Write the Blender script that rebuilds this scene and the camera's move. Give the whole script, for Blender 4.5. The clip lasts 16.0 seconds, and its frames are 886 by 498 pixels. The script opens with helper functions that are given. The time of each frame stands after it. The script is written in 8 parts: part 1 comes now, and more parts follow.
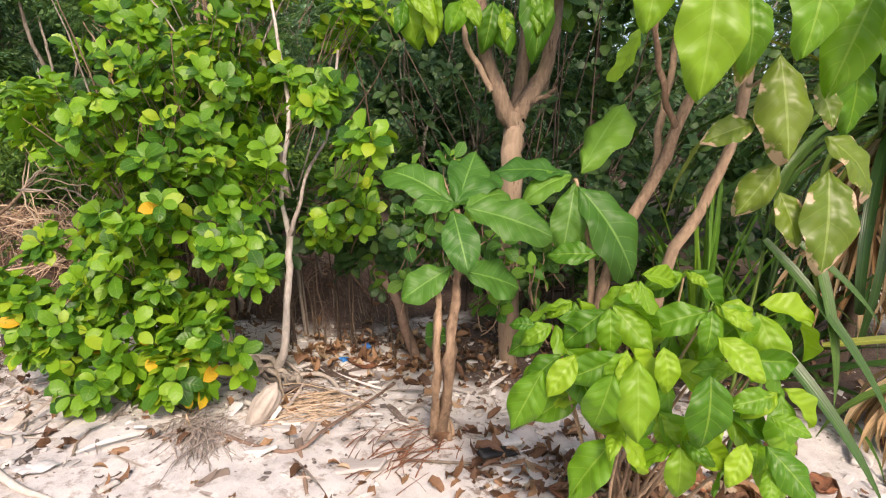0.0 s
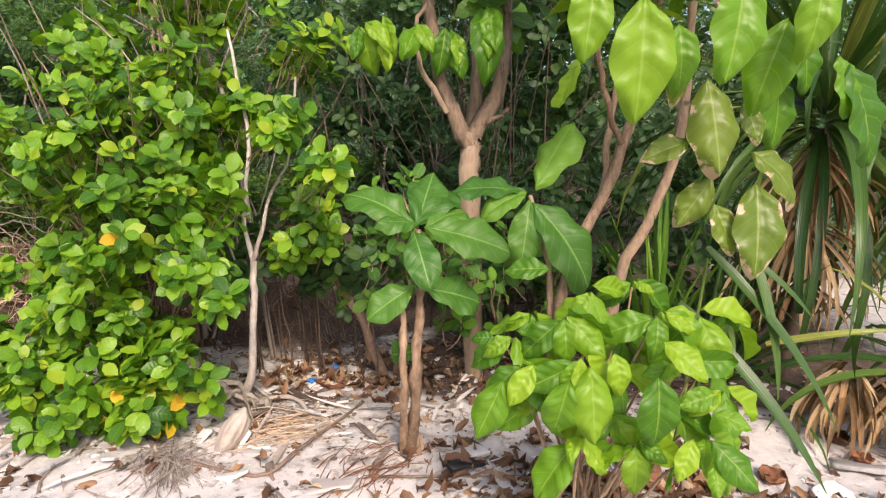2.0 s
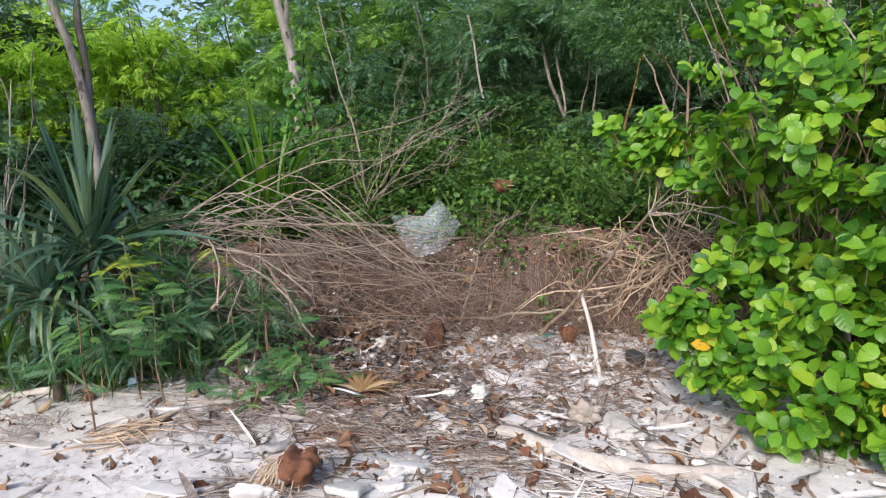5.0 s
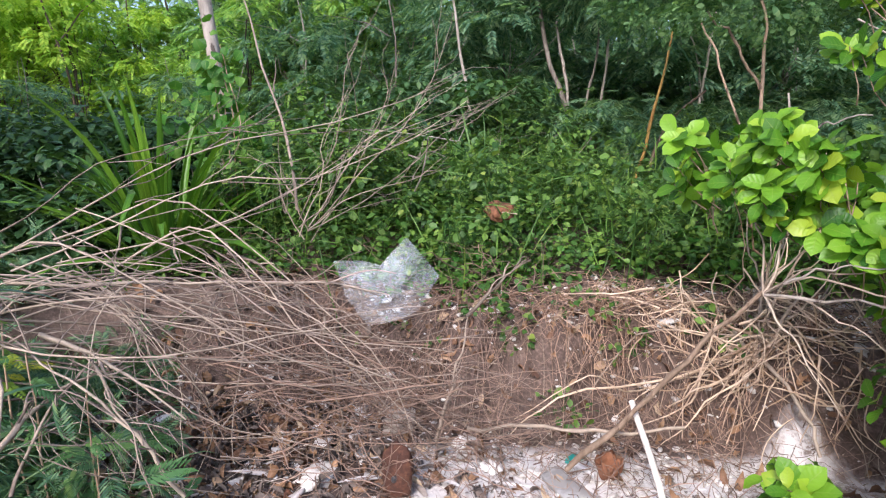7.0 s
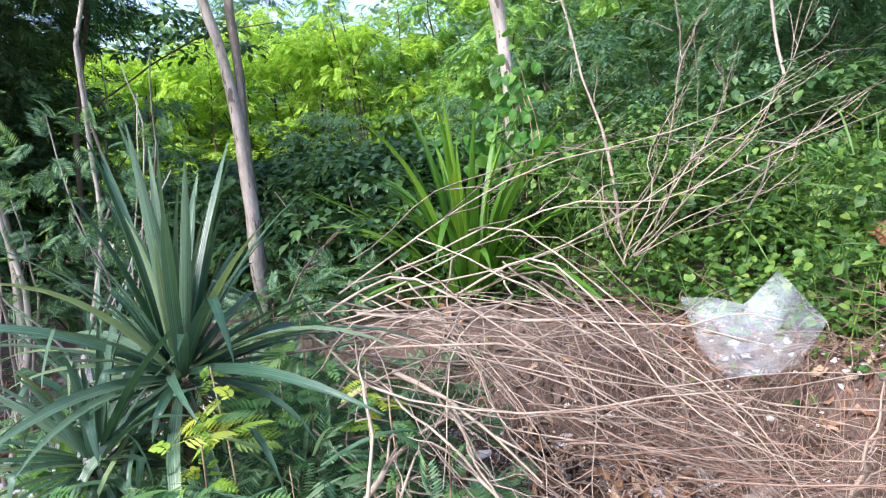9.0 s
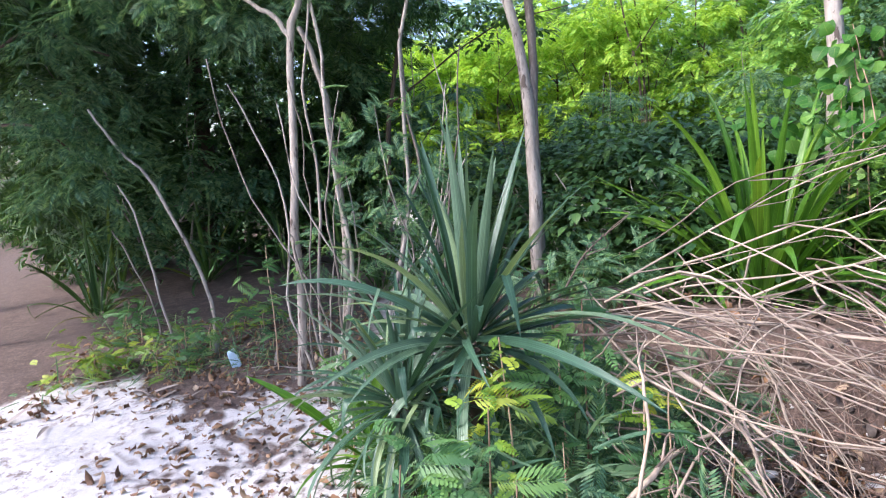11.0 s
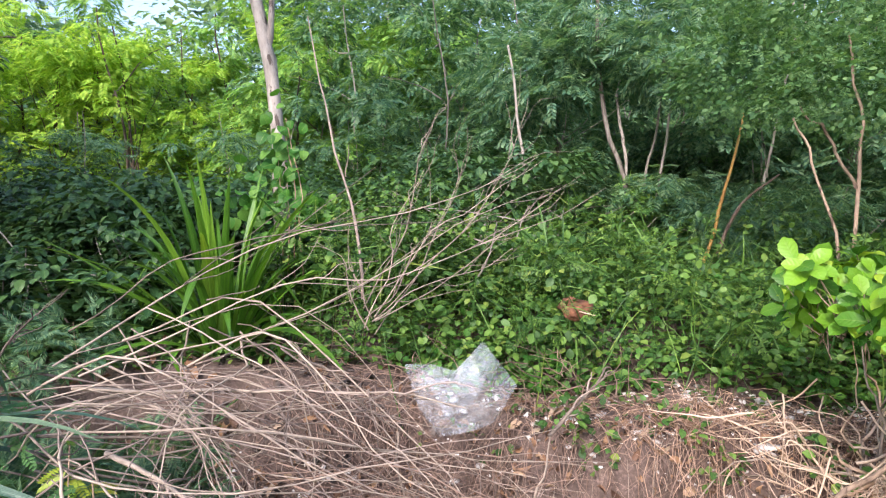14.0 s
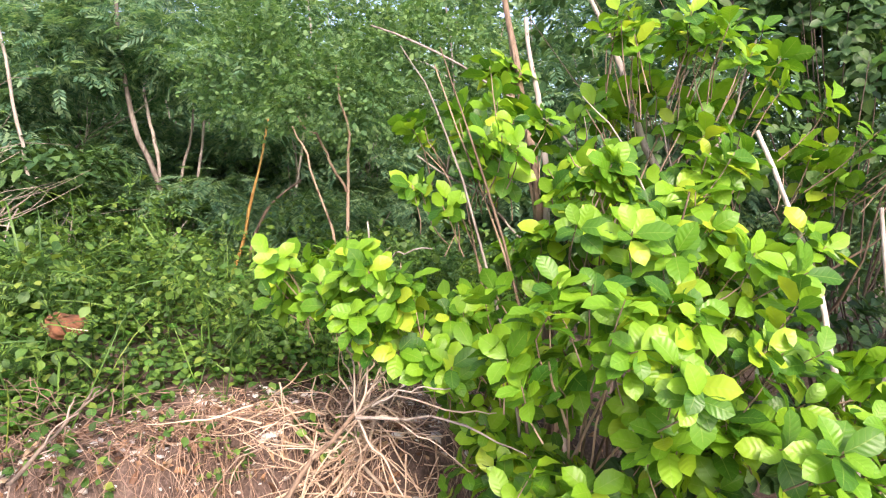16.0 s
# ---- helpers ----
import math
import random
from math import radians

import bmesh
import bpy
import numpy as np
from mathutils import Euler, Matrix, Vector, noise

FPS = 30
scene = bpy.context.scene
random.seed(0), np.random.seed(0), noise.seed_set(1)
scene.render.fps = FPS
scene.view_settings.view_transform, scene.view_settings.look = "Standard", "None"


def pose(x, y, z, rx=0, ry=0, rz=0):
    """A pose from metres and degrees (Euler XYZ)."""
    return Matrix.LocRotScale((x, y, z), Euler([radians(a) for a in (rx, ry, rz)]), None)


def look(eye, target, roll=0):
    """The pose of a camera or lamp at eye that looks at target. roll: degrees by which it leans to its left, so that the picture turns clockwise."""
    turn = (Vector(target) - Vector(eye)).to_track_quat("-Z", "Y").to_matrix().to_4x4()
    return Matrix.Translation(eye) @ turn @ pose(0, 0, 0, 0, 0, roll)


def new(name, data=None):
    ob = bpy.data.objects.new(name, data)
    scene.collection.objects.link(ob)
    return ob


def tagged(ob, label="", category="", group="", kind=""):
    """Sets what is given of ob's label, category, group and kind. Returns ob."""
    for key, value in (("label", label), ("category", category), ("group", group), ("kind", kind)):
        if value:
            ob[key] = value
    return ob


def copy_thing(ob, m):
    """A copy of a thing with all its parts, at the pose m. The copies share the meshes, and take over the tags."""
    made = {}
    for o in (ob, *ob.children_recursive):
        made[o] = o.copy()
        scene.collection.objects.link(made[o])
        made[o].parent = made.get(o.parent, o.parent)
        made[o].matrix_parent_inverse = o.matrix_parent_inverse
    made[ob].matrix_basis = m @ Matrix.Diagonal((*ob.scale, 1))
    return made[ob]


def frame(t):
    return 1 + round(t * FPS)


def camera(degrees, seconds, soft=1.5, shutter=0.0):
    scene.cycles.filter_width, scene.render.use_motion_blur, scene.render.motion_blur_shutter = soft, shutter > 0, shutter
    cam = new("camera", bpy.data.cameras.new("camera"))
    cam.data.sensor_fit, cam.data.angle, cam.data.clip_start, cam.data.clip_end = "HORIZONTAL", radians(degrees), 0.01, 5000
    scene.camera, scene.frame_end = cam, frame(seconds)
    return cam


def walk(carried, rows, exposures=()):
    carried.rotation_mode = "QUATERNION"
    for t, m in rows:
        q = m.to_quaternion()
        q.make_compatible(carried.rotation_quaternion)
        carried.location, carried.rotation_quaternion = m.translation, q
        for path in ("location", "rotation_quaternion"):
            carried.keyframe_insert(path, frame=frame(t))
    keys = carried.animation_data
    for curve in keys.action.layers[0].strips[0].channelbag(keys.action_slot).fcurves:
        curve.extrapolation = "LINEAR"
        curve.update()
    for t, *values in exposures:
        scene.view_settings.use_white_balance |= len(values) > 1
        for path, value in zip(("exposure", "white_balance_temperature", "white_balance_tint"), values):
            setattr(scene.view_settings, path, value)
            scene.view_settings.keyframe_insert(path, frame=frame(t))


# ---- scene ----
cam = camera(73.3, 16.0, soft=1.2)
PATH = [
    (0, (0.222, 0.09, 1.498), (0.03, 2.038, 1.091), 3.12),
    (0.5, (0.305, 0.101, 1.508), (0.293, 2.06, 1.109), 3.2),
    (1, (0.36, 0.105, 1.514), (0.434, 2.067, 1.129), 2.73),
    (1.5, (0.356, 0.088, 1.527), (0.444, 2.052, 1.161), 2.34),
    (2, (0.242, 0.006, 1.531), (0.165, 1.973, 1.179), 1.5),
    (2.5, (0.154, -0.078, 1.522), (-0.33, 1.838, 1.213), -0.16),
    (3, (0.059, -0.207, 1.511), (-0.815, 1.572, 1.237), -1.07),
    (3.5, (-0.057, -0.39, 1.533), (-1.113, 1.288, 1.267), -1.34),
    (4, (-0.221, -0.629, 1.547), (-1.4, 0.963, 1.278), -1.71),
    (4.5, (-0.61, -0.628, 1.466), (-1.907, 0.866, 1.172), -1.78),
    (4.7, (-0.869, -0.513, 1.462), (-2.175, 0.967, 1.142), -2.0),
    (6.8, (-2.309, 0.835, 1.58), (-3.522, 2.369, 1.157), -0.62),
    (7, (-2.355, 1.005, 1.619), (-3.567, 2.541, 1.203), -0.82),
    (7.5, (-2.571, 1.033, 1.71), (-3.85, 2.516, 1.304), -1.37),
    (8, (-2.884, 1.064, 1.69), (-4.304, 2.413, 1.289), -2.81),
    (8.5, (-2.99, 0.967, 1.683), (-4.576, 2.124, 1.306), -3.95),
    (9, (-3.008, 0.903, 1.675), (-4.723, 1.868, 1.319), -4.64),
    (9.5, (-3.047, 0.826, 1.653), (-4.898, 1.512, 1.332), -4.41),
    (9.7, (-3.056, 0.782, 1.648), (-4.956, 1.323, 1.338), -4.63),
    (10.7, (-3.006, 0.807, 1.697), (-4.973, 0.91, 1.35), -4.63),
    (11.8, (-2.945, 0.837, 1.758), (-4.888, 1.129, 1.383), -5.17),
    (12, (-2.931, 0.842, 1.765), (-4.869, 1.167, 1.393), -4.93),
    (12.5, (-2.889, 0.881, 1.792), (-4.781, 1.41, 1.42), -3.95),
    (13, (-2.821, 0.916, 1.856), (-4.58, 1.788, 1.475), -2.1),
    (13.5, (-2.767, 0.949, 1.887), (-4.301, 2.183, 1.54), 0.01),
    (14, (-2.717, 1.008, 1.908), (-4.008, 2.508, 1.624), 0.94),
    (14.5, (-2.676, 1.055, 1.916), (-3.706, 2.75, 1.662), 1.42),
    (15, (-2.618, 1.102, 1.91), (-3.374, 2.94, 1.688), 1.76),
    (15.5, (-2.522, 1.156, 1.895), (-2.964, 3.095, 1.681), 2.21),
    (16, (-2.376, 1.227, 1.879), (-2.434, 3.215, 1.667), 3.02),
]
walk(cam, [(t, look(eye, target, roll)) for t, eye, target, roll in PATH], [(0.0, 0.82, 7100, 21), (1.5, 0.88, 7000, 23), (3.0, 0.76, 6800, 17), (4.5, 0.67, 6200, 13), (6.8, 1.06, 5900, 21), (8.0, 1.52, 5800, 19), (9.5, 1.73, 5800, 20), (12.0, 1.56, 5800, 23), (13.2, 1.72, 5800, 23), (14.5, 1.33, 6200, 20), (15.2, 1.42, 6400, 18), (16.0, 1.78, 6800, 26)])

# ---- light ----
SUN_ELEVATION, SUN_HEADING = radians(42), radians(165)   # heading from +Y, clockwise
world = bpy.data.worlds.new("world")
scene.world = world
world.use_nodes = True
wn = world.node_tree.nodes
sky = wn.new("ShaderNodeTexSky")
sky.sky_type, sky.sun_disc = "NISHITA", False
sky.sun_elevation, sky.sun_rotation = SUN_ELEVATION, SUN_HEADING
sky.air_density, sky.dust_density = 1.0, 2.5
wn["Background"].inputs["Strength"].default_value = 0.15
world.node_tree.links.new(sky.outputs["Color"], wn["Background"].inputs["Color"])
sun_data = bpy.data.lights.new("sun", "SUN")
sun_data.energy, sun_data.angle, sun_data.color = 1.9, radians(12), (1.0, 0.92, 0.79)
sun = new("sun", sun_data)
sun_way = Vector((math.sin(SUN_HEADING) * math.cos(SUN_ELEVATION), math.cos(SUN_HEADING) * math.cos(SUN_ELEVATION), math.sin(SUN_ELEVATION)))
sun.matrix_world = look(sun_way * 40, (0, 0, 0))

# ---- materials ----
def nodes_of(name):
    m = bpy.data.materials.new(name)
    m.use_nodes = True
    return m, m.node_tree.nodes, m.node_tree.links, m.node_tree.nodes["Principled BSDF"]


def ramp(nodes, stops):
    r = nodes.new("ShaderNodeValToRGB")
    while len(r.color_ramp.elements) < len(stops):
        r.color_ramp.elements.new(0.5)
    for e, (p, c) in zip(r.color_ramp.elements, stops):
        e.position, e.color = p, (*c, 1)
    return r


def maths(nodes, links, op, a, b=None, c=None):
    n = nodes.new("ShaderNodeMath")
    n.operation = op
    for k, v in enumerate((a, b, c)):
        if v is None:
            continue
        if isinstance(v, (int, float)):
            n.inputs[k].default_value = v
        else:
            links.new(v, n.inputs[k])
    return n.outputs[0]


def noise_of(nodes, links, scale, detail=4, rough=0.6, coords=None, kind="Object"):
    n = nodes.new("ShaderNodeTexNoise")
    n.inputs["Scale"].default_value, n.inputs["Detail"].default_value, n.inputs["Roughness"].default_value = scale, detail, rough
    if coords is None:
        coords = nodes.new("ShaderNodeTexCoord").outputs[kind]
    links.new(coords, n.inputs["Vector"])
    return n.outputs["Fac"]


def mixed(nodes, links, fac, a, b, blend="MIX"):
    n = nodes.new("ShaderNodeMix")
    n.data_type, n.blend_type = "RGBA", blend
    for sock, v in ((n.inputs[0], fac), (n.inputs[6], a), (n.inputs[7], b)):
        if isinstance(v, tuple):
            sock.default_value = (*v, 1)
        elif isinstance(v, (int, float)):
            sock.default_value = v
        else:
            links.new(v, sock)
    return n.outputs[2]


def chance(nodes, links, whole=False):
    """A random number for each leaf, be it an object or an island of a mesh."""
    a = nodes.new("ShaderNodeObjectInfo").outputs["Random"]
    if whole:
        return a
    b = nodes.new("ShaderNodeNewGeometry").outputs["Random Per Island"]
    return maths(nodes, links, "FRACT", maths(nodes, links, "ADD", a, b))


def leaf_material(name, stops, rough=0.4, veins=0.0, clear=0.3, blotch=None, vein_count=9.0, vein_colour=(0.3, 0.42, 0.1), whole=False, ribs=0.6, relief=0.22, lines=0.0):
    """Leaf: a colour for each leaf, blotches, midrib and side veins along the leaf's own UV, light through the blade."""
    m, n, l, p = nodes_of(name)
    r = chance(n, l, whole)
    col = ramp(n, stops)
    l.new(r, col.inputs[0])
    c = col.outputs[0]
    fine = noise_of(n, l, 23, 5, 0.6)
    c = mixed(n, l, maths(n, l, "MULTIPLY", fine, 0.5), c, mixed(n, l, 1.0, c, (0.55, 0.6, 0.45), "MULTIPLY"))
    uv = n.new("ShaderNodeUVMap").outputs[0]
    sep = n.new("ShaderNodeSeparateXYZ")
    l.new(uv, sep.inputs[0])
    across = maths(n, l, "ABSOLUTE", maths(n, l, "SUBTRACT", sep.outputs[0], 0.5))
    if veins > 0:
        mid = maths(n, l, "LESS_THAN", across, 0.022)
        phase = maths(n, l, "SUBTRACT", sep.outputs[1], maths(n, l, "MULTIPLY", across, 0.42))
        wave = maths(n, l, "COSINE", maths(n, l, "MULTIPLY", phase, vein_count * 6.283))
        side = maths(n, l, "GREATER_THAN", wave, 0.975)
        line = maths(n, l, "MAXIMUM", mid, maths(n, l, "MULTIPLY", side, ribs))
        c = mixed(n, l, maths(n, l, "MULTIPLY", line, veins), c, vein_colour)
        bump = n.new("ShaderNodeBump")
        bump.inputs["Strength"].default_value, bump.inputs["Distance"].default_value = relief, 0.003
        l.new(maths(n, l, "ADD", fine, maths(n, l, "SUBTRACT", maths(n, l, "MULTIPLY", wave, -0.6), mid)), bump.inputs["Height"])
        l.new(bump.outputs[0], p.inputs["Normal"])
    if lines > 0:
        stripe = maths(n, l, "SINE", maths(n, l, "MULTIPLY", sep.outputs[0], 44.0))
        groove = maths(n, l, "ADD", maths(n, l, "MULTIPLY", stripe, 0.5), 0.5)
        # pale line along the fold: its highlight put into the leaf colour
        fold_glint = maths(n, l, "LESS_THAN", across, 0.06)
        c = mixed(n, l, maths(n, l, "MULTIPLY", groove, lines), c, mixed(n, l, 1.0, c, (0.5, 0.55, 0.5), "MULTIPLY"))
        c = mixed(n, l, maths(n, l, "MULTIPLY", fold_glint, lines), c, mixed(n, l, 1.0, c, (1.7, 1.6, 1.6), "MULTIPLY"))
        bump = n.new("ShaderNodeBump")
        bump.inputs["Strength"].default_value, bump.inputs["Distance"].default_value = 0.3, 0.002
        l.new(maths(n, l, "ADD", groove, fine), bump.inputs["Height"])
        l.new(bump.outputs[0], p.inputs["Normal"])
    if blotch:
        edge = noise_of(n, l, 11, 4, 0.65)
        gate = maths(n, l, "ADD", maths(n, l, "MULTIPLY", edge, 0.7), maths(n, l, "MULTIPLY", across, 0.45))
        gate = maths(n, l, "ADD", gate, maths(n, l, "MULTIPLY", maths(n, l, "MAXIMUM", maths(n, l, "SUBTRACT", sep.outputs[1], 0.72), 0.0), 0.6))
        fac = ramp(n, [(blotch[0], (0, 0, 0)), (blotch[0] + 0.03, (1, 1, 1))])
        l.new(gate, fac.inputs[0])
        c = mixed(n, l, fac.outputs[0], c, blotch[1])
    l.new(c, p.inputs["Base Color"])
    rv = maths(n, l, "ADD", rough - 0.08, maths(n, l, "MULTIPLY", fine, 0.18))
    l.new(rv, p.inputs["Roughness"])
    p.inputs["Specular IOR Level"].default_value = 0.4
    t = n.new("ShaderNodeBsdfTranslucent")
    l.new(mixed(n, l, 1.0, c, (1.0, 0.95, 0.45), "MULTIPLY"), t.inputs["Color"])
    mix = n.new("ShaderNodeMixShader")
    mix.inputs[0].default_value = clear
    l.new(p.outputs[0], mix.inputs[1])
    l.new(t.outputs[0], mix.inputs[2])
    l.new(mix.outputs[0], n["Material Output"].inputs["Surface"])
    return m


def solid_material(name, dark, light, scale=30, rough=0.8, bump=0.4, distance=0.004, metal=0.0, stretch=None, spots=None):
    """Bark, wood, stone, husk: two scales of noise between two colours, with relief."""
    m, n, l, p = nodes_of(name)
    co = n.new("ShaderNodeTexCoord").outputs["Object"]
    if stretch:
        mp = n.new("ShaderNodeMapping")
        mp.inputs["Scale"].default_value = stretch
        l.new(co, mp.inputs[0])
        co = mp.outputs[0]
    a = noise_of(n, l, scale, 6, 0.65, co)
    b = noise_of(n, l, scale * 0.15, 3, 0.5, co)
    r = chance(n, l)
    f = maths(n, l, "ADD", maths(n, l, "MULTIPLY", a, 0.6), maths(n, l, "MULTIPLY", b, 0.45))
    f = maths(n, l, "ADD", f, maths(n, l, "MULTIPLY", maths(n, l, "SUBTRACT", r, 0.5), 0.35))
    col = ramp(n, [(0.32, dark), (0.68, light)])
    l.new(f, col.inputs[0])
    c = col.outputs[0]
    if spots:
        s = ramp(n, [(spots[0], (0, 0, 0)), (spots[0] + 0.04, (1, 1, 1))])
        l.new(noise_of(n, l, scale * 0.4, 4, 0.7, co), s.inputs[0])
        c = mixed(n, l, s.outputs[0], c, spots[1])
    l.new(c, p.inputs["Base Color"])
    p.inputs["Roughness"].default_value, p.inputs["Metallic"].default_value = rough, metal
    bn = n.new("ShaderNodeBump")
    bn.inputs["Strength"].default_value, bn.inputs["Distance"].default_value = bump, distance
    l.new(a, bn.inputs["Height"])
    l.new(bn.outputs[0], p.inputs["Normal"])
    return m


def ground_material():
    m, n, l, p = nodes_of("ground")
    co = n.new("ShaderNodeTexCoord").outputs["Object"]
    soil = n.new("ShaderNodeAttribute")
    soil.attribute_name = "soil"
    grain = noise_of(n, l, 260, 3, 0.7, co)
    mid = noise_of(n, l, 9, 6, 0.7, co)
    sand = ramp(n, [(0.3, (0.37, 0.345, 0.325)), (0.48, (0.64, 0.61, 0.58)), (0.72, (0.80, 0.78, 0.755))])
    l.new(maths(n, l, "ADD", maths(n, l, "MULTIPLY", grain, 0.45), maths(n, l, "MULTIPLY", mid, 0.55)), sand.inputs[0])
    speck = ramp(n, [(0.51, (0, 0, 0)), (0.58, (1, 1, 1))])
    l.new(noise_of(n, l, 13, 9, 0.72, co), speck.inputs[0])
    litter = ramp(n, [(0.44, (0, 0, 0)), (0.58, (1, 1, 1))])
    l.new(noise_of(n, l, 2.4, 6, 0.72, co), litter.inputs[0])
    brown = ramp(n, [(0.3, (0.07, 0.045, 0.03)), (0.7, (0.26, 0.16, 0.10))])
    l.new(noise_of(n, l, 30, 5, 0.7, co), brown.inputs[0])
    sc = mixed(n, l, maths(n, l, "MULTIPLY", speck.outputs[0], maths(n, l, "ADD", 0.06, maths(n, l, "MULTIPLY", litter.outputs[0], 0.75))), sand.outputs[0], brown.outputs[0])
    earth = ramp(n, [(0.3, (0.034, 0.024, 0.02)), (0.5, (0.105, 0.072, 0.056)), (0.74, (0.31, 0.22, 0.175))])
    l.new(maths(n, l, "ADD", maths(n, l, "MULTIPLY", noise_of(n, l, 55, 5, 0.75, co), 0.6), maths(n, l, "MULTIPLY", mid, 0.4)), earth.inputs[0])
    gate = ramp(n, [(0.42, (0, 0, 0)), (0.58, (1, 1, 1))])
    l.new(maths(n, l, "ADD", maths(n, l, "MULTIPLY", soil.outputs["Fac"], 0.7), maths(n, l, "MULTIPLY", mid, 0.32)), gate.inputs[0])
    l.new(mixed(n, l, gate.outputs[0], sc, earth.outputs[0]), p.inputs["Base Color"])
    p.inputs["Roughness"].default_value = 0.92
    bn = n.new("ShaderNodeBump")
    bn.inputs["Strength"].default_value, bn.inputs["Distance"].default_value = 0.7, 0.02
    l.new(maths(n, l, "ADD", maths(n, l, "MULTIPLY", grain, 0.25), mid), bn.inputs["Height"])
    l.new(bn.outputs[0], p.inputs["Normal"])
    return m


GROUND = ground_material()
SHRUB_LEAF = leaf_material("shrub leaf", [(0.0, (0.035, 0.14, 0.015)), (0.4, (0.13, 0.33, 0.02)), (0.85, (0.26, 0.50, 0.03)), (1.0, (0.42, 0.56, 0.042))], 0.36, 0.35, 0.42, vein_count=6)
YELLOW_LEAF = leaf_material("yellow leaf", [(0.0, (0.65, 0.36, 0.02)), (1.0, (0.75, 0.50, 0.03))], 0.45, 0.25, 0.25, vein_count=6)
NONI_LEAF = leaf_material("noni leaf", [(0.0, (0.045, 0.16, 0.022)), (0.5, (0.08, 0.22, 0.026)), (1.0, (0.17, 0.36, 0.035))], 0.46, 0.6, 0.26, vein_count=7, vein_colour=(0.22, 0.42, 0.09), ribs=0.45, relief=0.35)
GLOSSY_LEAF = leaf_material("glossy leaf", [(0.0, (0.06, 0.20, 0.012)), (0.45, (0.14, 0.34, 0.016)), (1.0, (0.31, 0.51, 0.026))], 0.39, 0.5, 0.4, vein_count=6, vein_colour=(0.32, 0.50, 0.08), ribs=0.5, relief=0.4)
SCORCHED_LEAF = leaf_material("scorched leaf", [(0.0, (0.12, 0.20, 0.02)), (0.6, (0.19, 0.27, 0.03)), (1.0, (0.28, 0.30, 0.04))], 0.38, 0.5, 0.3, blotch=(0.56, (0.60, 0.44, 0.30)), vein_count=6, ribs=0.3, relief=0.3)
# dark small leaves, deepened further to carry the shade of the woods
DARK_LEAF = leaf_material("shade-darkened understorey leaf", [(0.0, (0.03, 0.09, 0.03)), (0.6, (0.06, 0.145, 0.045)), (1.0, (0.115, 0.22, 0.06))], 0.42, 0.2, 0.35)
COVER_LEAF = leaf_material("ground cover leaf", [(0.0, (0.03, 0.09, 0.018)), (0.45, (0.08, 0.19, 0.04)), (0.92, (0.19, 0.34, 0.06)), (1.0, (0.27, 0.36, 0.07))], 0.42, 0.2, 0.36)
BUSHY_LEAF = leaf_material("bushy tree leaf", [(0.0, (0.06, 0.16, 0.06)), (0.5, (0.13, 0.28, 0.10)), (1.0, (0.25, 0.42, 0.16))], 0.5, 0.2, 0.5)
VINE_LEAF = leaf_material("vine leaf", [(0.0, (0.035, 0.15, 0.02)), (0.6, (0.075, 0.24, 0.03)), (1.0, (0.20, 0.40, 0.06))], 0.5, 0.35, 0.45, vein_count=5)
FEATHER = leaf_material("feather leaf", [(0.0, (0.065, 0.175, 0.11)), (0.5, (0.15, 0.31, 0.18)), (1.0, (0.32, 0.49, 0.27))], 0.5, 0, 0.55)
# paler, bluer copy of the feather leaf: distance haze put into its colour
FEATHER_HAZE = leaf_material("hazed distant leaf", [(0.0, (0.10, 0.22, 0.15)), (0.5, (0.21, 0.37, 0.24)), (1.0, (0.38, 0.54, 0.34))], 0.6, 0, 0.55)
# lit copies of the feather leaf: sunlight put into brighter, yellower greens
FEATHER_SUNLIT = leaf_material("sunlit feather leaf", [(0.0, (0.22, 0.47, 0.05)), (0.5, (0.42, 0.68, 0.08)), (1.0, (0.60, 0.78, 0.12))], 0.5, 0, 0.5)
FEATHER_HALF_LIT = leaf_material("half-lit feather leaf", [(0.0, (0.11, 0.29, 0.05)), (0.5, (0.23, 0.46, 0.08)), (1.0, (0.38, 0.58, 0.12))], 0.5, 0, 0.42)
FERN_YELLOW = leaf_material("young feather leaf", [(0.0, (0.16, 0.32, 0.04)), (0.7, (0.28, 0.43, 0.05)), (1.0, (0.45, 0.48, 0.05))], 0.45, 0, 0.35, whole=True)
FERN_GREEN = leaf_material("feathery seedling leaf", [(0.0, (0.06, 0.17, 0.06)), (0.6, (0.11, 0.25, 0.08)), (1.0, (0.18, 0.34, 0.09))], 0.45, 0, 0.35, whole=True)
STRAP_BLUE = leaf_material("blue-green strap leaf", [(0.0, (0.04, 0.105, 0.065)), (0.5, (0.08, 0.16, 0.105)), (0.88, (0.165, 0.26, 0.17)), (1.0, (0.24, 0.33, 0.15))], 0.3, 0, 0.22, lines=0.6)
STRAP_GREEN = leaf_material("green strap leaf", [(0.0, (0.06, 0.17, 0.015)), (0.6, (0.12, 0.29, 0.025)), (1.0, (0.24, 0.42, 0.04))], 0.32, 0, 0.35, lines=0.6)
STRAP_RIGHT = leaf_material("screw pine leaf", [(0.0, (0.03, 0.085, 0.02)), (0.6, (0.07, 0.155, 0.03)), (0.9, (0.13, 0.23, 0.05)), (1.0, (0.32, 0.34, 0.06))], 0.3, 0, 0.2, lines=0.6)
STRAP_DEAD = leaf_material("dead strap leaf", [(0.0, (0.28, 0.15, 0.06)), (0.6, (0.50, 0.32, 0.17)), (1.0, (0.64, 0.48, 0.30))], 0.7, 0, 0.15, lines=0.6)
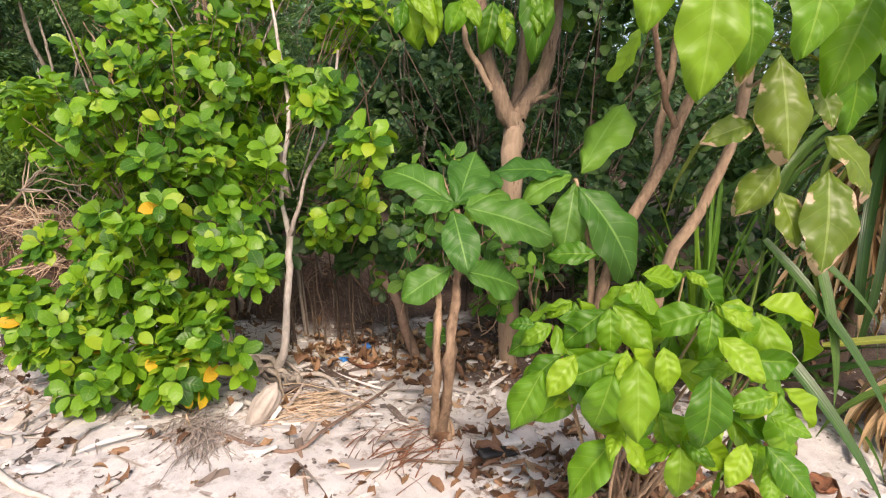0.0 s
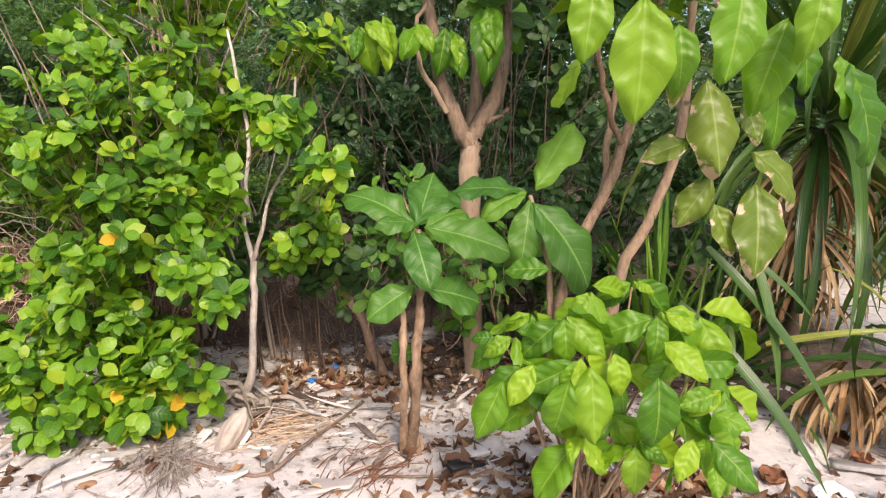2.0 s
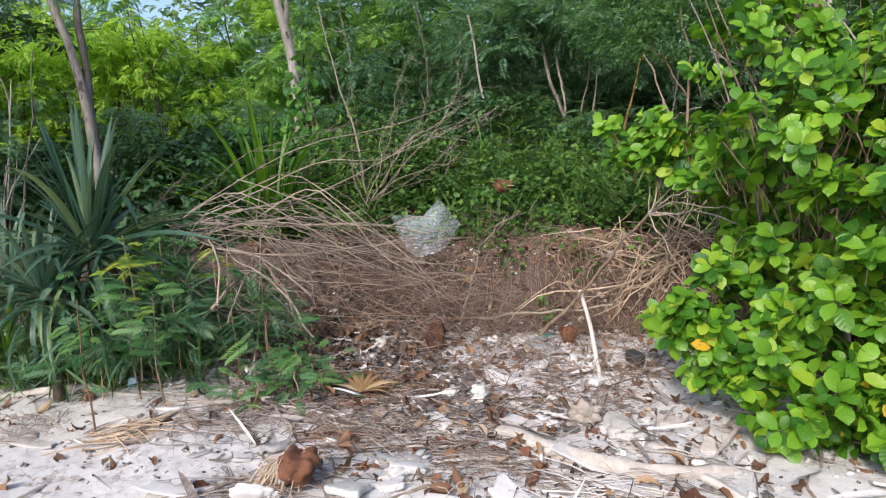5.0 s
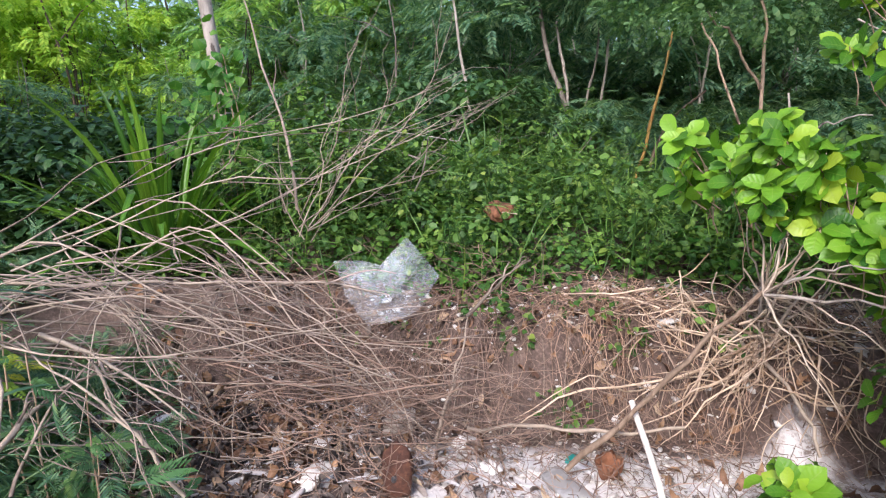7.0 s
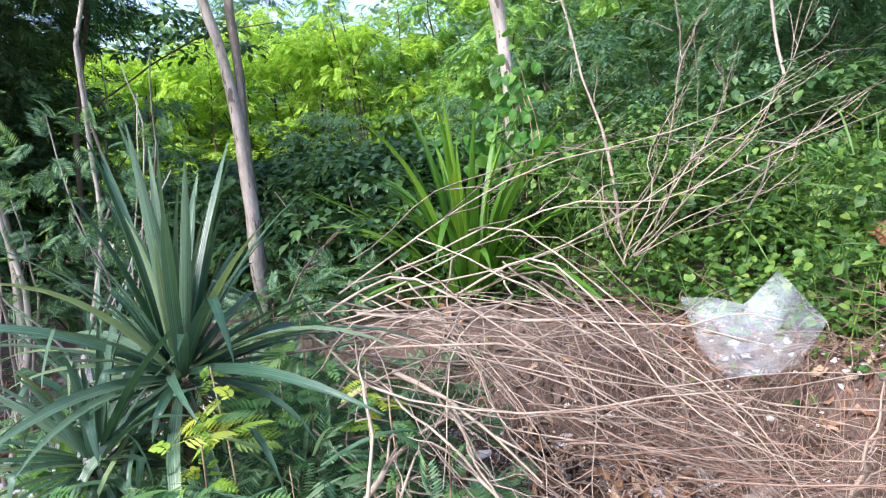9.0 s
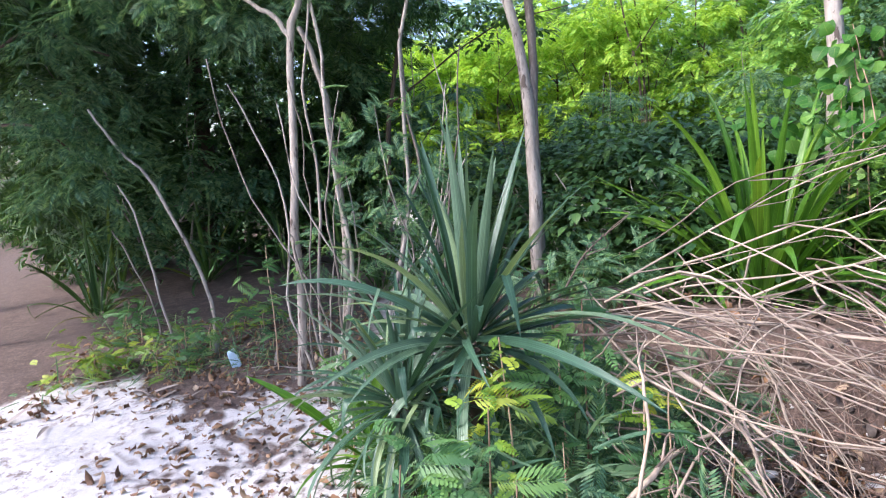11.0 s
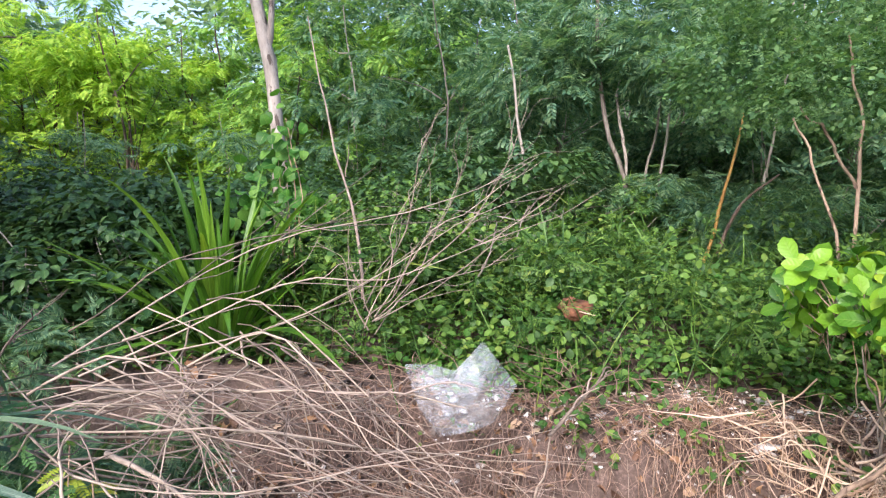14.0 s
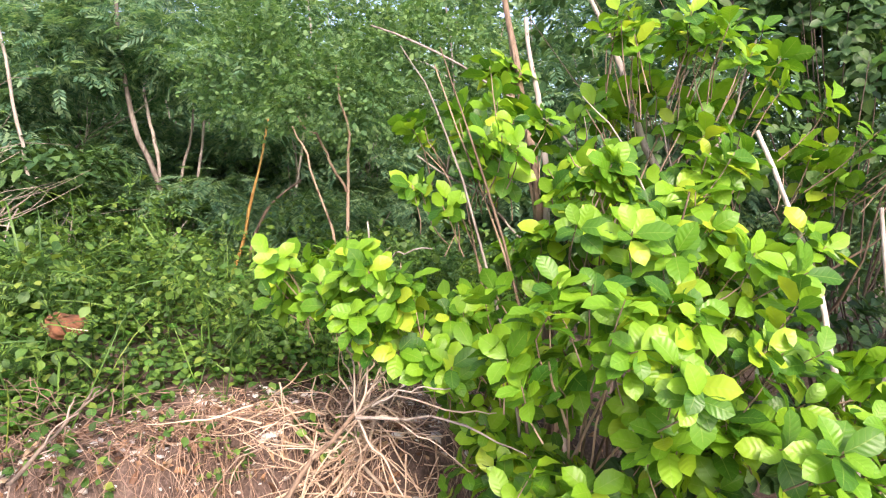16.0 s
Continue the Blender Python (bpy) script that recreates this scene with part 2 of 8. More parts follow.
DRY_LEAF = leaf_material("dry leaf", [(0.0, (0.09, 0.045, 0.028)), (0.45, (0.24, 0.125, 0.07)), (0.8, (0.40, 0.235, 0.13)), (1.0, (0.55, 0.42, 0.30))], 0.6, 0.3, 0.12, vein_count=7, vein_colour=(0.4, 0.26, 0.14))
BARK = solid_material("grey-brown bark", (0.10, 0.065, 0.04), (0.33, 0.24, 0.165), 46, 0.88, 0.9, 0.01, stretch=(1, 1, 0.22), spots=(0.6, (0.09, 0.06, 0.04)))
BARK_PALE = solid_material("pale bark", (0.12, 0.10, 0.082), (0.40, 0.355, 0.30), 40, 0.88, 0.7, 0.008, stretch=(1, 1, 0.22), spots=(0.58, (0.09, 0.07, 0.055)))
BARK_YOUNG = solid_material("tan young bark", (0.14, 0.085, 0.05), (0.47, 0.33, 0.215), 50, 0.85, 0.7, 0.005, stretch=(1, 1, 0.4))
BARK_DARK = solid_material("dark bark", (0.03, 0.022, 0.016), (0.12, 0.085, 0.06), 40, 0.9, 0.5, 0.005)
STICK = solid_material("dry stick", (0.115, 0.088, 0.064), (0.41, 0.332, 0.25), 25, 0.8, 0.4, 0.003)
STICK_RED = solid_material("reddish dry twig", (0.10, 0.062, 0.044), (0.31, 0.21, 0.152), 25, 0.85, 0.4, 0.003)
BARK_WHITE = solid_material("bleached bark", (0.22, 0.18, 0.15), (0.66, 0.61, 0.55), 60, 0.85, 0.6, 0.006, stretch=(1, 1, 0.25), spots=(0.66, (0.14, 0.10, 0.08)))
# darker copy of the dry stick, for the heap and its fine twigs
BRUSH_STICK = solid_material("darker brush stick", (0.085, 0.064, 0.05), (0.34, 0.268, 0.212), 25, 0.8, 0.4, 0.003)
ROOT_TAN = solid_material("tan dry root", (0.19, 0.11, 0.07), (0.54, 0.37, 0.25), 30, 0.85, 0.4, 0.003)
FIBRE = solid_material("palm fibre", (0.12, 0.09, 0.075), (0.42, 0.36, 0.31), 60, 0.9, 0.5, 0.003)
STRAW = solid_material("straw-coloured root", (0.30, 0.20, 0.12), (0.64, 0.50, 0.36), 30, 0.85, 0.4, 0.003)
PALE_WOOD = solid_material("bleached bark sheet", (0.46, 0.42, 0.39), (0.75, 0.72, 0.69), 14, 0.85, 0.6, 0.006, stretch=(0.3, 1, 1))
YELLOW_STEM = solid_material("yellow dead stem", (0.30, 0.15, 0.03), (0.66, 0.40, 0.10), 20, 0.7, 0.3, 0.003)
DRIFTWOOD = solid_material("bleached driftwood", (0.35, 0.30, 0.25), (0.66, 0.60, 0.53), 30, 0.85, 0.5, 0.006)
HUSK = solid_material("coconut husk", (0.065, 0.026, 0.015), (0.25, 0.105, 0.05), 45, 0.9, 0.8, 0.008)
HUSK_GREY = solid_material("weathered grey husk", (0.24, 0.19, 0.15), (0.48, 0.42, 0.36), 35, 0.9, 0.6, 0.006)
STONE = solid_material("coral stone", (0.40, 0.37, 0.33), (0.74, 0.71, 0.66), 50, 0.9, 0.6, 0.006)
STONE_DARK = solid_material("dark stone", (0.08, 0.07, 0.065), (0.24, 0.21, 0.19), 40, 0.9, 0.6, 0.006)
PLASTIC_BLUE = solid_material("blue plastic", (0.01, 0.12, 0.42), (0.03, 0.22, 0.60), 12, 0.4, 0.1, 0.001)
PLASTIC_TEAL = solid_material("teal plastic", (0.02, 0.28, 0.24), (0.06, 0.42, 0.36), 12, 0.4, 0.1, 0.001)
PLASTIC_WHITE = solid_material("dirty white plastic", (0.26, 0.25, 0.235), (0.66, 0.65, 0.63), 10, 0.6, 0.3, 0.003, spots=(0.62, (0.20, 0.17, 0.14)))
PLASTIC_PALE_BLUE = solid_material("pale blue plastic", (0.30, 0.45, 0.58), (0.50, 0.66, 0.78), 10, 0.35, 0.1, 0.002)
# dark drift debris; also the shade under the brush heap
DEBRIS_SHADE = solid_material("dark plant debris and heap shade", (0.028, 0.023, 0.02), (0.17, 0.135, 0.11), 30, 0.9, 0.5, 0.004)
CLOTH_DARK = solid_material("dark blue-grey rag", (0.02, 0.025, 0.035), (0.09, 0.10, 0.13), 18, 0.9, 0.6, 0.006)
BLACK_RUBBER = solid_material("black rubber", (0.012, 0.012, 0.013), (0.05, 0.05, 0.05), 20, 0.6, 0.3, 0.003)


def film_material():
    """Thin clear plastic film, hazy along its creases."""
    m, n, l, p = nodes_of("clear plastic film")
    p.inputs["Base Color"].default_value = (0.74, 0.80, 0.84, 1)
    p.inputs["Roughness"].default_value, p.inputs["Specular IOR Level"].default_value = 0.3, 0.6
    clear = n.new("ShaderNodeBsdfTransparent")
    clear.inputs["Color"].default_value = (0.93, 0.96, 0.97, 1)
    mix = n.new("ShaderNodeMixShader")
    co = n.new("ShaderNodeTexCoord").outputs["Object"]
    soft = ramp(n, [(0.32, (0.07, 0.07, 0.07)), (0.72, (0.24, 0.24, 0.24))])
    l.new(noise_of(n, l, 7, 3, 0.55, co), soft.inputs[0])
    ridge = maths(n, l, "ABSOLUTE", maths(n, l, "SUBTRACT", noise_of(n, l, 8, 1, 0.4, co), 0.5))
    crease = ramp(n, [(0.0, (0.55, 0.55, 0.55)), (0.035, (0, 0, 0))])
    l.new(ridge, crease.inputs[0])
    l.new(maths(n, l, "MINIMUM", maths(n, l, "ADD", soft.outputs[0], maths(n, l, "MULTIPLY", crease.outputs[0], soft.outputs[0])), 0.9), mix.inputs[0])
    bn = n.new("ShaderNodeBump")
    bn.inputs["Strength"].default_value, bn.inputs["Distance"].default_value = 0.3, 0.01
    l.new(noise_of(n, l, 12, 3, 0.5, co), bn.inputs["Height"])
    l.new(bn.outputs[0], p.inputs["Normal"])
    l.new(clear.outputs[0], mix.inputs[1])
    l.new(p.outputs[0], mix.inputs[2])
    l.new(mix.outputs[0], n["Material Output"].inputs["Surface"])
    return m


FILM = film_material()

# ---- mesh tools ----
rng = np.random.default_rng(7)


def mesh_of(name, v, f, uv, mat, smooth=True):
    """A mesh from arrays: places, quads, and a UV for each place."""
    me = bpy.data.meshes.new(name)
    v, f = np.asarray(v, np.float32), np.asarray(f, np.int32)
    me.vertices.add(len(v))
    me.vertices.foreach_set("co", v.ravel())
    me.loops.add(f.size)
    me.loops.foreach_set("vertex_index", f.ravel())
    me.polygons.add(len(f))
    me.polygons.foreach_set("loop_start", np.arange(0, f.size, f.shape[1], dtype=np.int32))
    me.update(calc_edges=True)
    if uv is not None:
        layer = me.uv_layers.new(name="UVMap")
        layer.data.foreach_set("uv", np.asarray(uv, np.float32)[f.ravel()].ravel())
    me.polygons.foreach_set("use_smooth", np.full(len(f), smooth))
    me.materials.append(mat)
    me.validate()
    return me


def grid_faces(rows, cols, wrap=False):
    r, c = np.meshgrid(np.arange(rows - 1), np.arange(cols if wrap else cols - 1), indexing="ij")
    n = (c + 1) % cols
    return np.stack([r * cols + c, r * cols + n, (r + 1) * cols + n, (r + 1) * cols + c], -1).reshape(-1, 4)


def blade(length, width, seg=6, cols=3, peak=0.45, fold=0.25, droop=0.5, wave=0.0, stalk=0.08, sharp=1.0, pucker=0.0, ribs=6, curl=0.0):
    """A leaf along +Y, its upper side to +Z: places, quads, UV. droop: radians by which it bends down to its tip."""
    s = np.linspace(0, 1, seg + 1)
    w = np.sin(np.pi * np.clip(s, 0, 1) ** (math.log(0.5) / math.log(peak))) ** (0.75 * sharp) * width / 2 + width * 0.015
    ang = -droop * s
    step = length / seg
    y = np.concatenate([[0], np.cumsum(np.cos(ang[:-1]) * step)]) + stalk * length
    z = np.concatenate([[0], np.cumsum(np.sin(ang[:-1]) * step)])
    u = np.linspace(-1, 1, cols)
    sg, ug = np.meshgrid(s, u, indexing="ij")
    x = ug * w[:, None]
    zz = z[:, None] + fold * np.abs(x) + wave * width * np.sin(sg * 17 + ug * 2) * np.abs(ug)
    if pucker:
        zz = zz + pucker * width * np.abs(np.sin(math.pi * ribs * (sg - 0.21 * np.abs(ug)))) * np.sin(math.pi * np.clip(np.abs(ug), 0, 1)) ** 0.7 - curl * width * np.abs(ug) ** 2.5 * (0.4 + sg)
    v = np.stack([x, np.broadcast_to(y[:, None], x.shape), zz], -1).reshape(-1, 3)
    uv = np.stack([ug * 0.5 + 0.5, sg], -1).reshape(-1, 2)
    return v, grid_faces(seg + 1, cols), uv


def strap(length, width, droop, seg=9, fold=0.5, twist=0.0, kink=0.0):
    """A long strap leaf along +Y that arches down by droop radians; kink: where along it folds over (0: nowhere)."""
    s = np.linspace(0, 1, seg + 1)
    w = width / 2 * np.clip(1.06 - s ** 3.2, 0.02, 1) * np.clip(0.55 + s * 3, 0, 1)
    ang = -droop * s ** 1.7
    if kink:
        ang = ang - np.where(s > kink, 1.5, 0.0)
    step = length / seg
    y = np.concatenate([[0], np.cumsum(np.cos(ang[:-1]) * step)])
    z = np.concatenate([[0], np.cumsum(np.sin(ang[:-1]) * step)])
    u = np.array([-1, 0, 1.0])
    x = u[None] * w[:, None] * np.cos(twist * s)[:, None]
    zz = z[:, None] + fold * np.abs(x) + u[None] * w[:, None] * np.sin(twist * s)[:, None]
    v = np.stack([x, np.broadcast_to(y[:, None], x.shape), zz], -1).reshape(-1, 3)
    uv = np.stack(np.broadcast_arrays(u[None] * 0.5 + 0.5, s[:, None]), -1).reshape(-1, 2)
    return v, grid_faces(seg + 1, 3), uv


def frond(length, pairs=6, pinna=0.42, width=0.09, droop=0.5):
    """A twice-feathered leaf: pairs of narrow pinnae along a bending stalk."""
    vs, fs, us, k = [], [], [], 0
    for i in range(pairs):
        s = 0.25 + 0.75 * i / (pairs - 1)
        y, z = length * s * math.cos(droop * s * 0.5), -length * s * math.sin(droop * s * 0.5)
        pl = length * pinna * (1 - 0.45 * abs(s - 0.55))
        for side in (-1, 1):
            a = radians(62 - 22 * s)
            d = np.array([side * math.sin(a), math.cos(a), -0.22])
            q = np.array([-d[1] * side, d[0] * side, 0]) * length * width
            o = np.array([0, y, z])
            vs += [o, o + d * pl * 0.5 + q * 0.5, o + d * pl - np.array([0, 0, pl * 0.15]), o + d * pl * 0.5 - q * 0.5]
            fs.append([k, k + 1, k + 2, k + 3])
            us += [(0.5, 0), (0, 0.5), (0.5, 1), (1, 0.5)]
            k += 4
    vs += [(-length * 0.008, 0, 0), (length * 0.008, 0, 0), (length * 0.006, length * 0.85, -length * 0.3 * droop), (-length * 0.006, length * 0.85, -length * 0.3 * droop)]
    fs.append([k, k + 1, k + 2, k + 3])
    us += [(0.5, 0), (0.5, 0), (0.5, 1), (0.5, 1)]
    return np.array(vs, float), np.array(fs), np.array(us, float)


def pinnate(length, pairs=10, leaflet=0.3, width=0.085):
    """A once-feathered leaf with oblong leaflets."""
    vs, fs, us, k = [], [], [], 0
    for i in range(pairs):
        s = 0.12 + 0.88 * i / (pairs - 1)
        pl = length * leaflet * math.sin(math.pi * (0.25 + 0.62 * s))
        for side in (-1, 1):
            d = unit([side * 0.86, 0.5 + 0.1 * math.sin(i * 2.1 + side), -0.2 + 0.14 * math.sin(i * 1.7 + side * 2)])
            q = np.array([-d[1] * side, d[0] * side, 0]) * length * width * 0.5
            o = np.array([0.03 * length * math.sin(5 * s), length * s * (1 - 0.08 * s), -0.34 * length * s * s])
            vs += [o, o + d * pl * 0.3 + q, o + d * pl * 0.8 + q * 0.8, o + d * pl, o + d * pl * 0.8 - q * 0.8, o + d * pl * 0.3 - q]
            fs += [[k, k + 1, k + 2, k + 3], [k, k + 3, k + 4, k + 5]]
            us += [(0.5, 0), (0, 0.3), (0, 0.8), (0.5, 1), (1, 0.8), (1, 0.3)]
            k += 6
    vs += [(-length * 0.01, 0, 0), (length * 0.01, 0, 0), (length * 0.005, length * 0.92, -length * 0.34), (-length * 0.005, length * 0.92, -length * 0.34)]
    fs.append([k, k + 1, k + 2, k + 3])
    us += [(0.5, 0)] * 4
    return np.array(vs, float), np.array(fs), np.array(us, float)


def unit(a):
    a = np.asarray(a, float)
    return a / np.maximum(np.linalg.norm(a, axis=-1, keepdims=True), 1e-9)


def poses(at, way, up, size):
    """N x 4 x 4: leaf base at the places, pointing along way, its upper side turned towards up."""
    y = unit(way)
    x = unit(np.cross(y, up))
    z = np.cross(x, y)
    m = np.zeros((len(y), 4, 4))
    m[:, 3, 3] = 1
    s = np.asarray(size, float).reshape(-1, 1)
    m[:, :3, 0], m[:, :3, 1], m[:, :3, 2], m[:, :3, 3] = x * s, y * s, z * s, at
    return m


def joined(templates, m, pick=None):
    """All leaves in one set of arrays."""
    pick = rng.integers(0, len(templates), len(m)) if pick is None else pick
    vs, fs, us, k = [], [], [], 0
    for i, (v, f, u) in enumerate(templates):
        mm = m[pick == i]
        if not len(mm):
            continue
        p = np.einsum("nij,vj->nvi", mm[:, :3, :3], v) + mm[:, None, :3, 3]
        vs.append(p.reshape(-1, 3))
        fs.append((f[None] + np.arange(len(mm))[:, None, None] * len(v)).reshape(-1, f.shape[1]) + k)
        us.append(np.tile(u, (len(mm), 1)))
        k += len(mm) * len(v)
    return np.concatenate(vs), np.concatenate(fs), np.concatenate(us)


def curve_points(points, n, wobble=0.0):
    """A smooth line through the points."""
    p = np.asarray(points, float)
    if len(p) == 2:
        p = np.array([p[0], (p[0] + p[1]) / 2, p[1]])
    e = np.concatenate([[2 * p[0] - p[1]], p, [2 * p[-1] - p[-2]]])
    t = np.linspace(0, len(p) - 1 - 1e-6, n)
    i = t.astype(int)
    s = (t - i)[:, None]
    a, b, c, d = e[i], e[i + 1], e[i + 2], e[i + 3]
    out = 0.5 * (2 * b + (c - a) * s + (2 * a - 5 * b + 4 * c - d) * s ** 2 + (3 * b - a - 3 * c + d) * s ** 3)
    if wobble:
        k = rng.normal(0, wobble, out.shape)
        k[0] = k[-1] = 0
        out = out + (k + np.roll(k, 1, 0)) / 2
    return out


def tube(points, r0, r1, n=10, sides=7, wobble=0.0, rough=0.08):
    """A tapered, slightly uneven stem."""
    p = curve_points(points, n, wobble)
    d = unit(np.gradient(p, axis=0))
    ref = np.array([0, 0, 1.0]) if abs(d[0, 2]) < 0.8 else np.array([1.0, 0, 0])
    x = unit(np.cross(d, ref))
    y = np.cross(d, x)
    r = np.linspace(r0, r1, n)
    a = np.arange(sides) / sides * 2 * math.pi
    rr = r[:, None] * (1 + rng.normal(0, rough, (n, sides)))
    v = p[:, None] + rr[..., None] * (np.cos(a)[None, :, None] * x[:, None] + np.sin(a)[None, :, None] * y[:, None])
    uv = np.stack(np.broadcast_arrays((a / 6.283)[None], np.linspace(0, 1, n)[:, None]), -1).reshape(-1, 2)
    ends = np.concatenate([v.reshape(-1, 3), [p[0], p[-1]]])
    f = grid_faces(n, sides, True)
    k = n * sides
    caps = [[(j + 1) % sides, j, k, k] for j in range(sides)] + [[k - sides + j, k - sides + (j + 1) % sides, k + 1, k + 1] for j in range(sides)]
    return ends, f, np.concatenate([uv, [(0, 0), (0, 1)]]), caps


def tubes(list_of):
    """Several stems in one set of arrays."""
    vs, fs, us, k = [], [], [], 0
    for v, f, u, caps in list_of:
        vs.append(v)
        fs.append(f + k)
        us.append(u)
        k += len(v)
    return np.concatenate(vs), np.concatenate(fs), np.concatenate(us)


def thing(name, at, label, category, group="", kind=""):
    ob = new(name)
    ob.empty_display_size = 0.1
    ob.location = at
    return tagged(ob, label, category, group, kind)


def part(name, arrays, mat, parent, label="", smooth=True):
    """One mesh under a thing; the arrays are in world places."""
    v, f, u = arrays[:3]
    base = Vector((0, 0, 0))
    o = parent
    while o is not None:
        base += o.location
        o = o.parent
    ob = new(name, mesh_of(name, np.asarray(v) - np.array(base), f, u, mat, smooth))
    ob.parent = parent
    return tagged(ob, label)


def lone(name, arrays, mat, label, category, group="", kind="", at=None, smooth=True):
    """A thing that is one mesh."""
    v = np.asarray(arrays[0], float)
    at = np.array(at) if at is not None else np.array([v[:, 0].mean(), v[:, 1].mean(), v[:, 2].min()])
    ob = new(name, mesh_of(name, v - at, arrays[1], arrays[2], mat, smooth))
    ob.location = at
    return tagged(ob, label, category, group, kind)


def pieces(name, meshes, m, parent, label="", pick=None):
    """Each leaf an object of its own on shared meshes; m in world places."""
    base = np.array(parent.location)
    for i, one in enumerate(m):
        one = one.copy()
        one[:3, 3] -= base
        ob = new(name, meshes[(i if pick is None else pick[i]) % len(meshes)])
        ob.parent = parent
        ob.matrix_basis = Matrix([list(r) for r in one])
        if label:
            tagged(ob, label)


def arrays_to_meshes(name, templates, mat):
    return [mesh_of(name, v, f, u, mat) for v, f, u in templates]


# ---- the ground ----
BANK = np.array([(-60, 6), (-12, 1.6), (-9.2, 1.1), (-7.8, 1.0), (-6.7, 1.6), (-6.1, 2.5), (-5.1, 3.12), (-4.2, 3.45), (-3.6, 3.72), (-3.0, 3.95), (-2.0, 4.1), (-0.8, 4.35), (1.5, 5.6), (4, 9), (60, 30)], float)


def inland(x, y):
    """Distance inland from the foot of the bank, negative on the beach."""
    p = np.stack([np.asarray(x, float), np.asarray(y, float)], -1)
    best, sign = np.full(p.shape[:-1], 1e9), np.ones(p.shape[:-1])
    for a, b in zip(BANK[:-1], BANK[1:]):
        ab = b - a
        t = np.clip(((p - a) @ ab) / (ab @ ab), 0, 1)
        d = p - (a + t[..., None] * ab)
        n = np.linalg.norm(d, axis=-1)
        s = np.sign(ab[0] * (p[..., 1] - a[1]) - ab[1] * (p[..., 0] - a[0]))
        sign = np.where(n < best, s, sign)
        best = np.minimum(n, best)
    return best * np.where(sign == 0, 1, sign)


def smooth_step(a, b, x):
    t = np.clip((x - a) / (b - a), 0, 1)
    return t * t * (3 - 2 * t)


def waves(x, y):
    return (np.sin(x * 1.7 + 0.6 * np.sin(y * 1.3)) * np.sin(y * 2.1 + 0.8 * np.sin(x * 0.9)) * 0.03 + np.sin(x * 5.3 + y * 2.2) * np.sin(y * 6.1 - x * 1.4) * 0.012
            + np.sin(x * 13.7 + y * 4.1) * np.sin(y * 15.3 - x * 5.2) * 0.006)


def land(x, y):
    """Height of the ground."""
    x, y = np.asarray(x, float), np.asarray(y, float)
    d = inland(x, y)
    high = 0.64 * smooth_step(0.4, -2.0, x) * (1 - 0.55 * smooth_step(-6.3, -8.2, x)) + 0.08
    ragged = d + 0.10 * np.sin(x * 4.3) + 0.06 * np.sin(x * 11 + y * 3)
    h = high * (0.8 * smooth_step(-0.02, 0.30, ragged) + 0.2 * smooth_step(0.3, 1.4, ragged)) + 0.035 * np.clip(d - 1, 0, 20)
    h = h - 0.02 * np.clip(-d - 3, 0, 12) * smooth_step(2, -3, y)
    return h + waves(x, y) * smooth_step(60, 12, np.hypot(x, y))


def axis(lo, hi, fine, far):
    core = np.arange(lo, hi, fine)
    out = np.geomspace(fine * 2, far, 34)
    return np.concatenate([lo - out[::-1], core, hi + out])


gx, gy = axis(-9.5, 4.0, 0.055, 900), axis(-2.2, 6.5, 0.055, 900)
X, Y = np.meshgrid(gx, gy, indexing="xy")
Z = land(X, Y)
jit = rng.normal(0, 0.004, Z.shape) * ((np.abs(X + 3) < 7) & (np.abs(Y - 3) < 4))
gv = np.stack([X, Y, Z + jit], -1).reshape(-1, 3)
gme = mesh_of("ground", gv, grid_faces(len(gy), len(gx)), None, GROUND)
soil = gme.attributes.new("soil", "FLOAT", "POINT")
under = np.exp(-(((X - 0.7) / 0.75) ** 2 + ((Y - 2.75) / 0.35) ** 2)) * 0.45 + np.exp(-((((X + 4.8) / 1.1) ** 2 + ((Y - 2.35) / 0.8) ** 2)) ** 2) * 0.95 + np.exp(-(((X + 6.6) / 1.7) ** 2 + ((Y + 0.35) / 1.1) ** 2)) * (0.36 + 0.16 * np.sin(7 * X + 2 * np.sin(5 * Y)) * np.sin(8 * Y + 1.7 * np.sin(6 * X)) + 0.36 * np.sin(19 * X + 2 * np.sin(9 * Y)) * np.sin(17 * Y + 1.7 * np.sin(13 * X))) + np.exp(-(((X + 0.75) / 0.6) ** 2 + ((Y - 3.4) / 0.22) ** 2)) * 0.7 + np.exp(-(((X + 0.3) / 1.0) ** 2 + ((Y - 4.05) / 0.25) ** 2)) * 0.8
inside = np.maximum(smooth_step(-0.25 - 0.4 * smooth_step(-2.6, -3.4, X) * smooth_step(-6.5, -5.0, X), 0.2, inland(X, Y)), smooth_step(3.1, 3.7, Y) * smooth_step(-0.3, 0.3, X) * (0.4 + 0.6 * smooth_step(4.0, 2.4, X)))
# lightens the bank's lip with sand colour, standing in for light on its soil
bank_lighten = 0.3 * smooth_step(-4.2, -3.5, X) * smooth_step(-1.8, -2.4, X) * np.exp(-((inland(X, Y) - 0.5) / 0.2) ** 2) * (0.6 + 0.6 * np.sin(9 * X + 3 * Y) * np.sin(11 * Y))
ragged_x = X + 0.2 * np.sin(3.1 * Y + 0.8) + 0.12 * np.sin(9.3 * Y + 2 * X) + 0.06 * np.sin(23 * Y + 11 * X) + 0.3 * smooth_step(-0.9, -1.8, Y)
verge = 0.66 * smooth_step(-7.0, -7.75, ragged_x) * smooth_step(0.9, 0.2, Y) + 0.25 * smooth_step(-8.6, -10.4, X + 0.25 * Y)
soil.data.foreach_set("value", np.clip(-bank_lighten + inside + under + verge, 0, 1).ravel().astype(np.float32))
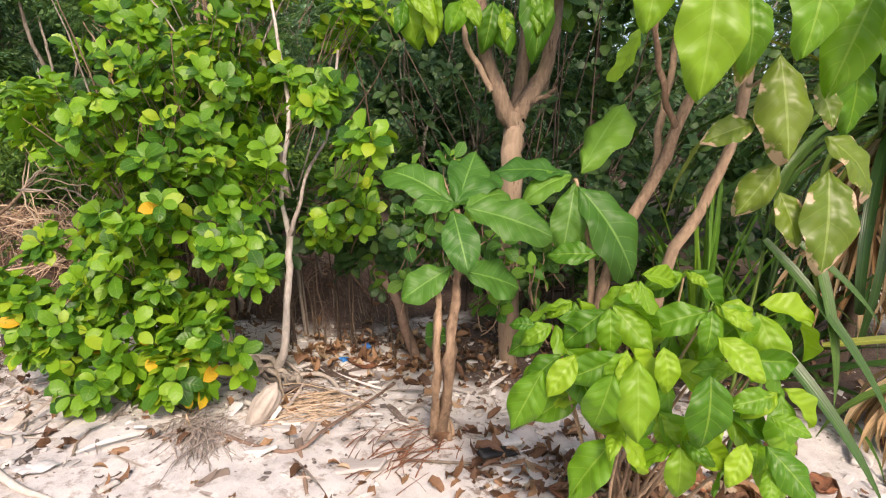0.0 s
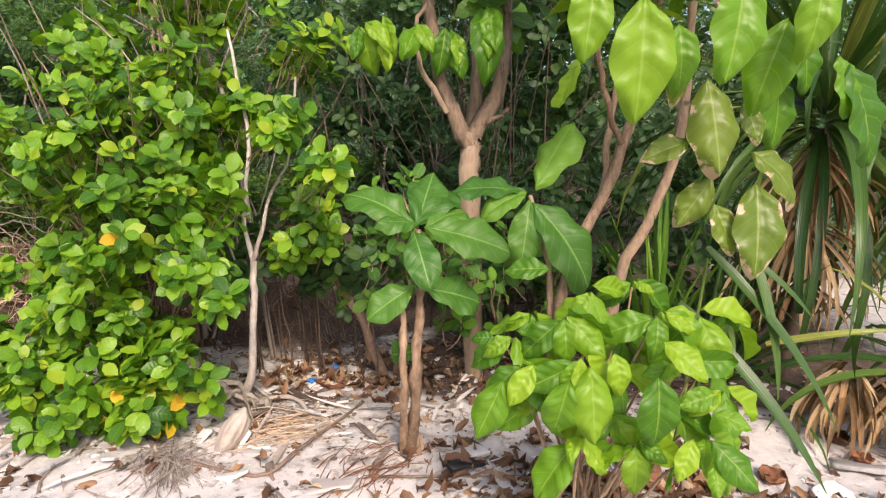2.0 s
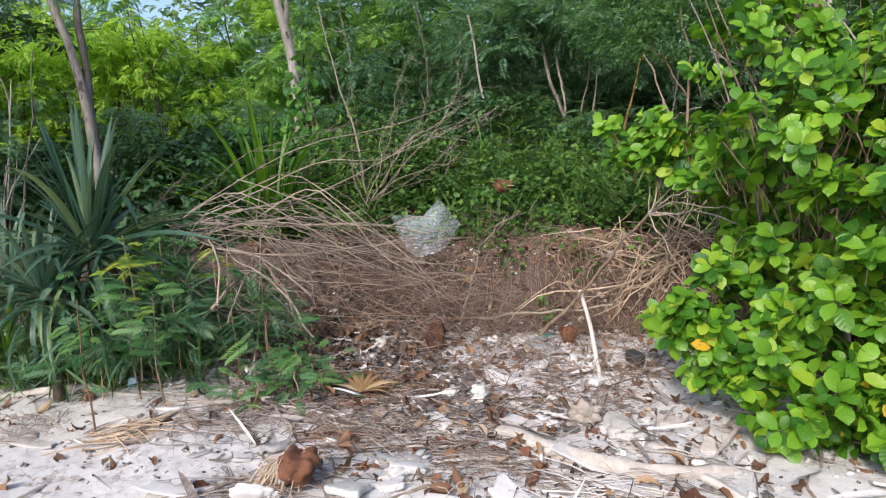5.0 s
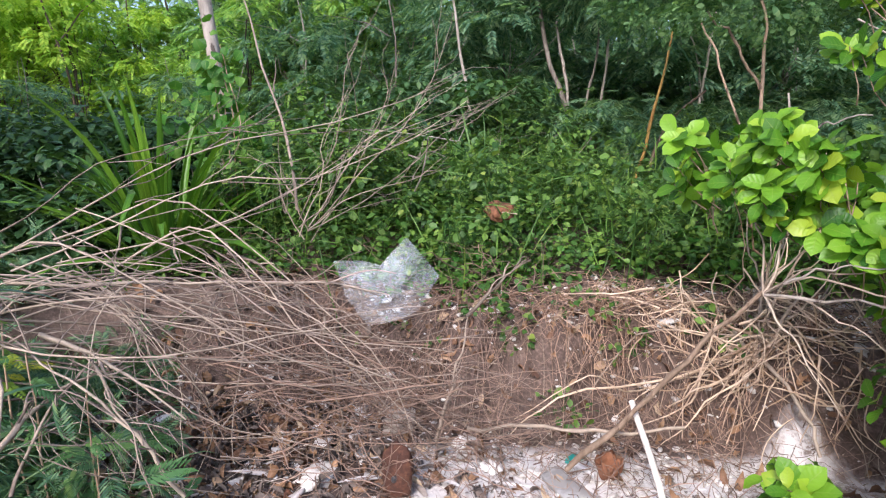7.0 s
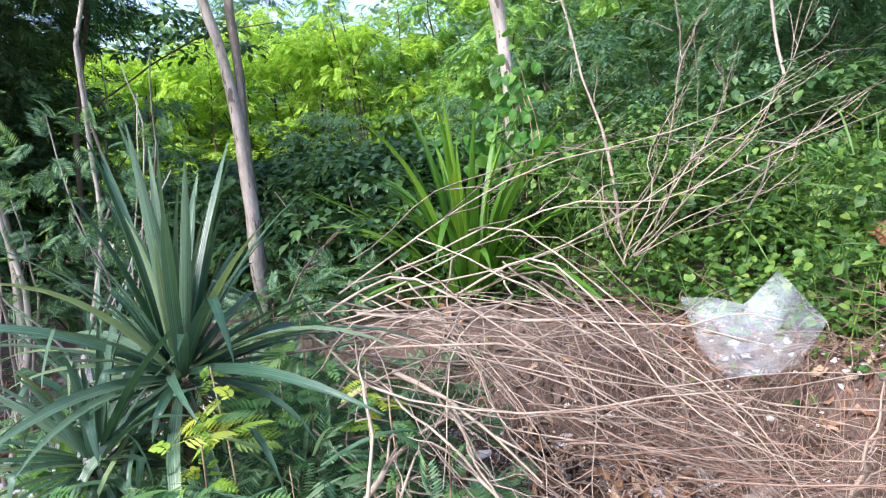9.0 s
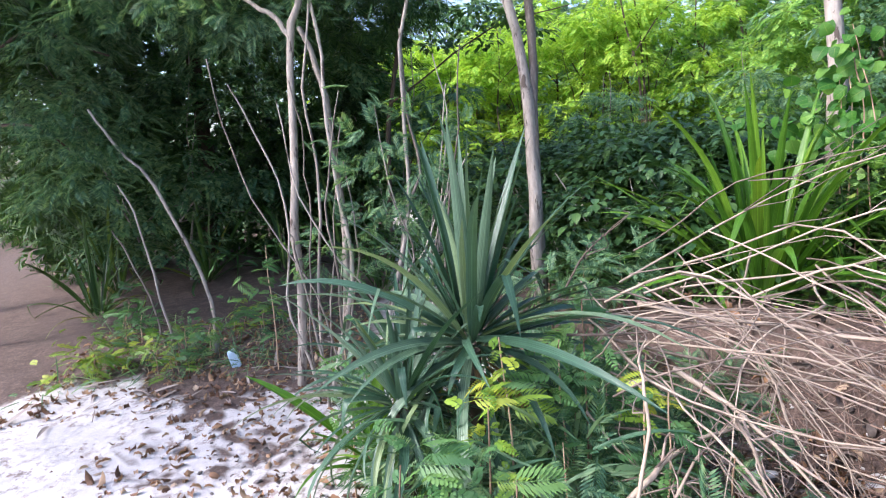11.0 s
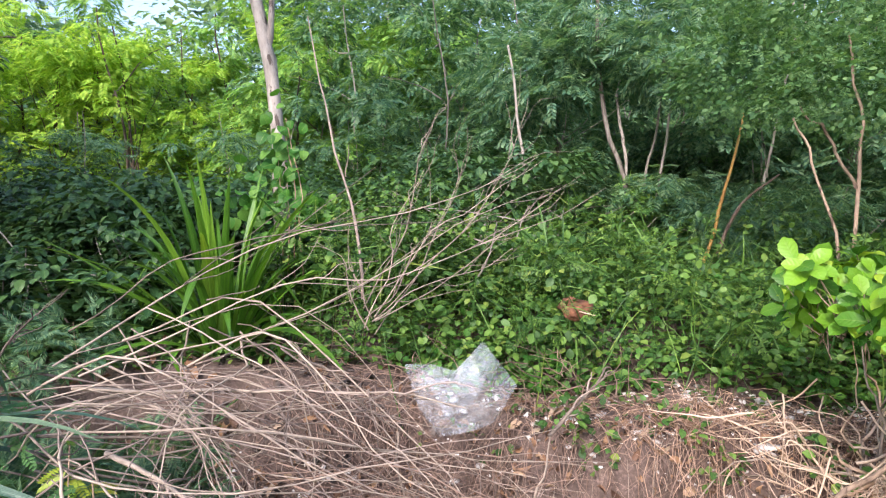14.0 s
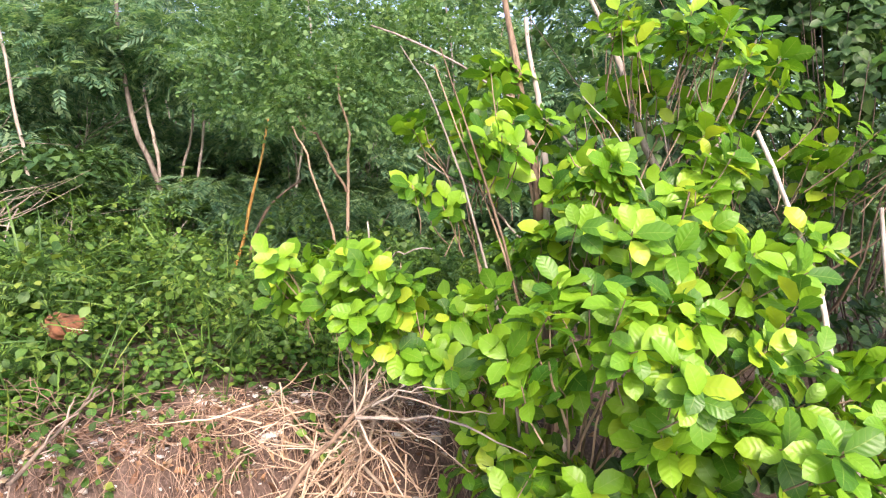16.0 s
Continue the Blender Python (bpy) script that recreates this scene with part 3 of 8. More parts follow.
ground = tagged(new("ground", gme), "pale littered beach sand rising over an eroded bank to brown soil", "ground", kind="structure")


def drop(x, y, lift=0.0):
    return (x, y, float(land(x, y)) + lift)

# ---- woods behind the bank ----
rng = np.random.default_rng(21)
def crown_of(at, blobs, count, templates, up=0.55, size=(0.8, 1.25)):
    """Leaves through the outer part of several uneven blobs; blobs: centre and radii, in places relative to at."""
    share = np.array([b[3] * b[4] * b[5] for b in blobs]) ** 0.7
    kind = rng.choice(len(blobs), count, p=share / share.sum())
    b = np.array(blobs, float)[kind]
    d = unit(rng.normal(0, 1, (count, 3)))
    r = rng.uniform(0.35, 1.0, (count, 1)) ** 0.45
    lump = 1 + 0.25 * np.sin(d[:, :1] * 7 + kind[:, None]) * np.cos(d[:, 2:] * 6 + d[:, 1:2] * 5)
    p = np.array(at) + b[:, :3] + d * b[:, 3:] * r * lump
    way = d * (1, 1, 0.5) + rng.normal(0, 0.45, (count, 3)) + (0, 0, 0.1)
    n = np.array([0, 0, 1.0]) * up + d * 0.5 + rng.normal(0, 0.25, (count, 3))
    return joined(templates, poses(p, way, n, rng.uniform(*size, count)))


FRONDS = [frond(0.19, 6, 0.42, 0.10, k) for k in (0.3, 0.7, 1.1)]
FRONDS_FINE = [frond(0.17, 11, 0.40, 0.055, k) for k in (0.3, 0.8, 1.3)]
FRONDS_SMALL = [frond(0.18, 5, 0.46, 0.18, k) for k in (0.3, 0.7, 1.1)]
DARK_BLADES = [blade(0.085, 0.045, 3, 3, 0.45, 0.25, k, 0, 0.1, 0.85) for k in (0.3, 0.8)]
SMALL_LEAVES = [blade(0.05, 0.034, 3, 3, 0.5, 0.2, k, 0, 0.1, 0.75) for k in (0.2, 0.6, 1.0)]


def sprays(clumps, count, templates, size=(0.75, 1.25)):
    """Leaves radiating from the ends of the branches in flattened, drooping sprays; clumps: centre, width, height."""
    c = np.array(clumps, float)
    share = c[:, 3] ** 1.6
    kind = rng.choice(len(c), count, p=share / share.sum())
    b = c[kind]
    a = rng.uniform(0, 2 * math.pi, count)
    r = rng.uniform(0.05, 1.0, count) ** 0.6
    d = np.stack([np.cos(a), np.sin(a), rng.normal(0.0, 0.3, count)], -1)
    p = b[:, :3] + d * (r * b[:, 3])[:, None] * (1, 1, 0)
    p[:, 2] += b[:, 4] * (rng.normal(0, 0.45, count) + 0.5 - 0.9 * r ** 2)
    way = d * (1, 1, 0.7) + rng.normal(0, 0.25, (count, 3)) - np.stack([0 * r, 0 * r, 0.35 * r - 0.1], -1)
    up = np.array([0, 0, 1.0]) + d * 0.3 + rng.normal(0, 0.16, (count, 3))
    return joined(templates, poses(p, way, up, rng.uniform(*size, count)))


def feather_tree(at, height, spread, leaves, mat, stems=2, bark=BARK_PALE, low=0.22, lean=0.15, radius=0.02, label="slender tree with feathery green leaves", templates=None, clumps=46, round_pads=0.45):
    root = thing("tree", at, label, "tree", "feathery trees behind the bank")
    at = np.array(at, float)
    heads = []
    for k in range(stems):
        off = rng.normal(0, 0.05 * stems, 2)
        tip = np.array([*(rng.normal(0, lean * height * 0.5, 2) + off * 3), height * rng.uniform(0.75, 0.95)])
        mid = np.array([*(off + tip[:2] * 0.35 + rng.normal(0, 0.04 * height, 2)), tip[2] * 0.5])
        part("trunk", tube([at + (*off, -0.05), at + mid, at + tip], radius * rng.uniform(0.7, 1.1), radius * 0.35, 9, 6, 0.015 * height), bark, root)
        heads.append((mid, tip))
    each = max(3, clumps // 9)
    pads = []
    for k in range(9):
        mid, tip = heads[k % stems]
        s = rng.uniform(0.15, 0.95)
        o = at + mid * (1 - s) + tip * s
        a, reach = rng.uniform(0, 6.28), spread * rng.uniform(0.35, 0.95)
        e = at + np.array([math.cos(a) * reach, math.sin(a) * reach, height * rng.uniform(max(low, 0.02) + 0.05, 1.02)])
        if e[2] < o[2] - 0.1:
            o = at + mid * 0.5 + (0, 0, 0.02)
        bend = (o + e) / 2 + (0, 0, 0.08 * height * rng.uniform(0, 1))
        if k < 6:
            part("branch", tube([o, bend, e], radius * 0.5, radius * 0.12, 7, 5, 0.012 * height), bark, root)
        for j in range(each):
            q = o * 0.15 + bend * 0.15 + e * 0.7 + rng.normal(0, 0.26, 3) * (spread, spread, 0.42 * height)
            q[2] = max(q[2], at[2] + max(low, 0.03) * height * 0.8)
            w = spread * rng.uniform(0.14, 0.30) * (46 / clumps) ** 0.5
            pads.append((*q, w, w * round_pads * rng.uniform(0.7, 1.3)))
    part("crown", sprays(pads, leaves if templates else int(leaves * 1.5), templates or FRONDS), mat, root)
    return root


def repeat(ob, places, size=(0.85, 1.2)):
    for x, y in places:
        c = copy_thing(ob, pose(x, y, float(land(x, y)) - 0.03, 0, 0, rng.uniform(0, 360)) @ Matrix.Scale(rng.uniform(*size), 4))
        c.matrix_basis = pose(x, y, float(land(x, y)) - 0.03, 0, 0, rng.uniform(0, 360)) @ Matrix.Scale(rng.uniform(*size), 4)


def along(yaw, dist, eye=(-1.6, 0.7)):
    a = radians(yaw)
    return eye[0] - math.sin(a) * dist, eye[1] + math.cos(a) * dist


# shaded thicket, heading by heading
dark_a = feather_tree(drop(*along(20, 8.2)), 4.0, 1.5, 1500, FEATHER, 2, templates=FRONDS_SMALL, clumps=40, round_pads=0.4)
dark_b = feather_tree(drop(*along(36, 8.8)), 4.4, 1.7, 1600, FEATHER, 2, templates=FRONDS_SMALL, clumps=40, round_pads=0.4)
dark_c = feather_tree(drop(*along(28, 10.0)), 3.6, 1.6, 1500, FEATHER, 2, low=0.12, templates=FRONDS_SMALL, clumps=40, round_pads=0.4)
repeat(dark_a, [along(yaw, d) for yaw, d in ((6, 8.0), (-6, 9.5), (44, 9.5), (30, 12.5), (12, 11.5), (52, 11.5), (90, 12))])
repeat(dark_b, [along(yaw, d) for yaw, d in ((14, 9.3), (-2, 11.5), (25, 14), (40, 13.5), (-14, 11), (100, 13), (-18, 8.2), (-5, 6.6), (-12, 7.0), (-28, 8.6), (-38, 9.5), (-50, 10.5))])
repeat(dark_c, [along(yaw, d) for yaw, d in ((18, 13), (48, 14), (2, 14), (-10, 14), (34, 16), (108, 11))])
bright_a = feather_tree(drop(*along(68, 14.5)), 4.3, 1.9, 2100, FEATHER_SUNLIT, 4, bark=BARK_DARK, low=0.1, radius=0.035, label="feathery tree with sunlight put into its yellow-green leaves", templates=FRONDS_SMALL, clumps=45, round_pads=0.42)
bright_b = feather_tree(drop(*along(63, 15.5)), 4.4, 1.9, 2100, FEATHER_SUNLIT, 3, bark=BARK_DARK, low=0.1, radius=0.035, label="feathery tree with sunlight put into its yellow-green leaves", templates=FRONDS_SMALL, clumps=45, round_pads=0.42)
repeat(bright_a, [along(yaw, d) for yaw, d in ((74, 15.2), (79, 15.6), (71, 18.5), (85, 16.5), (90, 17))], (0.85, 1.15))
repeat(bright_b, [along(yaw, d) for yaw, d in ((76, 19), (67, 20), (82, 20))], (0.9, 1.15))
mid_a = feather_tree(drop(*along(56, 12)), 3.5, 1.6, 1900, FEATHER_HALF_LIT, 3, bark=BARK_DARK, low=0.1, radius=0.03, label="feathery tree with half sunlight put into its leaf green", templates=FRONDS_SMALL, clumps=45, round_pads=0.42)
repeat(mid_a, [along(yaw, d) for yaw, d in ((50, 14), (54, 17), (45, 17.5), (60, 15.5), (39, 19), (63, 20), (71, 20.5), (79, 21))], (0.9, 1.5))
repeat(dark_a, [along(yaw, d) for yaw, d in ((48, 20), (78, 22), (54, 24))], (1.4, 1.9))
repeat(dark_b, [along(yaw, d) for yaw, d in ((43, 22), (72, 25), (88, 20))], (1.3, 1.8))
repeat(dark_c, [along(yaw, d) for yaw, d in ((60, 10.6), (71, 11.4), (52, 10.4))], (0.6, 0.8))
low_a = feather_tree(drop(*along(60, 8.0)), 1.1, 1.2, 2600, DARK_LEAF, 3, low=0.1, radius=0.015, label="low dense bush with shade put into its dark leaves", templates=DARK_BLADES)
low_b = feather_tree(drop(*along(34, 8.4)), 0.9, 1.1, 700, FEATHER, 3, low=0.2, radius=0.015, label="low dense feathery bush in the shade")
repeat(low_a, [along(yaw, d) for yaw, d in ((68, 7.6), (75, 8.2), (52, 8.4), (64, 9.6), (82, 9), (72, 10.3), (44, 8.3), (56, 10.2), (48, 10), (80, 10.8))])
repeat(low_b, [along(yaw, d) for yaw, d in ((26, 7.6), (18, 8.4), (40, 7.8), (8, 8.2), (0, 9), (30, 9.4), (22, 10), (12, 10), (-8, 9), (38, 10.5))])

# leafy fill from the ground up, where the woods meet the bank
fill_a = feather_tree(drop(*along(64, 6.6)), 1.0, 0.95, 2400, DARK_LEAF, 4, low=-0.05, radius=0.012, label="dense bush at the edge of the woods, leaves darkened for shade", templates=DARK_BLADES)
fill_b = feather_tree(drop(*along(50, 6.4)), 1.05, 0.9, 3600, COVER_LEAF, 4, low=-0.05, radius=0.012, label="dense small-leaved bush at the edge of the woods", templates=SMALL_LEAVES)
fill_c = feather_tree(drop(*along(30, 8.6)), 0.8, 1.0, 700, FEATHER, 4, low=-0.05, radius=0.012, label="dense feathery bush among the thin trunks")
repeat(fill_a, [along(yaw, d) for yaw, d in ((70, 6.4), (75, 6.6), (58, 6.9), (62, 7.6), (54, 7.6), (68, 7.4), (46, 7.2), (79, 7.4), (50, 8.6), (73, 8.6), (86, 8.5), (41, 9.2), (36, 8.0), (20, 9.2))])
repeat(fill_b, [along(yaw, d) for yaw, d in ((44, 6.2), (47, 5.6), (38, 6.8), (52, 7.0), (60, 8.4), (33, 7.2))], (0.7, 1.0))
repeat(fill_c, [along(yaw, d) for yaw, d in ((24, 8.0), (35, 9.2), (16, 7.8), (8, 8.6), (12, 9.4), (28, 10.4), (40, 11), (46, 10.5), (54, 9.4), (64, 9.0), (2, 8.2), (-5, 8.6), (-12, 9.5), (20, 12), (27, 13), (33, 12.5), (23, 15), (30, 15.5), (38, 14.5), (15, 14), (44, 13))])

# far woods, closing the view
far = []
for k in range(60):
    yaw = -55 + 175 * k / 59
    x, y = along(yaw + rng.uniform(-2, 2), rng.uniform(23, 34))
    h = rng.uniform(5.0, 7.4) if 62 < yaw < 92 else rng.uniform(10.5, 14.0)
    for j in range(46):
        g = rng.uniform(0.0, 1.0) ** 1.25
        w = rng.uniform(0.6, 1.4) * (1.2 - 0.5 * g)
        far.append((x + rng.normal(0, 1.7), y + rng.normal(0, 1.7), float(land(x, y)) + h * g, w, w * 0.8))
for k in range(80):
    yaw = -40 + 140 * k / 79
    x, y = along(yaw + rng.uniform(-1, 1), rng.uniform(18, 22))
    for j in range(12):
        far.append((x + rng.normal(0, 0.9), y + rng.normal(0, 0.9), float(land(x, y)) + rng.uniform(0.0, 2.6), rng.uniform(0.5, 0.9), 0.5))
far_leaves = [blade(0.34, 0.16, 2, 2, 0.5, 0.3, k) for k in (0.3, 0.9)]
lone("distant_woods", sprays(far, 150000, far_leaves, (0.9, 2.0)), FEATHER_HAZE, "distant green woods closing the view, haze put into the leaf colour", "woods", kind="stuff")

# ---- green ground cover along the bank top ----
rng = np.random.default_rng(22)
def bare(x):
    """How much further inland the plants begin, where the bank's edge is bare."""
    return 0.42 * smooth_step(-4.4, -3.6, x) * smooth_step(-1.2, -2.0, x)


def cover(count, lo, hi, where, tall, size, name, label, mat, templates):
    x, y = rng.uniform(where[0], where[1], count * 4), rng.uniform(where[2], where[3], count * 4)
    d = inland(x, y)
    thick = np.sin(x * 3.1 + np.sin(y * 2.3)) * np.sin(y * 2.7 + 1.0) * 0.5 + 0.5
    d = d - bare(x) * rng.uniform(0.6, 1.05, len(x))
    keep = (d > lo) & (d < hi) & (rng.uniform(0, 1, len(x)) < 0.35 + 0.65 * thick)
    x, y, d, thick = (a[keep][:count] for a in (x, y, d, thick))
    n = len(x)
    hump = 0.5 + 0.5 * np.sin(x * 5.7 + 1.3 * np.sin(y * 4.9)) * np.sin(y * 6.3 + 0.7)
    z = land(x, y) + tall * (0.2 + 0.4 * thick + 0.4 * hump) * rng.uniform(0.05, 1, n) ** 0.6 * (0.3 + 0.7 * smooth_step(lo - 0.1, lo + 0.9, d))
    way = unit(rng.normal(0, 1, (n, 3)) * (1, 1, 0.4))
    up = np.array([0, -0.25, 1]) + rng.normal(0, 0.35, (n, 3))
    return lone(name, joined(templates, poses(np.stack([x, y, z], -1), way, up, rng.uniform(*size, n))), mat, label, "ground cover", kind="stuff")


cover(30000, 0.42, 3.4, (-6.8, -1.6, 2.4, 7.4), 0.72, (0.6, 1.45), "ground_cover", "low green creeping plants along the bank top", COVER_LEAF, SMALL_LEAVES)
cover(1500, 0.4, 1.7, (-5.4, -1.4, 2.9, 6.0), 0.65, (1.2, 2.1), "creeper", "larger light green creeper leaves along the bank edge", VINE_LEAF, [blade(0.035, 0.028, 3, 3, 0.42, 0.2, k, 0, 0.15) for k in (0.3, 0.8)])
cover(420, 0.2, 0.45, (-5.0, -1.4, 2.9, 4.8), 0.15, (0.7, 1.3), "creeper", "green creeper hanging over the bank face", COVER_LEAF, SMALL_LEAVES)
lone("creeper", crown_of((0, 0, 0), [(-3.52, 4.02, 0.45, 0.16, 0.08, 0.12), (-3.62, 3.62, 0.16, 0.16, 0.08, 0.09), (-3.98, 3.72, 0.5, 0.12, 0.08, 0.2), (-4.15, 3.62, 0.62, 0.14, 0.1, 0.14), (-3.0, 4.1, 0.6, 0.14, 0.08, 0.1), (-3.75, 3.95, 0.62, 0.2, 0.1, 0.1)], 330, SMALL_LEAVES, size=(0.6, 1.2)), COVER_LEAF, "tufts of green creeper on the bank face", "ground cover", kind="stuff")
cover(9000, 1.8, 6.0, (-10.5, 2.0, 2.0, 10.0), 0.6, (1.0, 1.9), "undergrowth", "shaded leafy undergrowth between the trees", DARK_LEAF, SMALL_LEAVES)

# ---- the named trees ----
rng = np.random.default_rng(23)
def trunk_tree(at, stems, bark, label, name="tree"):
    """A tree known by its stems; each: points, lower and upper radius."""
    root = thing(name, at, label, "tree")
    for pts, a, b in stems:
        part("trunk", tube(pts, a, b, 14, 9, 0.012, 0.1), bark, root)
    return root


twin = trunk_tree(drop(-7.3, 1.8), [([drop(-7.25, 1.8), (-7.19, 1.77, 1.1), (-7.26, 1.79, 1.51), (-7.38, 1.8, 2.13), (-7.53, 1.71, 2.84), (-7.75, 1.55, 3.84)], 0.055, 0.03),
                               ([drop(-7.28, 1.84), (-7.2, 1.79, 1.09), (-7.28, 1.82, 1.51), (-7.39, 1.86, 2.12), (-7.52, 1.91, 2.82), (-7.67, 2.09, 3.8)], 0.045, 0.025)], BARK_PALE, "twin-stemmed tree with pale grey bark behind the pandan")
part("crown", crown_of((-7.8, 1.7, 0), [(0, 0, 4.6, 1.2, 1.1, 0.5), (0.7, 0.8, 4.8, 0.9, 0.9, 0.4), (-0.8, -0.6, 4.4, 0.9, 0.9, 0.4)], 500, FRONDS), FEATHER, twin)
vined = trunk_tree(drop(-7.1, 3.95), [([drop(-7.05, 3.9), (-7.05, 3.93, 1.84), (-7.19, 3.96, 2.63), (-7.36, 3.93, 3.24), (-7.54, 3.96, 4.18)], 0.065, 0.045),
                               ([(-7.15, 3.96, 2.45), (-7.23, 3.98, 2.96), (-7.26, 4.09, 3.62)], 0.035, 0.02)], BARK_PALE, "grey-barked tree with a vine round its foot")
part("crown", crown_of((-7.4, 4.1, 0), [(0, 0, 4.6, 1.2, 1.1, 0.5), (0.8, -0.5, 4.3, 0.9, 0.9, 0.4), (-0.8, 0.6, 4.8, 0.9, 0.9, 0.4)], 450, FRONDS), FEATHER, vined)
grove = trunk_tree(drop(-7.35, 0.15), [([drop(-7.32, -0.05), (-7.34, 0.04, 0.9), (-7.38, 0.03, 1.14), (-7.48, 0.06, 1.66), (-7.65, 0.12, 2.58), (-7.69, 0.24, 2.94), (-7.84, 0.32, 3.74)], 0.035, 0.025),
                                ([(-7.65, 0.12, 2.58), (-7.7, -0, 2.74), (-7.74, -0.13, 2.83), (-7.81, -0.33, 3.07)], 0.022, 0.012),
                                ([drop(-7.3, 0.25), (-7.28, 0.39, 0.91), (-7.45, 0.37, 1.8), (-7.57, 0.31, 2.33), (-7.64, 0.2, 2.62)], 0.028, 0.02)] + [([drop(-7.2, 0.2), (-7.16, 0.43, 0.85), (-7.29, 0.39, 1.52), (-7.46, 0.35, 2.35), (-7.58, 0.3, 2.91)], 0.018, 0.012),
                                ([drop(-7.1, 0.15), (-7.1, 0.21, 0.89), (-7.21, 0.27, 1.54), (-7.33, 0.22, 2.12), (-7.46, 0.33, 2.88)], 0.012, 0.008),
                                ([drop(-7.0, 0.5), (-7.35, 0.86, 1.18), (-7.47, 0.9, 1.79), (-7.58, 0.93, 2.41), (-7.66, 1.03, 2.9)], 0.018, 0.012),
                                ([drop(-7.2, 0.7), (-7.45, 0.81, 1.08), (-7.52, 0.98, 1.57), (-7.62, 0.92, 2.09), (-7.72, 0.93, 2.59)], 0.014, 0.008)], BARK_PALE, "grove of thin pale stems beside the dark hollow")
part("crown", crown_of((-7.7, 0.3, 0), [(0, 0, 3.4, 1.0, 1.0, 0.5), (0.4, 1.0, 3.3, 0.8, 0.8, 0.5), (-0.6, -0.8, 3.2, 0.9, 0.9, 0.5), (0.3, 0.6, 1.6, 0.5, 0.6, 0.5), (0.2, 0.1, 1.0, 0.4, 0.4, 0.3)], 1500, FRONDS_FINE, size=(0.5, 1.1)), FEATHER, grove)
thin = trunk_tree(drop(-5.4, 7.4), [([drop(-5.45, 7.35), (-5.42, 7.16, 1.64), (-5.65, 7.09, 2.3), (-5.81, 7.1, 3.08), (-5.92, 7.18, 4.04)], 0.03, 0.018),
                               ([(-5.44, 7.16, 1.73), (-5.5, 7.2, 2.18), (-5.6, 7.19, 2.6), (-5.58, 7.31, 3.14)], 0.018, 0.012),
                               ([drop(-5.2, 7.5), (-5.21, 7.44, 1.46), (-5.2, 7.61, 2.31), (-5.2, 7.77, 3.17)], 0.018, 0.012),
                               ([drop(-5.3, 7.5), (-5.32, 7.38, 1.64), (-5.29, 7.57, 2.49), (-5.31, 7.71, 3.35)], 0.016, 0.01),
                               ([drop(-6.3, 6.7), (-6.17, 6.38, 1.63), (-6.32, 6.39, 2.33), (-6.49, 6.4, 3.16)], 0.02, 0.012)], BARK_PALE, "clump of thin pale forked trunks in the thicket")
part("crown", crown_of((-5.7, 7.5, 0), [(0, 0, 3.4, 1.2, 0.8, 0.6), (0.8, -0.2, 3.1, 0.9, 0.7, 0.5), (-0.9, -0.3, 3.0, 0.9, 0.7, 0.5)], 2200, FRONDS), FEATHER, thin)
bushy = trunk_tree(drop(-3.2, 5.3), [([drop(-3.15, 5.25), (-3.19, 5.38, 1.8), (-3.19, 5.45, 2.15), (-3.33, 5.43, 2.72)], 0.013, 0.007),
                               ([drop(-3.2, 5.25), (-3.24, 5.26, 1.44), (-3.4, 5.22, 1.91), (-3.53, 5.16, 2.21)], 0.011, 0.006),
                               ([(-3.19, 5.38, 1.8), (-3.34, 5.3, 2.08), (-3.49, 5.21, 2.28)], 0.011, 0.006)], BARK, "small-leaved tree with orange-tan stems")
part("crown", crown_of((-3.2, 5.5, 0), [(0, -0.1, 2.4, 0.7, 0.45, 0.3), (-0.75, 0.2, 2.6, 0.6, 0.5, 0.4), (0.5, 0, 2.7, 0.6, 0.5, 0.45), (-0.2, 0.2, 3.1, 0.9, 0.5, 0.4), (0.55, -0.35, 1.35, 0.3, 0.2, 0.14)], 9500, [blade(0.045, 0.028, 3, 3, 0.5, 0.2, k, 0, 0.1) for k in (0.2, 0.6, 1.0)] + [pinnate(0.09, 6, 0.3, 0.1)], size=(0.7, 1.25)), BUSHY_LEAF, bushy)

# dark crown hanging over the edge of the woods behind the twin stems
overhang = trunk_tree(drop(-11.8, 0.6), [([drop(-11.8, 0.6), (-11.7, 0.8, 2.2), (-11.2, 1.3, 4.2)], 0.04, 0.025), ([(-11.7, 0.8, 2.3), (-10.6, 1.7, 2.8), (-9.7, 2.2, 2.95), (-8.9, 2.6, 2.9)], 0.013, 0.005), ([(-11.4, 1.1, 3.4), (-10.6, 1.2, 4.1), (-9.9, 0.9, 4.5)], 0.03, 0.012)], BARK_DARK, "dark tree with a low bough behind the twin stems")
part("crown", sprays([(-10.6 + rng.normal(0, 0.75), 1.0 + rng.normal(0, 0.6), 4.5 + rng.normal(0, 0.35), rng.uniform(0.3, 0.5), rng.uniform(0.15, 0.3)) for k in range(24)] + [(-9.9 + rng.normal(0, 0.5), 2.1 + rng.normal(0, 0.25), 2.95 + rng.normal(0, 0.07), 0.22, 0.06) for k in range(9)], 2800, [blade(0.10, 0.05, 3, 3, 0.5, 0.25, k, 0, 0.1) for k in (0.3, 0.8)], (0.7, 1.3)), DARK_LEAF, overhang)

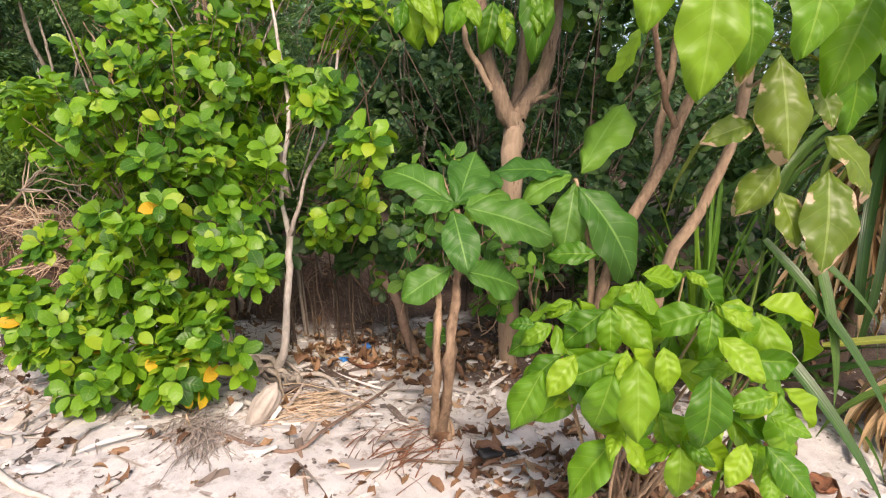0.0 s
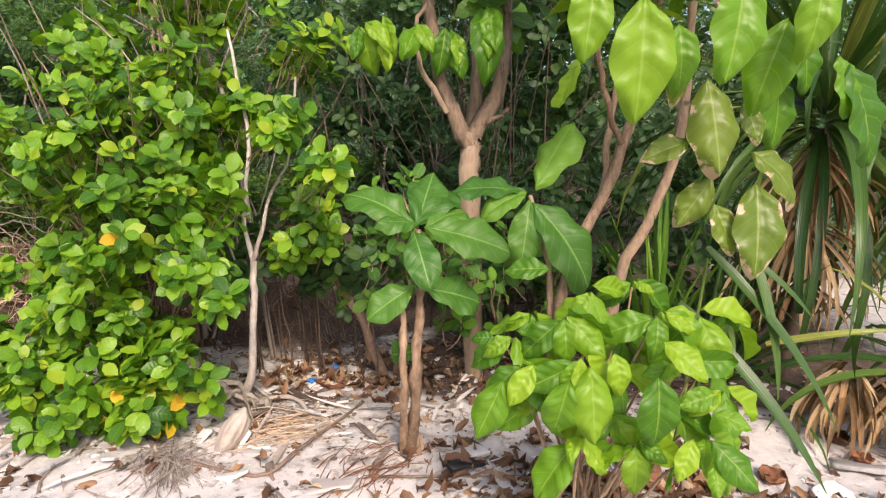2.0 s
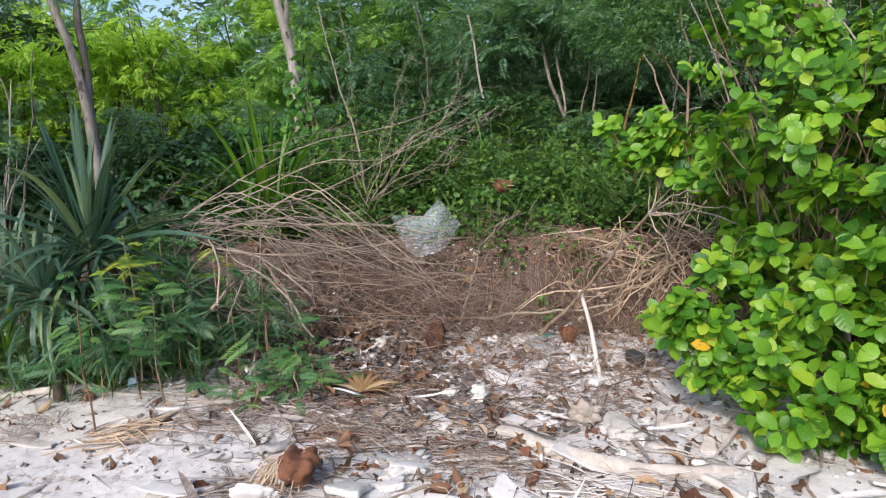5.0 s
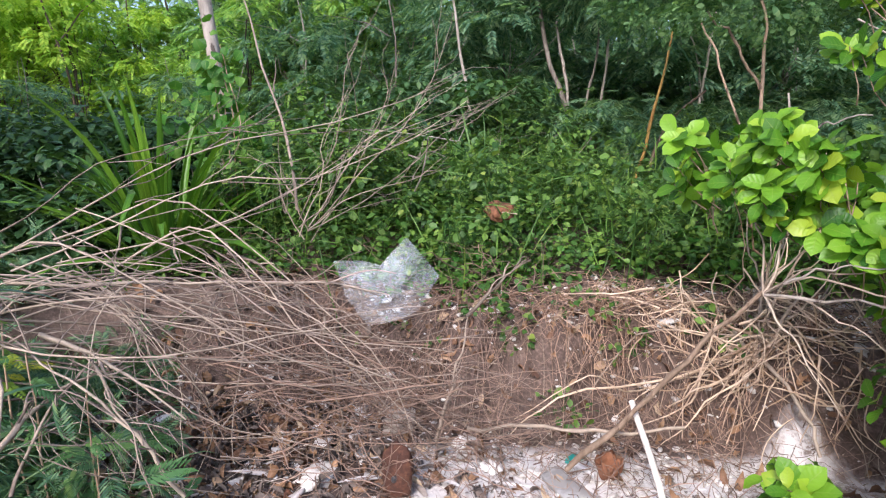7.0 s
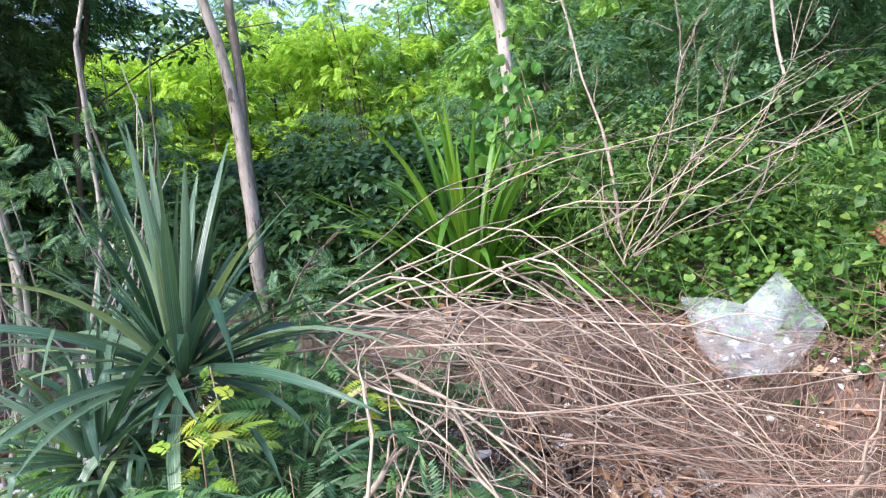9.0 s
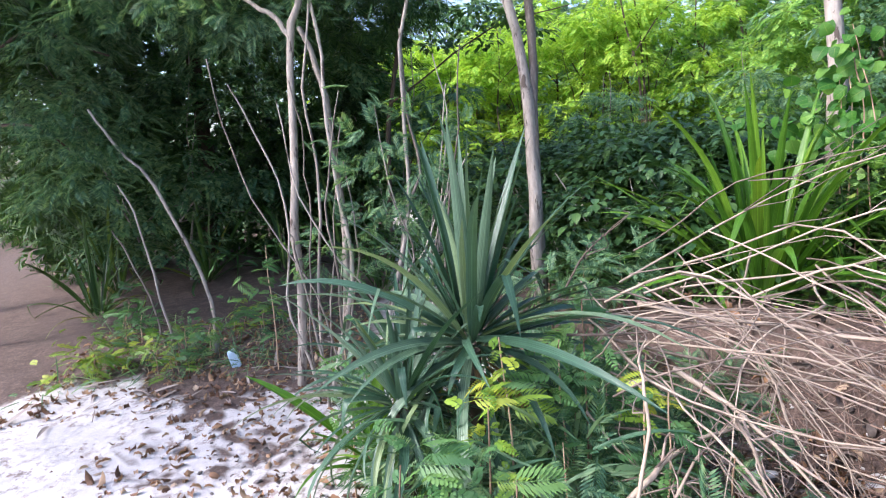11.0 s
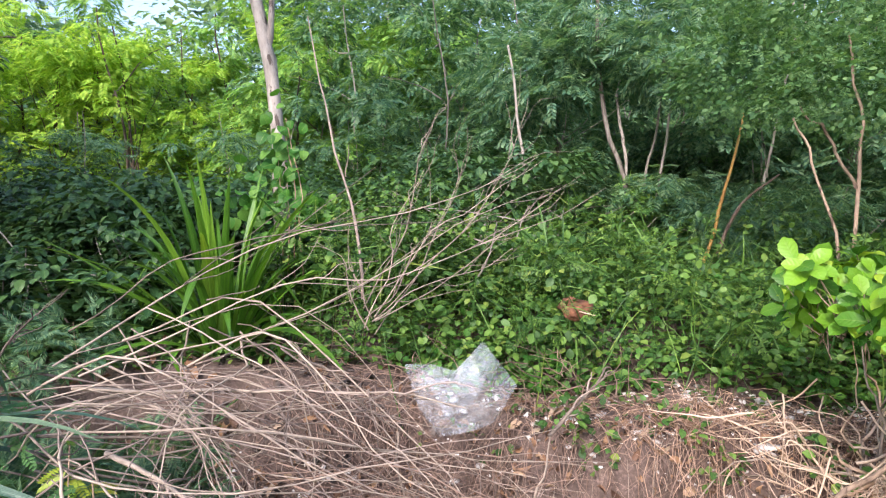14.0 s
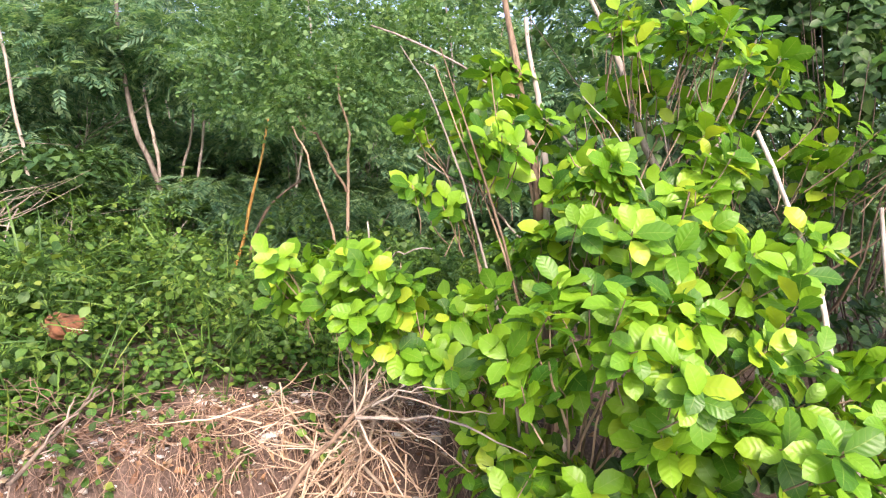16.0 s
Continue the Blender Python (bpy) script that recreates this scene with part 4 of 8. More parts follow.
# dark canopy that shades the hollow, its own shade put into darker leaves
hollow = trunk_tree(drop(-13.6, -2.6), [([drop(-13.6, -2.6), (-13.6, -2.4, 2.0), (-12.9, -2.2, 4.5)], 0.16, 0.1)], BARK_DARK, "broad dark tree shading the hollow beside the grove")
part("crown", crown_of((-10.8, -1.4, 0), [(0, 0, 4.4, 2.8, 2.6, 0.7), (1.6, -1.7, 3.7, 1.2, 1.3, 0.6), (-1.5, 1.4, 4.0, 1.8, 1.8, 0.9), (1.5, 0.9, 4.0, 1.2, 1.0, 0.5), (-2.6, -0.5, 2.4, 0.9, 3.0, 2.0), (1.3, -2.9, 2.7, 0.7, 0.7, 0.9), (-2.4, -3.0, 2.4, 1.4, 1.6, 2.0)], 12000, FRONDS, size=(1.1, 1.8)), DARK_LEAF, hollow)
thicket = thing("thicket", drop(-14.2, -1.8), "dense dark thicket at the back of the hollow", "thicket")
for k in range(12):
    o = np.array(drop(-14.2 + rng.normal(0, 0.4), -1.8 + rng.normal(0, 1.8)))
    part("stem", tube([o, o + (rng.normal(0, 0.2), rng.normal(0, 0.3), 1.2), o + (rng.normal(0, 0.4), rng.normal(0, 0.6), 2.6)], 0.02, 0.008, 9, 6, 0.02), BARK_DARK, thicket)
part("foliage", crown_of((-14.2, -1.8, 0), [(0, 0, 1.0, 0.8, 2.2, 1.2), (-0.6, 1.5, 1.2, 1.0, 1.4, 1.4), (-0.5, -2.6, 1.2, 1.0, 1.6, 1.4), (0.8, -2.8, 0.8, 0.7, 0.8, 0.8), (-0.3, 0.0, 2.4, 1.0, 3.0, 1.0)], 12000, [blade(0.16, 0.08, 3, 3, 0.5, 0.3, k) for k in (0.3, 0.9)]), DARK_LEAF, thicket)
# added tree out of view; its crown shades the hollow and nearby sand
shade_tree = trunk_tree(drop(-11.2, -6.0), [([drop(-11.2, -6.0), (-11.1, -5.9, 2.2), (-10.8, -5.4, 4.6)], 0.16, 0.1), ([(-11.1, -5.9, 2.2), (-9.0, -5.6, 4.0), (-6.0, -5.3, 4.7)], 0.09, 0.03)], BARK_DARK, "unseen tree added to shade the hollow and the sand")
part("crown", crown_of((-10.6, -5.0, 0), [(0, 0, 4.6, 2.2, 2.2, 0.7), (-1.6, 1.0, 4.2, 1.6, 1.6, 0.8), (-2.8, -0.6, 4.4, 1.6, 1.8, 0.9), (0.9, -0.8, 4.0, 1.4, 1.4, 0.7), (4.6, -0.3, 4.7, 1.5, 1.2, 0.4), (2.8, 0.0, 4.7, 1.2, 1.2, 0.4), (1.6, 0.6, 4.9, 1.3, 1.3, 0.5)], 8000, [blade(0.26, 0.14, 3, 3, 0.5, 0.3, k) for k in (0.3, 0.9)]), DARK_LEAF, shade_tree)
# leafy boughs that hang before the hollow
bough_tree = trunk_tree(drop(-9.3, -3.9), [([drop(-9.3, -3.9), (-9.25, -3.7, 1.6), (-9.2, -3.1, 3.2)], 0.05, 0.03), ([(-9.22, -3.4, 2.5), (-9.0, -2.5, 3.0), (-8.9, -1.7, 2.75)], 0.02, 0.008), ([(-9.23, -3.5, 2.2), (-8.95, -2.6, 2.2), (-8.85, -2.0, 1.8)], 0.018, 0.007)], BARK_DARK, "tree with hanging feathery boughs beside the hollow")
part("crown", sprays([(-8.9 + rng.normal(0, 0.22), -2.05 + rng.normal(0, 0.32), rng.uniform(1.5, 3.1), rng.uniform(0.18, 0.3), 0.16) for k in range(26)] + [(-9.0 + rng.normal(0, 0.4), -1.5 + rng.normal(0, 0.5), rng.uniform(2.9, 3.5), rng.uniform(0.25, 0.4), 0.16) for k in range(18)], 1500, FRONDS_FINE, (0.7, 1.3)), FEATHER, bough_tree)
# hedge and tall grass beyond the screw pines
hedge = thing("hedge", drop(4.6, 8.4), "sunlit tangled hedge beyond the screw pines", "hedge")
part("foliage", crown_of((4.6, 8.4, 0), [(0, 0, 1.0, 2.6, 0.8, 1.1), (-1.6, 0.8, 2.2, 2.0, 0.8, 1.2), (2.4, 0.4, 2.2, 2.0, 0.8, 1.4), (0.4, 0.6, 3.2, 2.4, 0.8, 1.2), (4.2, -1.0, 1.4, 1.4, 1.6, 1.4)], 9000, SMALL_LEAVES + [strap(0.3, 0.012, 0.9, 4)], size=(1.0, 2.4)), COVER_LEAF, hedge)
part("stem", tube([drop(4.6, 8.4), (4.5, 8.5, 1.6), (4.7, 8.6, 3.0)], 0.03, 0.01, 8, 6, 0.03), BARK, hedge)

# grass stems standing in the ground cover
x, y = rng.uniform(-6.6, -1.8, 600), rng.uniform(3.2, 6.6, 600)
d = inland(x, y)
d = d - bare(x)
x, y = x[(d > 0.2) & (d < 3)], y[(d > 0.2) & (d < 3)]
lone("grass_stems", joined([strap(0.5, 0.006, k, 5) for k in (0.3, 0.8, 1.3)], poses(np.stack([x, y, land(x, y)], -1), rng.normal(0, 0.3, (len(x), 3)) + (0, 0, 1), rng.normal(0, 1, (len(x), 3)), rng.uniform(0.7, 1.7, len(x)))), COVER_LEAF, "thin grass stems among the ground cover", "grass", kind="stuff")

# taller weeds in clumps along the bank top
wx, wy = rng.uniform(-6.4, -1.8, 400), rng.uniform(3.2, 6.4, 400)
d = inland(wx, wy) - bare(wx)
ok = (d > 0.25) & (d < 2.4)
clumps = [(x, y, float(land(x, y)) + rng.uniform(0.2, 0.85), 0.15, 0.15, rng.uniform(0.08, 0.24)) for x, y in zip(wx[ok][:70], wy[ok][:70])]
lone("weeds", crown_of((0, 0, 0), clumps, 4600, SMALL_LEAVES + [pinnate(0.10, 7, 0.26, 0.08), strap(0.22, 0.008, 0.9, 4)], size=(0.7, 1.5)), COVER_LEAF, "taller weeds and grasses in clumps on the bank top", "weeds", kind="stuff")

# ---- the broad-leaved beach shrub ----
rng = np.random.default_rng(24)
SHRUB_BLADES = [blade(0.1, 0.06, 5, 3, p, f, d, 0.05, 0.1, 0.72) for p, f, d in ((0.55, 0.25, 0.3), (0.58, 0.35, 0.7), (0.52, 0.15, 0.5), (0.6, 0.3, 1.0))]
SHRUB_MESHES = arrays_to_meshes("leaf", SHRUB_BLADES, SHRUB_LEAF)
YELLOW_MESHES = arrays_to_meshes("yellow_leaf", SHRUB_BLADES, YELLOW_LEAF)


def rosettes(blobs, count, leaves, spread=0.9, clumps=0):
    """Leaf poses in whorls at twig ends, on the outside of uneven blobs; also the twig ends themselves."""
    share = np.array([b[3] * b[4] * b[5] for b in blobs]) ** 0.67
    kind = rng.choice(len(blobs), count, p=share / share.sum())
    b = np.array(blobs, float)[kind]
    d = unit(rng.normal(0, 1, (count, 3)) * (1, 1, 0.9) + (0, -0.35, 0.25))
    r = rng.uniform(0.3, 1, (count, 1)) ** 0.4
    tips = b[:, :3] + d * b[:, 3:] * r
    if clumps:
        home = rng.integers(0, clumps, count)
        tips = tips[home] + rng.normal(0, 0.085, (count, 3)) * (1, 1, 0.7)
        d = unit(d[home] + rng.normal(0, 0.45, (count, 3)))
    axis_way = unit(d * (1, 1, 0.4) + (0, -0.15, 0.75))
    at, way, up = [], [], []
    for t, a in zip(tips, axis_way):
        side = unit(np.cross(a, (0.3, 0.2, 0.9)))
        third = np.cross(a, side)
        n = leaves + rng.integers(-2, 3)
        for k in range(n):
            w = k * 2.4 + rng.normal(0, 0.2)
            lift = 0.15 + 0.75 * k / n
            way.append((side * math.cos(w) + third * math.sin(w)) * spread + a * lift + rng.normal(0, 0.12, 3) - (0, 0, 0.12))
            up.append(a + rng.normal(0, 0.15, 3))
            at.append(t - a * (0.06 * (1 - k / n)))
    m = poses(np.array(at), np.array(way), np.array(up), rng.uniform(0.7, 1.2, len(at)))
    return m, tips, axis_way


shrub = thing("beach_shrub", drop(-1.03, 3.24), "leafy green beach shrub with a few yellow leaves on the bank", "shrub")
SHRUB_BLOBS = [(-1.75, 2.75, 0.55, 0.32, 0.22, 0.2), (-1.5, 2.75, 0.36, 0.35, 0.22, 0.22), (-1.3, 2.8, 0.3, 0.28, 0.2, 0.2), (-1.55, 2.95, 0.75, 0.4, 0.3, 0.2), (-1.45, 3.0, 1.05, 0.55, 0.35, 0.3), (-1.8, 3.0, 1.4, 0.55, 0.33, 0.2), (-2.3, 3.75, 1.15, 0.5, 0.35, 0.28),
               (-1.45, 3.6, 1.9, 0.35, 0.3, 0.25), (-2.35, 4.0, 2.0, 0.35, 0.28, 0.45), (-1.4, 3.85, 2.3, 0.5, 0.35, 0.38), (-0.62, 3.55, 1.05, 0.18, 0.15, 0.2)] + [(-2.0, 3.4, 0.75, 0.35, 0.32, 0.26), (-1.7, 3.55, 1.65, 0.65, 0.4, 0.3), (-1.5, 3.45, 1.35, 0.3, 0.3, 0.3), (-0.8, 3.75, 2.0, 0.3, 0.3, 0.35)]
m, tips, ends = rosettes(SHRUB_BLOBS, 390, 8, clumps=105)
arms = []
for c in ((-3.12, 3.68, 1.51), (-2.97, 3.68, 1.42), (-2.77, 3.59, 1.54), (-2.74, 3.48, 1.36), (-2.57, 3.49, 1.46), (-2.47, 3.51, 1.19), (-2.61, 3.52, 1.27), (-2.18, 3.59, 0.89), (-2, 3.54, 0.83), (-1.89, 3.71, 1.01), (-2.26, 3.71, 1.04), (-2.14, 3.48, 0.74), (-2.4, 3.78, 1.31), (-2.11, 2.69, 0.55), (-2.22, 2.69, 0.59), (-1.95, 2.7, 0.33), (-1.85, 2.81, 0.61), (-1.64, 2.7, 0.2), (-1.37, 2.75, 0.2), (-1.87, 2.71, 0.47), (-1.84, 2.67, 0.4), (-1.53, 2.57, 0.34)) + ((-1.26, 2.58, 0.32), (-1.1, 2.66, 0.47), (-1.81, 2.81, 0.62), (-1.47, 2.83, 0.63), (-1.02, 3.08, 1.36), (-0.79, 3.12, 1.57), (-0.55, 3.1, 1.38), (-1.97, 3.14, 1.34), (-1.87, 3.46, 1.97)):
    arms.append((*c, 0.11, 0.10, 0.07))
for c in ((-1.81, 4.35, 2.05), (-2.33, 4.1, 2.03), (-1.04, 4.2, 2.05), (-0.76, 3.95, 1.92), (-0.73, 3.2, 1.62), (-1.09, 3.55, 1.72), (-2.84, 3.66, 1.37), (-2.5, 3.9, 1.22), (-1.74, 2.95, 1.5), (-1.72, 3.16, 1.18), (-1.78, 3.75, 1.4), (-1.42, 3.7, 1.26), (-2.28, 3.9, 0.84), (-1.47, 3.09, 1.0), (-1.39, 3.45, 0.97), (-1.05, 2.9, 0.91), (-1.14, 2.75, 0.88), (-0.92, 2.75, 0.74), (-0.78, 3.6, 1.08), (-0.65, 3.55, 0.97), (-0.84, 3.58, 0.86), (-0.42, 2.85, 1.4), (-1.53, 2.98, 0.71), (-2.12, 3.3, 0.64), (-3.2, 4.05, 1.35), (-3.0, 4.1, 1.46), (-2.35, 4.05, 1.3), (-2.08, 3.95, 1.58), (-2.2, 4.6, 2.5), (-2.31, 4.35, 2.2), (-1.92, 4.0, 1.5), (-1.45, 4.6, 1.7)):
    arms.append((*c, 0.13, 0.11, 0.09))
for c in ((-2.54, 3.18, 0.38), (-2.15, 3.02, 0.37), (-1.76, 2.87, 0.52), (-1.66, 3.1, 0.55), (-1.43, 3.1, 0.45), (-1.81, 2.8, 0.31), (-1.6, 2.8, 0.15), (-1.39, 2.77, 0.24), (-1.24, 2.76, 0.37), (-1.74, 2.6, 0.16), (-1.44, 2.77, 0.12), (-2.01, 2.72, 0.29), (-2.39, 3.67, 1.07), (-2.08, 3.9, 0.98), (-1.9, 2.65, 0.24), (-1.3, 2.65, 0.2)):
    arms.append((*c, 0.14, 0.10, 0.08))
for c in ((-1.66, 4.0, 2.02), (-1.43, 4.0, 1.95), (-1.79, 4.05, 2.25), (-1.45, 3.9, 1.67), (-1.87, 4.0, 1.94), (-1.42, 4.0, 2.2), (-1.78, 3.9, 1.72), (-1.3, 3.9, 1.5), (-1.62, 3.9, 1.4), (-1.5, 3.85, 1.2)):
    arms.append((*c, 0.15, 0.12, 0.1))
for c in ((-2.22, 2.69, 0.59), (-2.28, 2.74, 0.5), (-2.1, 2.72, 0.45), (-2.15, 2.75, 0.3), (-2.2, 3.0, 0.75), (-2.12, 3.1, 0.9)):
    arms.append((*c, 0.11, 0.1, 0.08))
more, arm_tips, arm_ends = rosettes(arms, 550, 8)
m, tips, ends = np.concatenate([m, more]), np.concatenate([tips, arm_tips]), np.concatenate([ends, arm_ends])
order = np.argsort(m[:, 1, 3])
yellow = rng.choice(order[:900], 20, replace=False)
green = np.array([i for i in order if i not in set(yellow)])
pieces("leaf", SHRUB_MESHES, m[green[:280]], shrub)
pieces("yellow_leaf", YELLOW_MESHES, m[yellow], shrub, "yellowed leaf")
part("foliage", joined(SHRUB_BLADES, m[green[280:]]), SHRUB_LEAF, shrub)
fork_at = np.array((-0.93, 3.18, 0.86))
stems = [([drop(-1.03, 3.24), (-0.93, 3.11, 0.28), (-0.91, 3.13, 0.61), fork_at], 0.024, 0.018), ([fork_at, (-1, 3.26, 1.06), (-1.01, 3.37, 1.33), (-1.07, 3.49, 1.68), (-1.23, 3.68, 2.16)], 0.014, 0.009),
         ([fork_at, (-0.88, 3.21, 1.01), (-0.87, 3.3, 1.19), (-0.79, 3.42, 1.44), (-0.78, 3.56, 1.88)], 0.013, 0.007)]
for pts, a, b in stems:
    part("trunk", tube(pts, a, b, 14, 8, 0.008, 0.1), BARK_WHITE, shrub, "bleached grey stem")
hub = np.array(drop(-1.9, 3.75, 0.1))
boughs = []
for t, a in zip(tips, ends):
    o = t - a * 0.10 + (hub - t) * 0.09 + rng.normal(0, 0.03, 3)
    boughs.append(tube([o, (o + t) / 2 + rng.normal(0, 0.015, 3), t], 0.003, 0.002, 5, 4, 0.005))
tagged(part("twig_tangle", tubes(boughs), BARK, shrub), kind="stuff")
for bx, by, bz, rx, ry, rz in SHRUB_BLOBS:
    for k in range(2):
        o = np.array([bx + rng.normal(0, 0.2), by + 0.35, max(bz - 0.7, float(land(bx, by + 0.35)))]) if bx > -1.3 else hub + rng.normal(0, 0.1, 3) * (1, 1, 0.2)
        e = np.array([bx, by, bz]) + rng.normal(0, 0.5, 3) * (rx, ry, rz)
        part("branch", tube([o, (o + e) / 2 + rng.normal(0, 0.08, 3) + (0, 0, -0.05), e], 0.009, 0.003, 9, 6, 0.014), BARK, shrub)
for k in range(5):
    o = hub + (rng.uniform(-0.3, 0.5), rng.uniform(0.2, 0.6), 0)
    e = o + (rng.uniform(-0.95, 0.6), rng.uniform(-0.5, 0.5), rng.uniform(1.2, 2.2))
    part("bare_stem", tube([o, (o + e) / 2 + rng.normal(0, 0.07, 3), e], 0.010, 0.003, 10, 6, 0.014), BARK_PALE, shrub, "bare greyish stem")
for k in range(10):
    o = hub + (rng.uniform(-0.2, 0.9), rng.uniform(-0.3, 0.4), 0.3)
    e = o + (rng.uniform(-0.9, -0.1), rng.uniform(-0.4, 0.3), rng.uniform(1.0, 2.0))
    part("bare_stem", tube([o, o * 0.6 + e * 0.4 + (0.05, 0, 0.2), o * 0.25 + e * 0.75 + (0, 0, 0.22), e], 0.008, 0.002, 12, 5, 0.01), BARK_PALE if k % 2 else BARK, shrub, "bare greyish stem")
for pts, r in (([drop(-1.75, 4.2), (-1.95, 4.33, 1.58), (-2.07, 4.5, 2.29), (-2.22, 4.67, 2.98)], 0.03), ([drop(-1.7, 4.25), (-1.92, 4.33, 1.64), (-1.98, 4.5, 2.29), (-2.09, 4.66, 2.83)], 0.022), ([drop(-1.8, 4.3), (-1.98, 4.39, 1.69), (-2.14, 4.55, 2.35), (-2.18, 4.66, 2.86)], 0.02),
               ([drop(-1.1, 4.0), (-1.32, 3.94, 1.55), (-1.57, 4.1, 2.19), (-1.67, 4.24, 2.55), (-1.83, 4.26, 2.84)], 0.022), ([(-2.73, 3.65, 1.11), (-2.74, 3.68, 1.41), (-2.77, 3.71, 1.71)], 0.007)) + (([(-2.74, 3.69, 1.51), (-2.66, 3.65, 1.59), (-2.48, 3.61, 1.63)], 0.005), ([(-1.6, 4.15, 1.67), (-1.88, 4.29, 2.13), (-2.47, 4.31, 2.5), (-2.89, 4.31, 2.65)], 0.009),
               ([(-2.06, 4.13, 1.62), (-2.29, 4.14, 1.83), (-2.61, 4.15, 2.01)], 0.007), ([(-2.74, 3.43, 0.97), (-2.41, 3.4, 1), (-2.09, 3.25, 0.94)], 0.006), ([(-2.68, 3.44, 1.02), (-2.55, 3.4, 1.11), (-2.38, 3.36, 1.14)], 0.005), ([(-1.37, 3.88, 1.93), (-1.24, 3.91, 2.21), (-1.13, 3.95, 2.58)], 0.008)):
    part("bare_stem", tube(pts, r, r * 0.5, 12, 7, 0.01, 0.12), BARK_PALE if r < 0.02 or r == 0.022 else BARK, shrub, "bare greyish stem")

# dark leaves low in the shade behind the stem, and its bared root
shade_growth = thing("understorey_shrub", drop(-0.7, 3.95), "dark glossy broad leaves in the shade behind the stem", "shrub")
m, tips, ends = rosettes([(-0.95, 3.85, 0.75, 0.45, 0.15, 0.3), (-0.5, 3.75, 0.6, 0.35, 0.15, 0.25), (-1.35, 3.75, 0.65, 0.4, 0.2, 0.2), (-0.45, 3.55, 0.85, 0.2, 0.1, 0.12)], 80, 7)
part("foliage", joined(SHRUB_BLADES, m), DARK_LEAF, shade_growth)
tagged(part("stem_tangle", tubes([tube([drop(t[0] + 0.05, t[1] + 0.1), t], 0.007, 0.003, 6, 5, 0.02) for t in tips[:16]]), BARK_DARK, shade_growth), kind="stuff")

# ---- noni saplings, leaning tree and low shrub ----
rng = np.random.default_rng(25)
POINTED = [blade(0.27, 0.138, 24, 9, p, f, d, 0.07, 0.06, 1.2, 0.06, 6, c) for p, f, d, c in ((0.48, 0.3, 0.5, 0.1), (0.45, 0.4, 1.0, 0.2), (0.5, 0.2, 0.3, 0.25), (0.52, 0.45, 0.7, -0.15))]
BIG_BLADES = [blade(0.26, 0.155, 22, 9, p, f, d, 0.07, 0.07, 0.9, 0.03, 7, c) for p, f, d, c in ((0.58, 0.25, 0.5, 0.1), (0.55, 0.4, 0.9, 0.2), (0.6, 0.15, 0.3, 0.25))]
NONI_MESHES = arrays_to_meshes("leaf", BIG_BLADES, NONI_LEAF)
GLOSSY_MESHES = arrays_to_meshes("leaf", POINTED, GLOSSY_LEAF)
SCORCHED_MESHES = arrays_to_meshes("scorched_leaf", POINTED, SCORCHED_LEAF)


def aimed(base, tip, up, meshes, parent, name="leaf", label="", k=0, width=1.0):
    """A leaf from its base to its tip."""
    base, tip = np.array(base, float), np.array(tip, float)
    ln = np.linalg.norm(tip - base)
    m = poses(base[None], (tip - base)[None], np.array(up, float)[None], [ln / 0.275])
    m[:, :3, 0] *= width
    pieces(name, [meshes[k % len(meshes)]], m, parent, label)


noni = thing("noni_sapling", drop(0.0, 2.76), "young tree with large dark green oval leaves", "sapling")
top = np.array((0.02, 2.71, 1.14))
part("trunk", tube([drop(0.0, 2.76, -0.03), (0.03, 2.58, 0.47), (0.04, 2.65, 0.82), top], 0.032, 0.011, 22, 9, 0.006, 0.2), BARK_YOUNG, noni)
part("stub", tube([drop(-0.03, 2.74, -0.03), (-0.02, 2.58, 0.46), (-0.04, 2.65, 0.79)], 0.024, 0.013, 16, 8, 0.007, 0.22), BARK_YOUNG, noni, "broken-off side stem")
for k in range(9):
    a = k * 0.7 + rng.uniform(-0.2, 0.2)
    o = np.array(drop(0.0 + math.cos(a) * 0.06, 2.76 + math.sin(a) * 0.05, -0.03))
    part("bark_strip", tube([o, o + (-math.cos(a) * 0.02, -math.sin(a) * 0.02, rng.uniform(0.08, 0.14)), o + (-math.cos(a) * 0.035, -math.sin(a) * 0.03, rng.uniform(0.18, 0.3))], 0.016, 0.004, 8, 6, 0.006, 0.3), BARK_YOUNG, noni, "loose strip of bark")
for tip, up, k in (((0.09, 2.45, 0.96), (0, -0.8, 0.6), 0), ((-0.29, 2.69, 1.39), (0.2, -0.6, 0.7), 1), ((0.07, 2.98, 1.42), (0, -0.8, 0.5), 2), ((0.44, 2.6, 1.12), (-0.2, -0.6, 0.7), 0),
                   ((0.25, 2.87, 1.3), (0, -0.5, 0.8), 1), ((-0.13, 2.56, 1.21), (0, -0.6, 0.8), 2), ((0.16, 3.1, 1.46), (0, -0.9, 0.3), 1)):
    aimed(top + rng.normal(0, 0.015, 3), tip, up, NONI_MESHES, noni, k=k, width=0.86)
for b, tip, up in (((0.03, 2.66, 0.89), (-0.19, 2.52, 0.78), (0, -0.7, 0.6)), ((0.04, 2.66, 0.87), (0.36, 2.78, 0.81), (0, -0.7, 0.6)), ((0.04, 2.6, 0.59), (-0.14, 2.72, 0.51), (0, -0.9, 0.3))):
    aimed(b, tip, up, NONI_MESHES, noni)

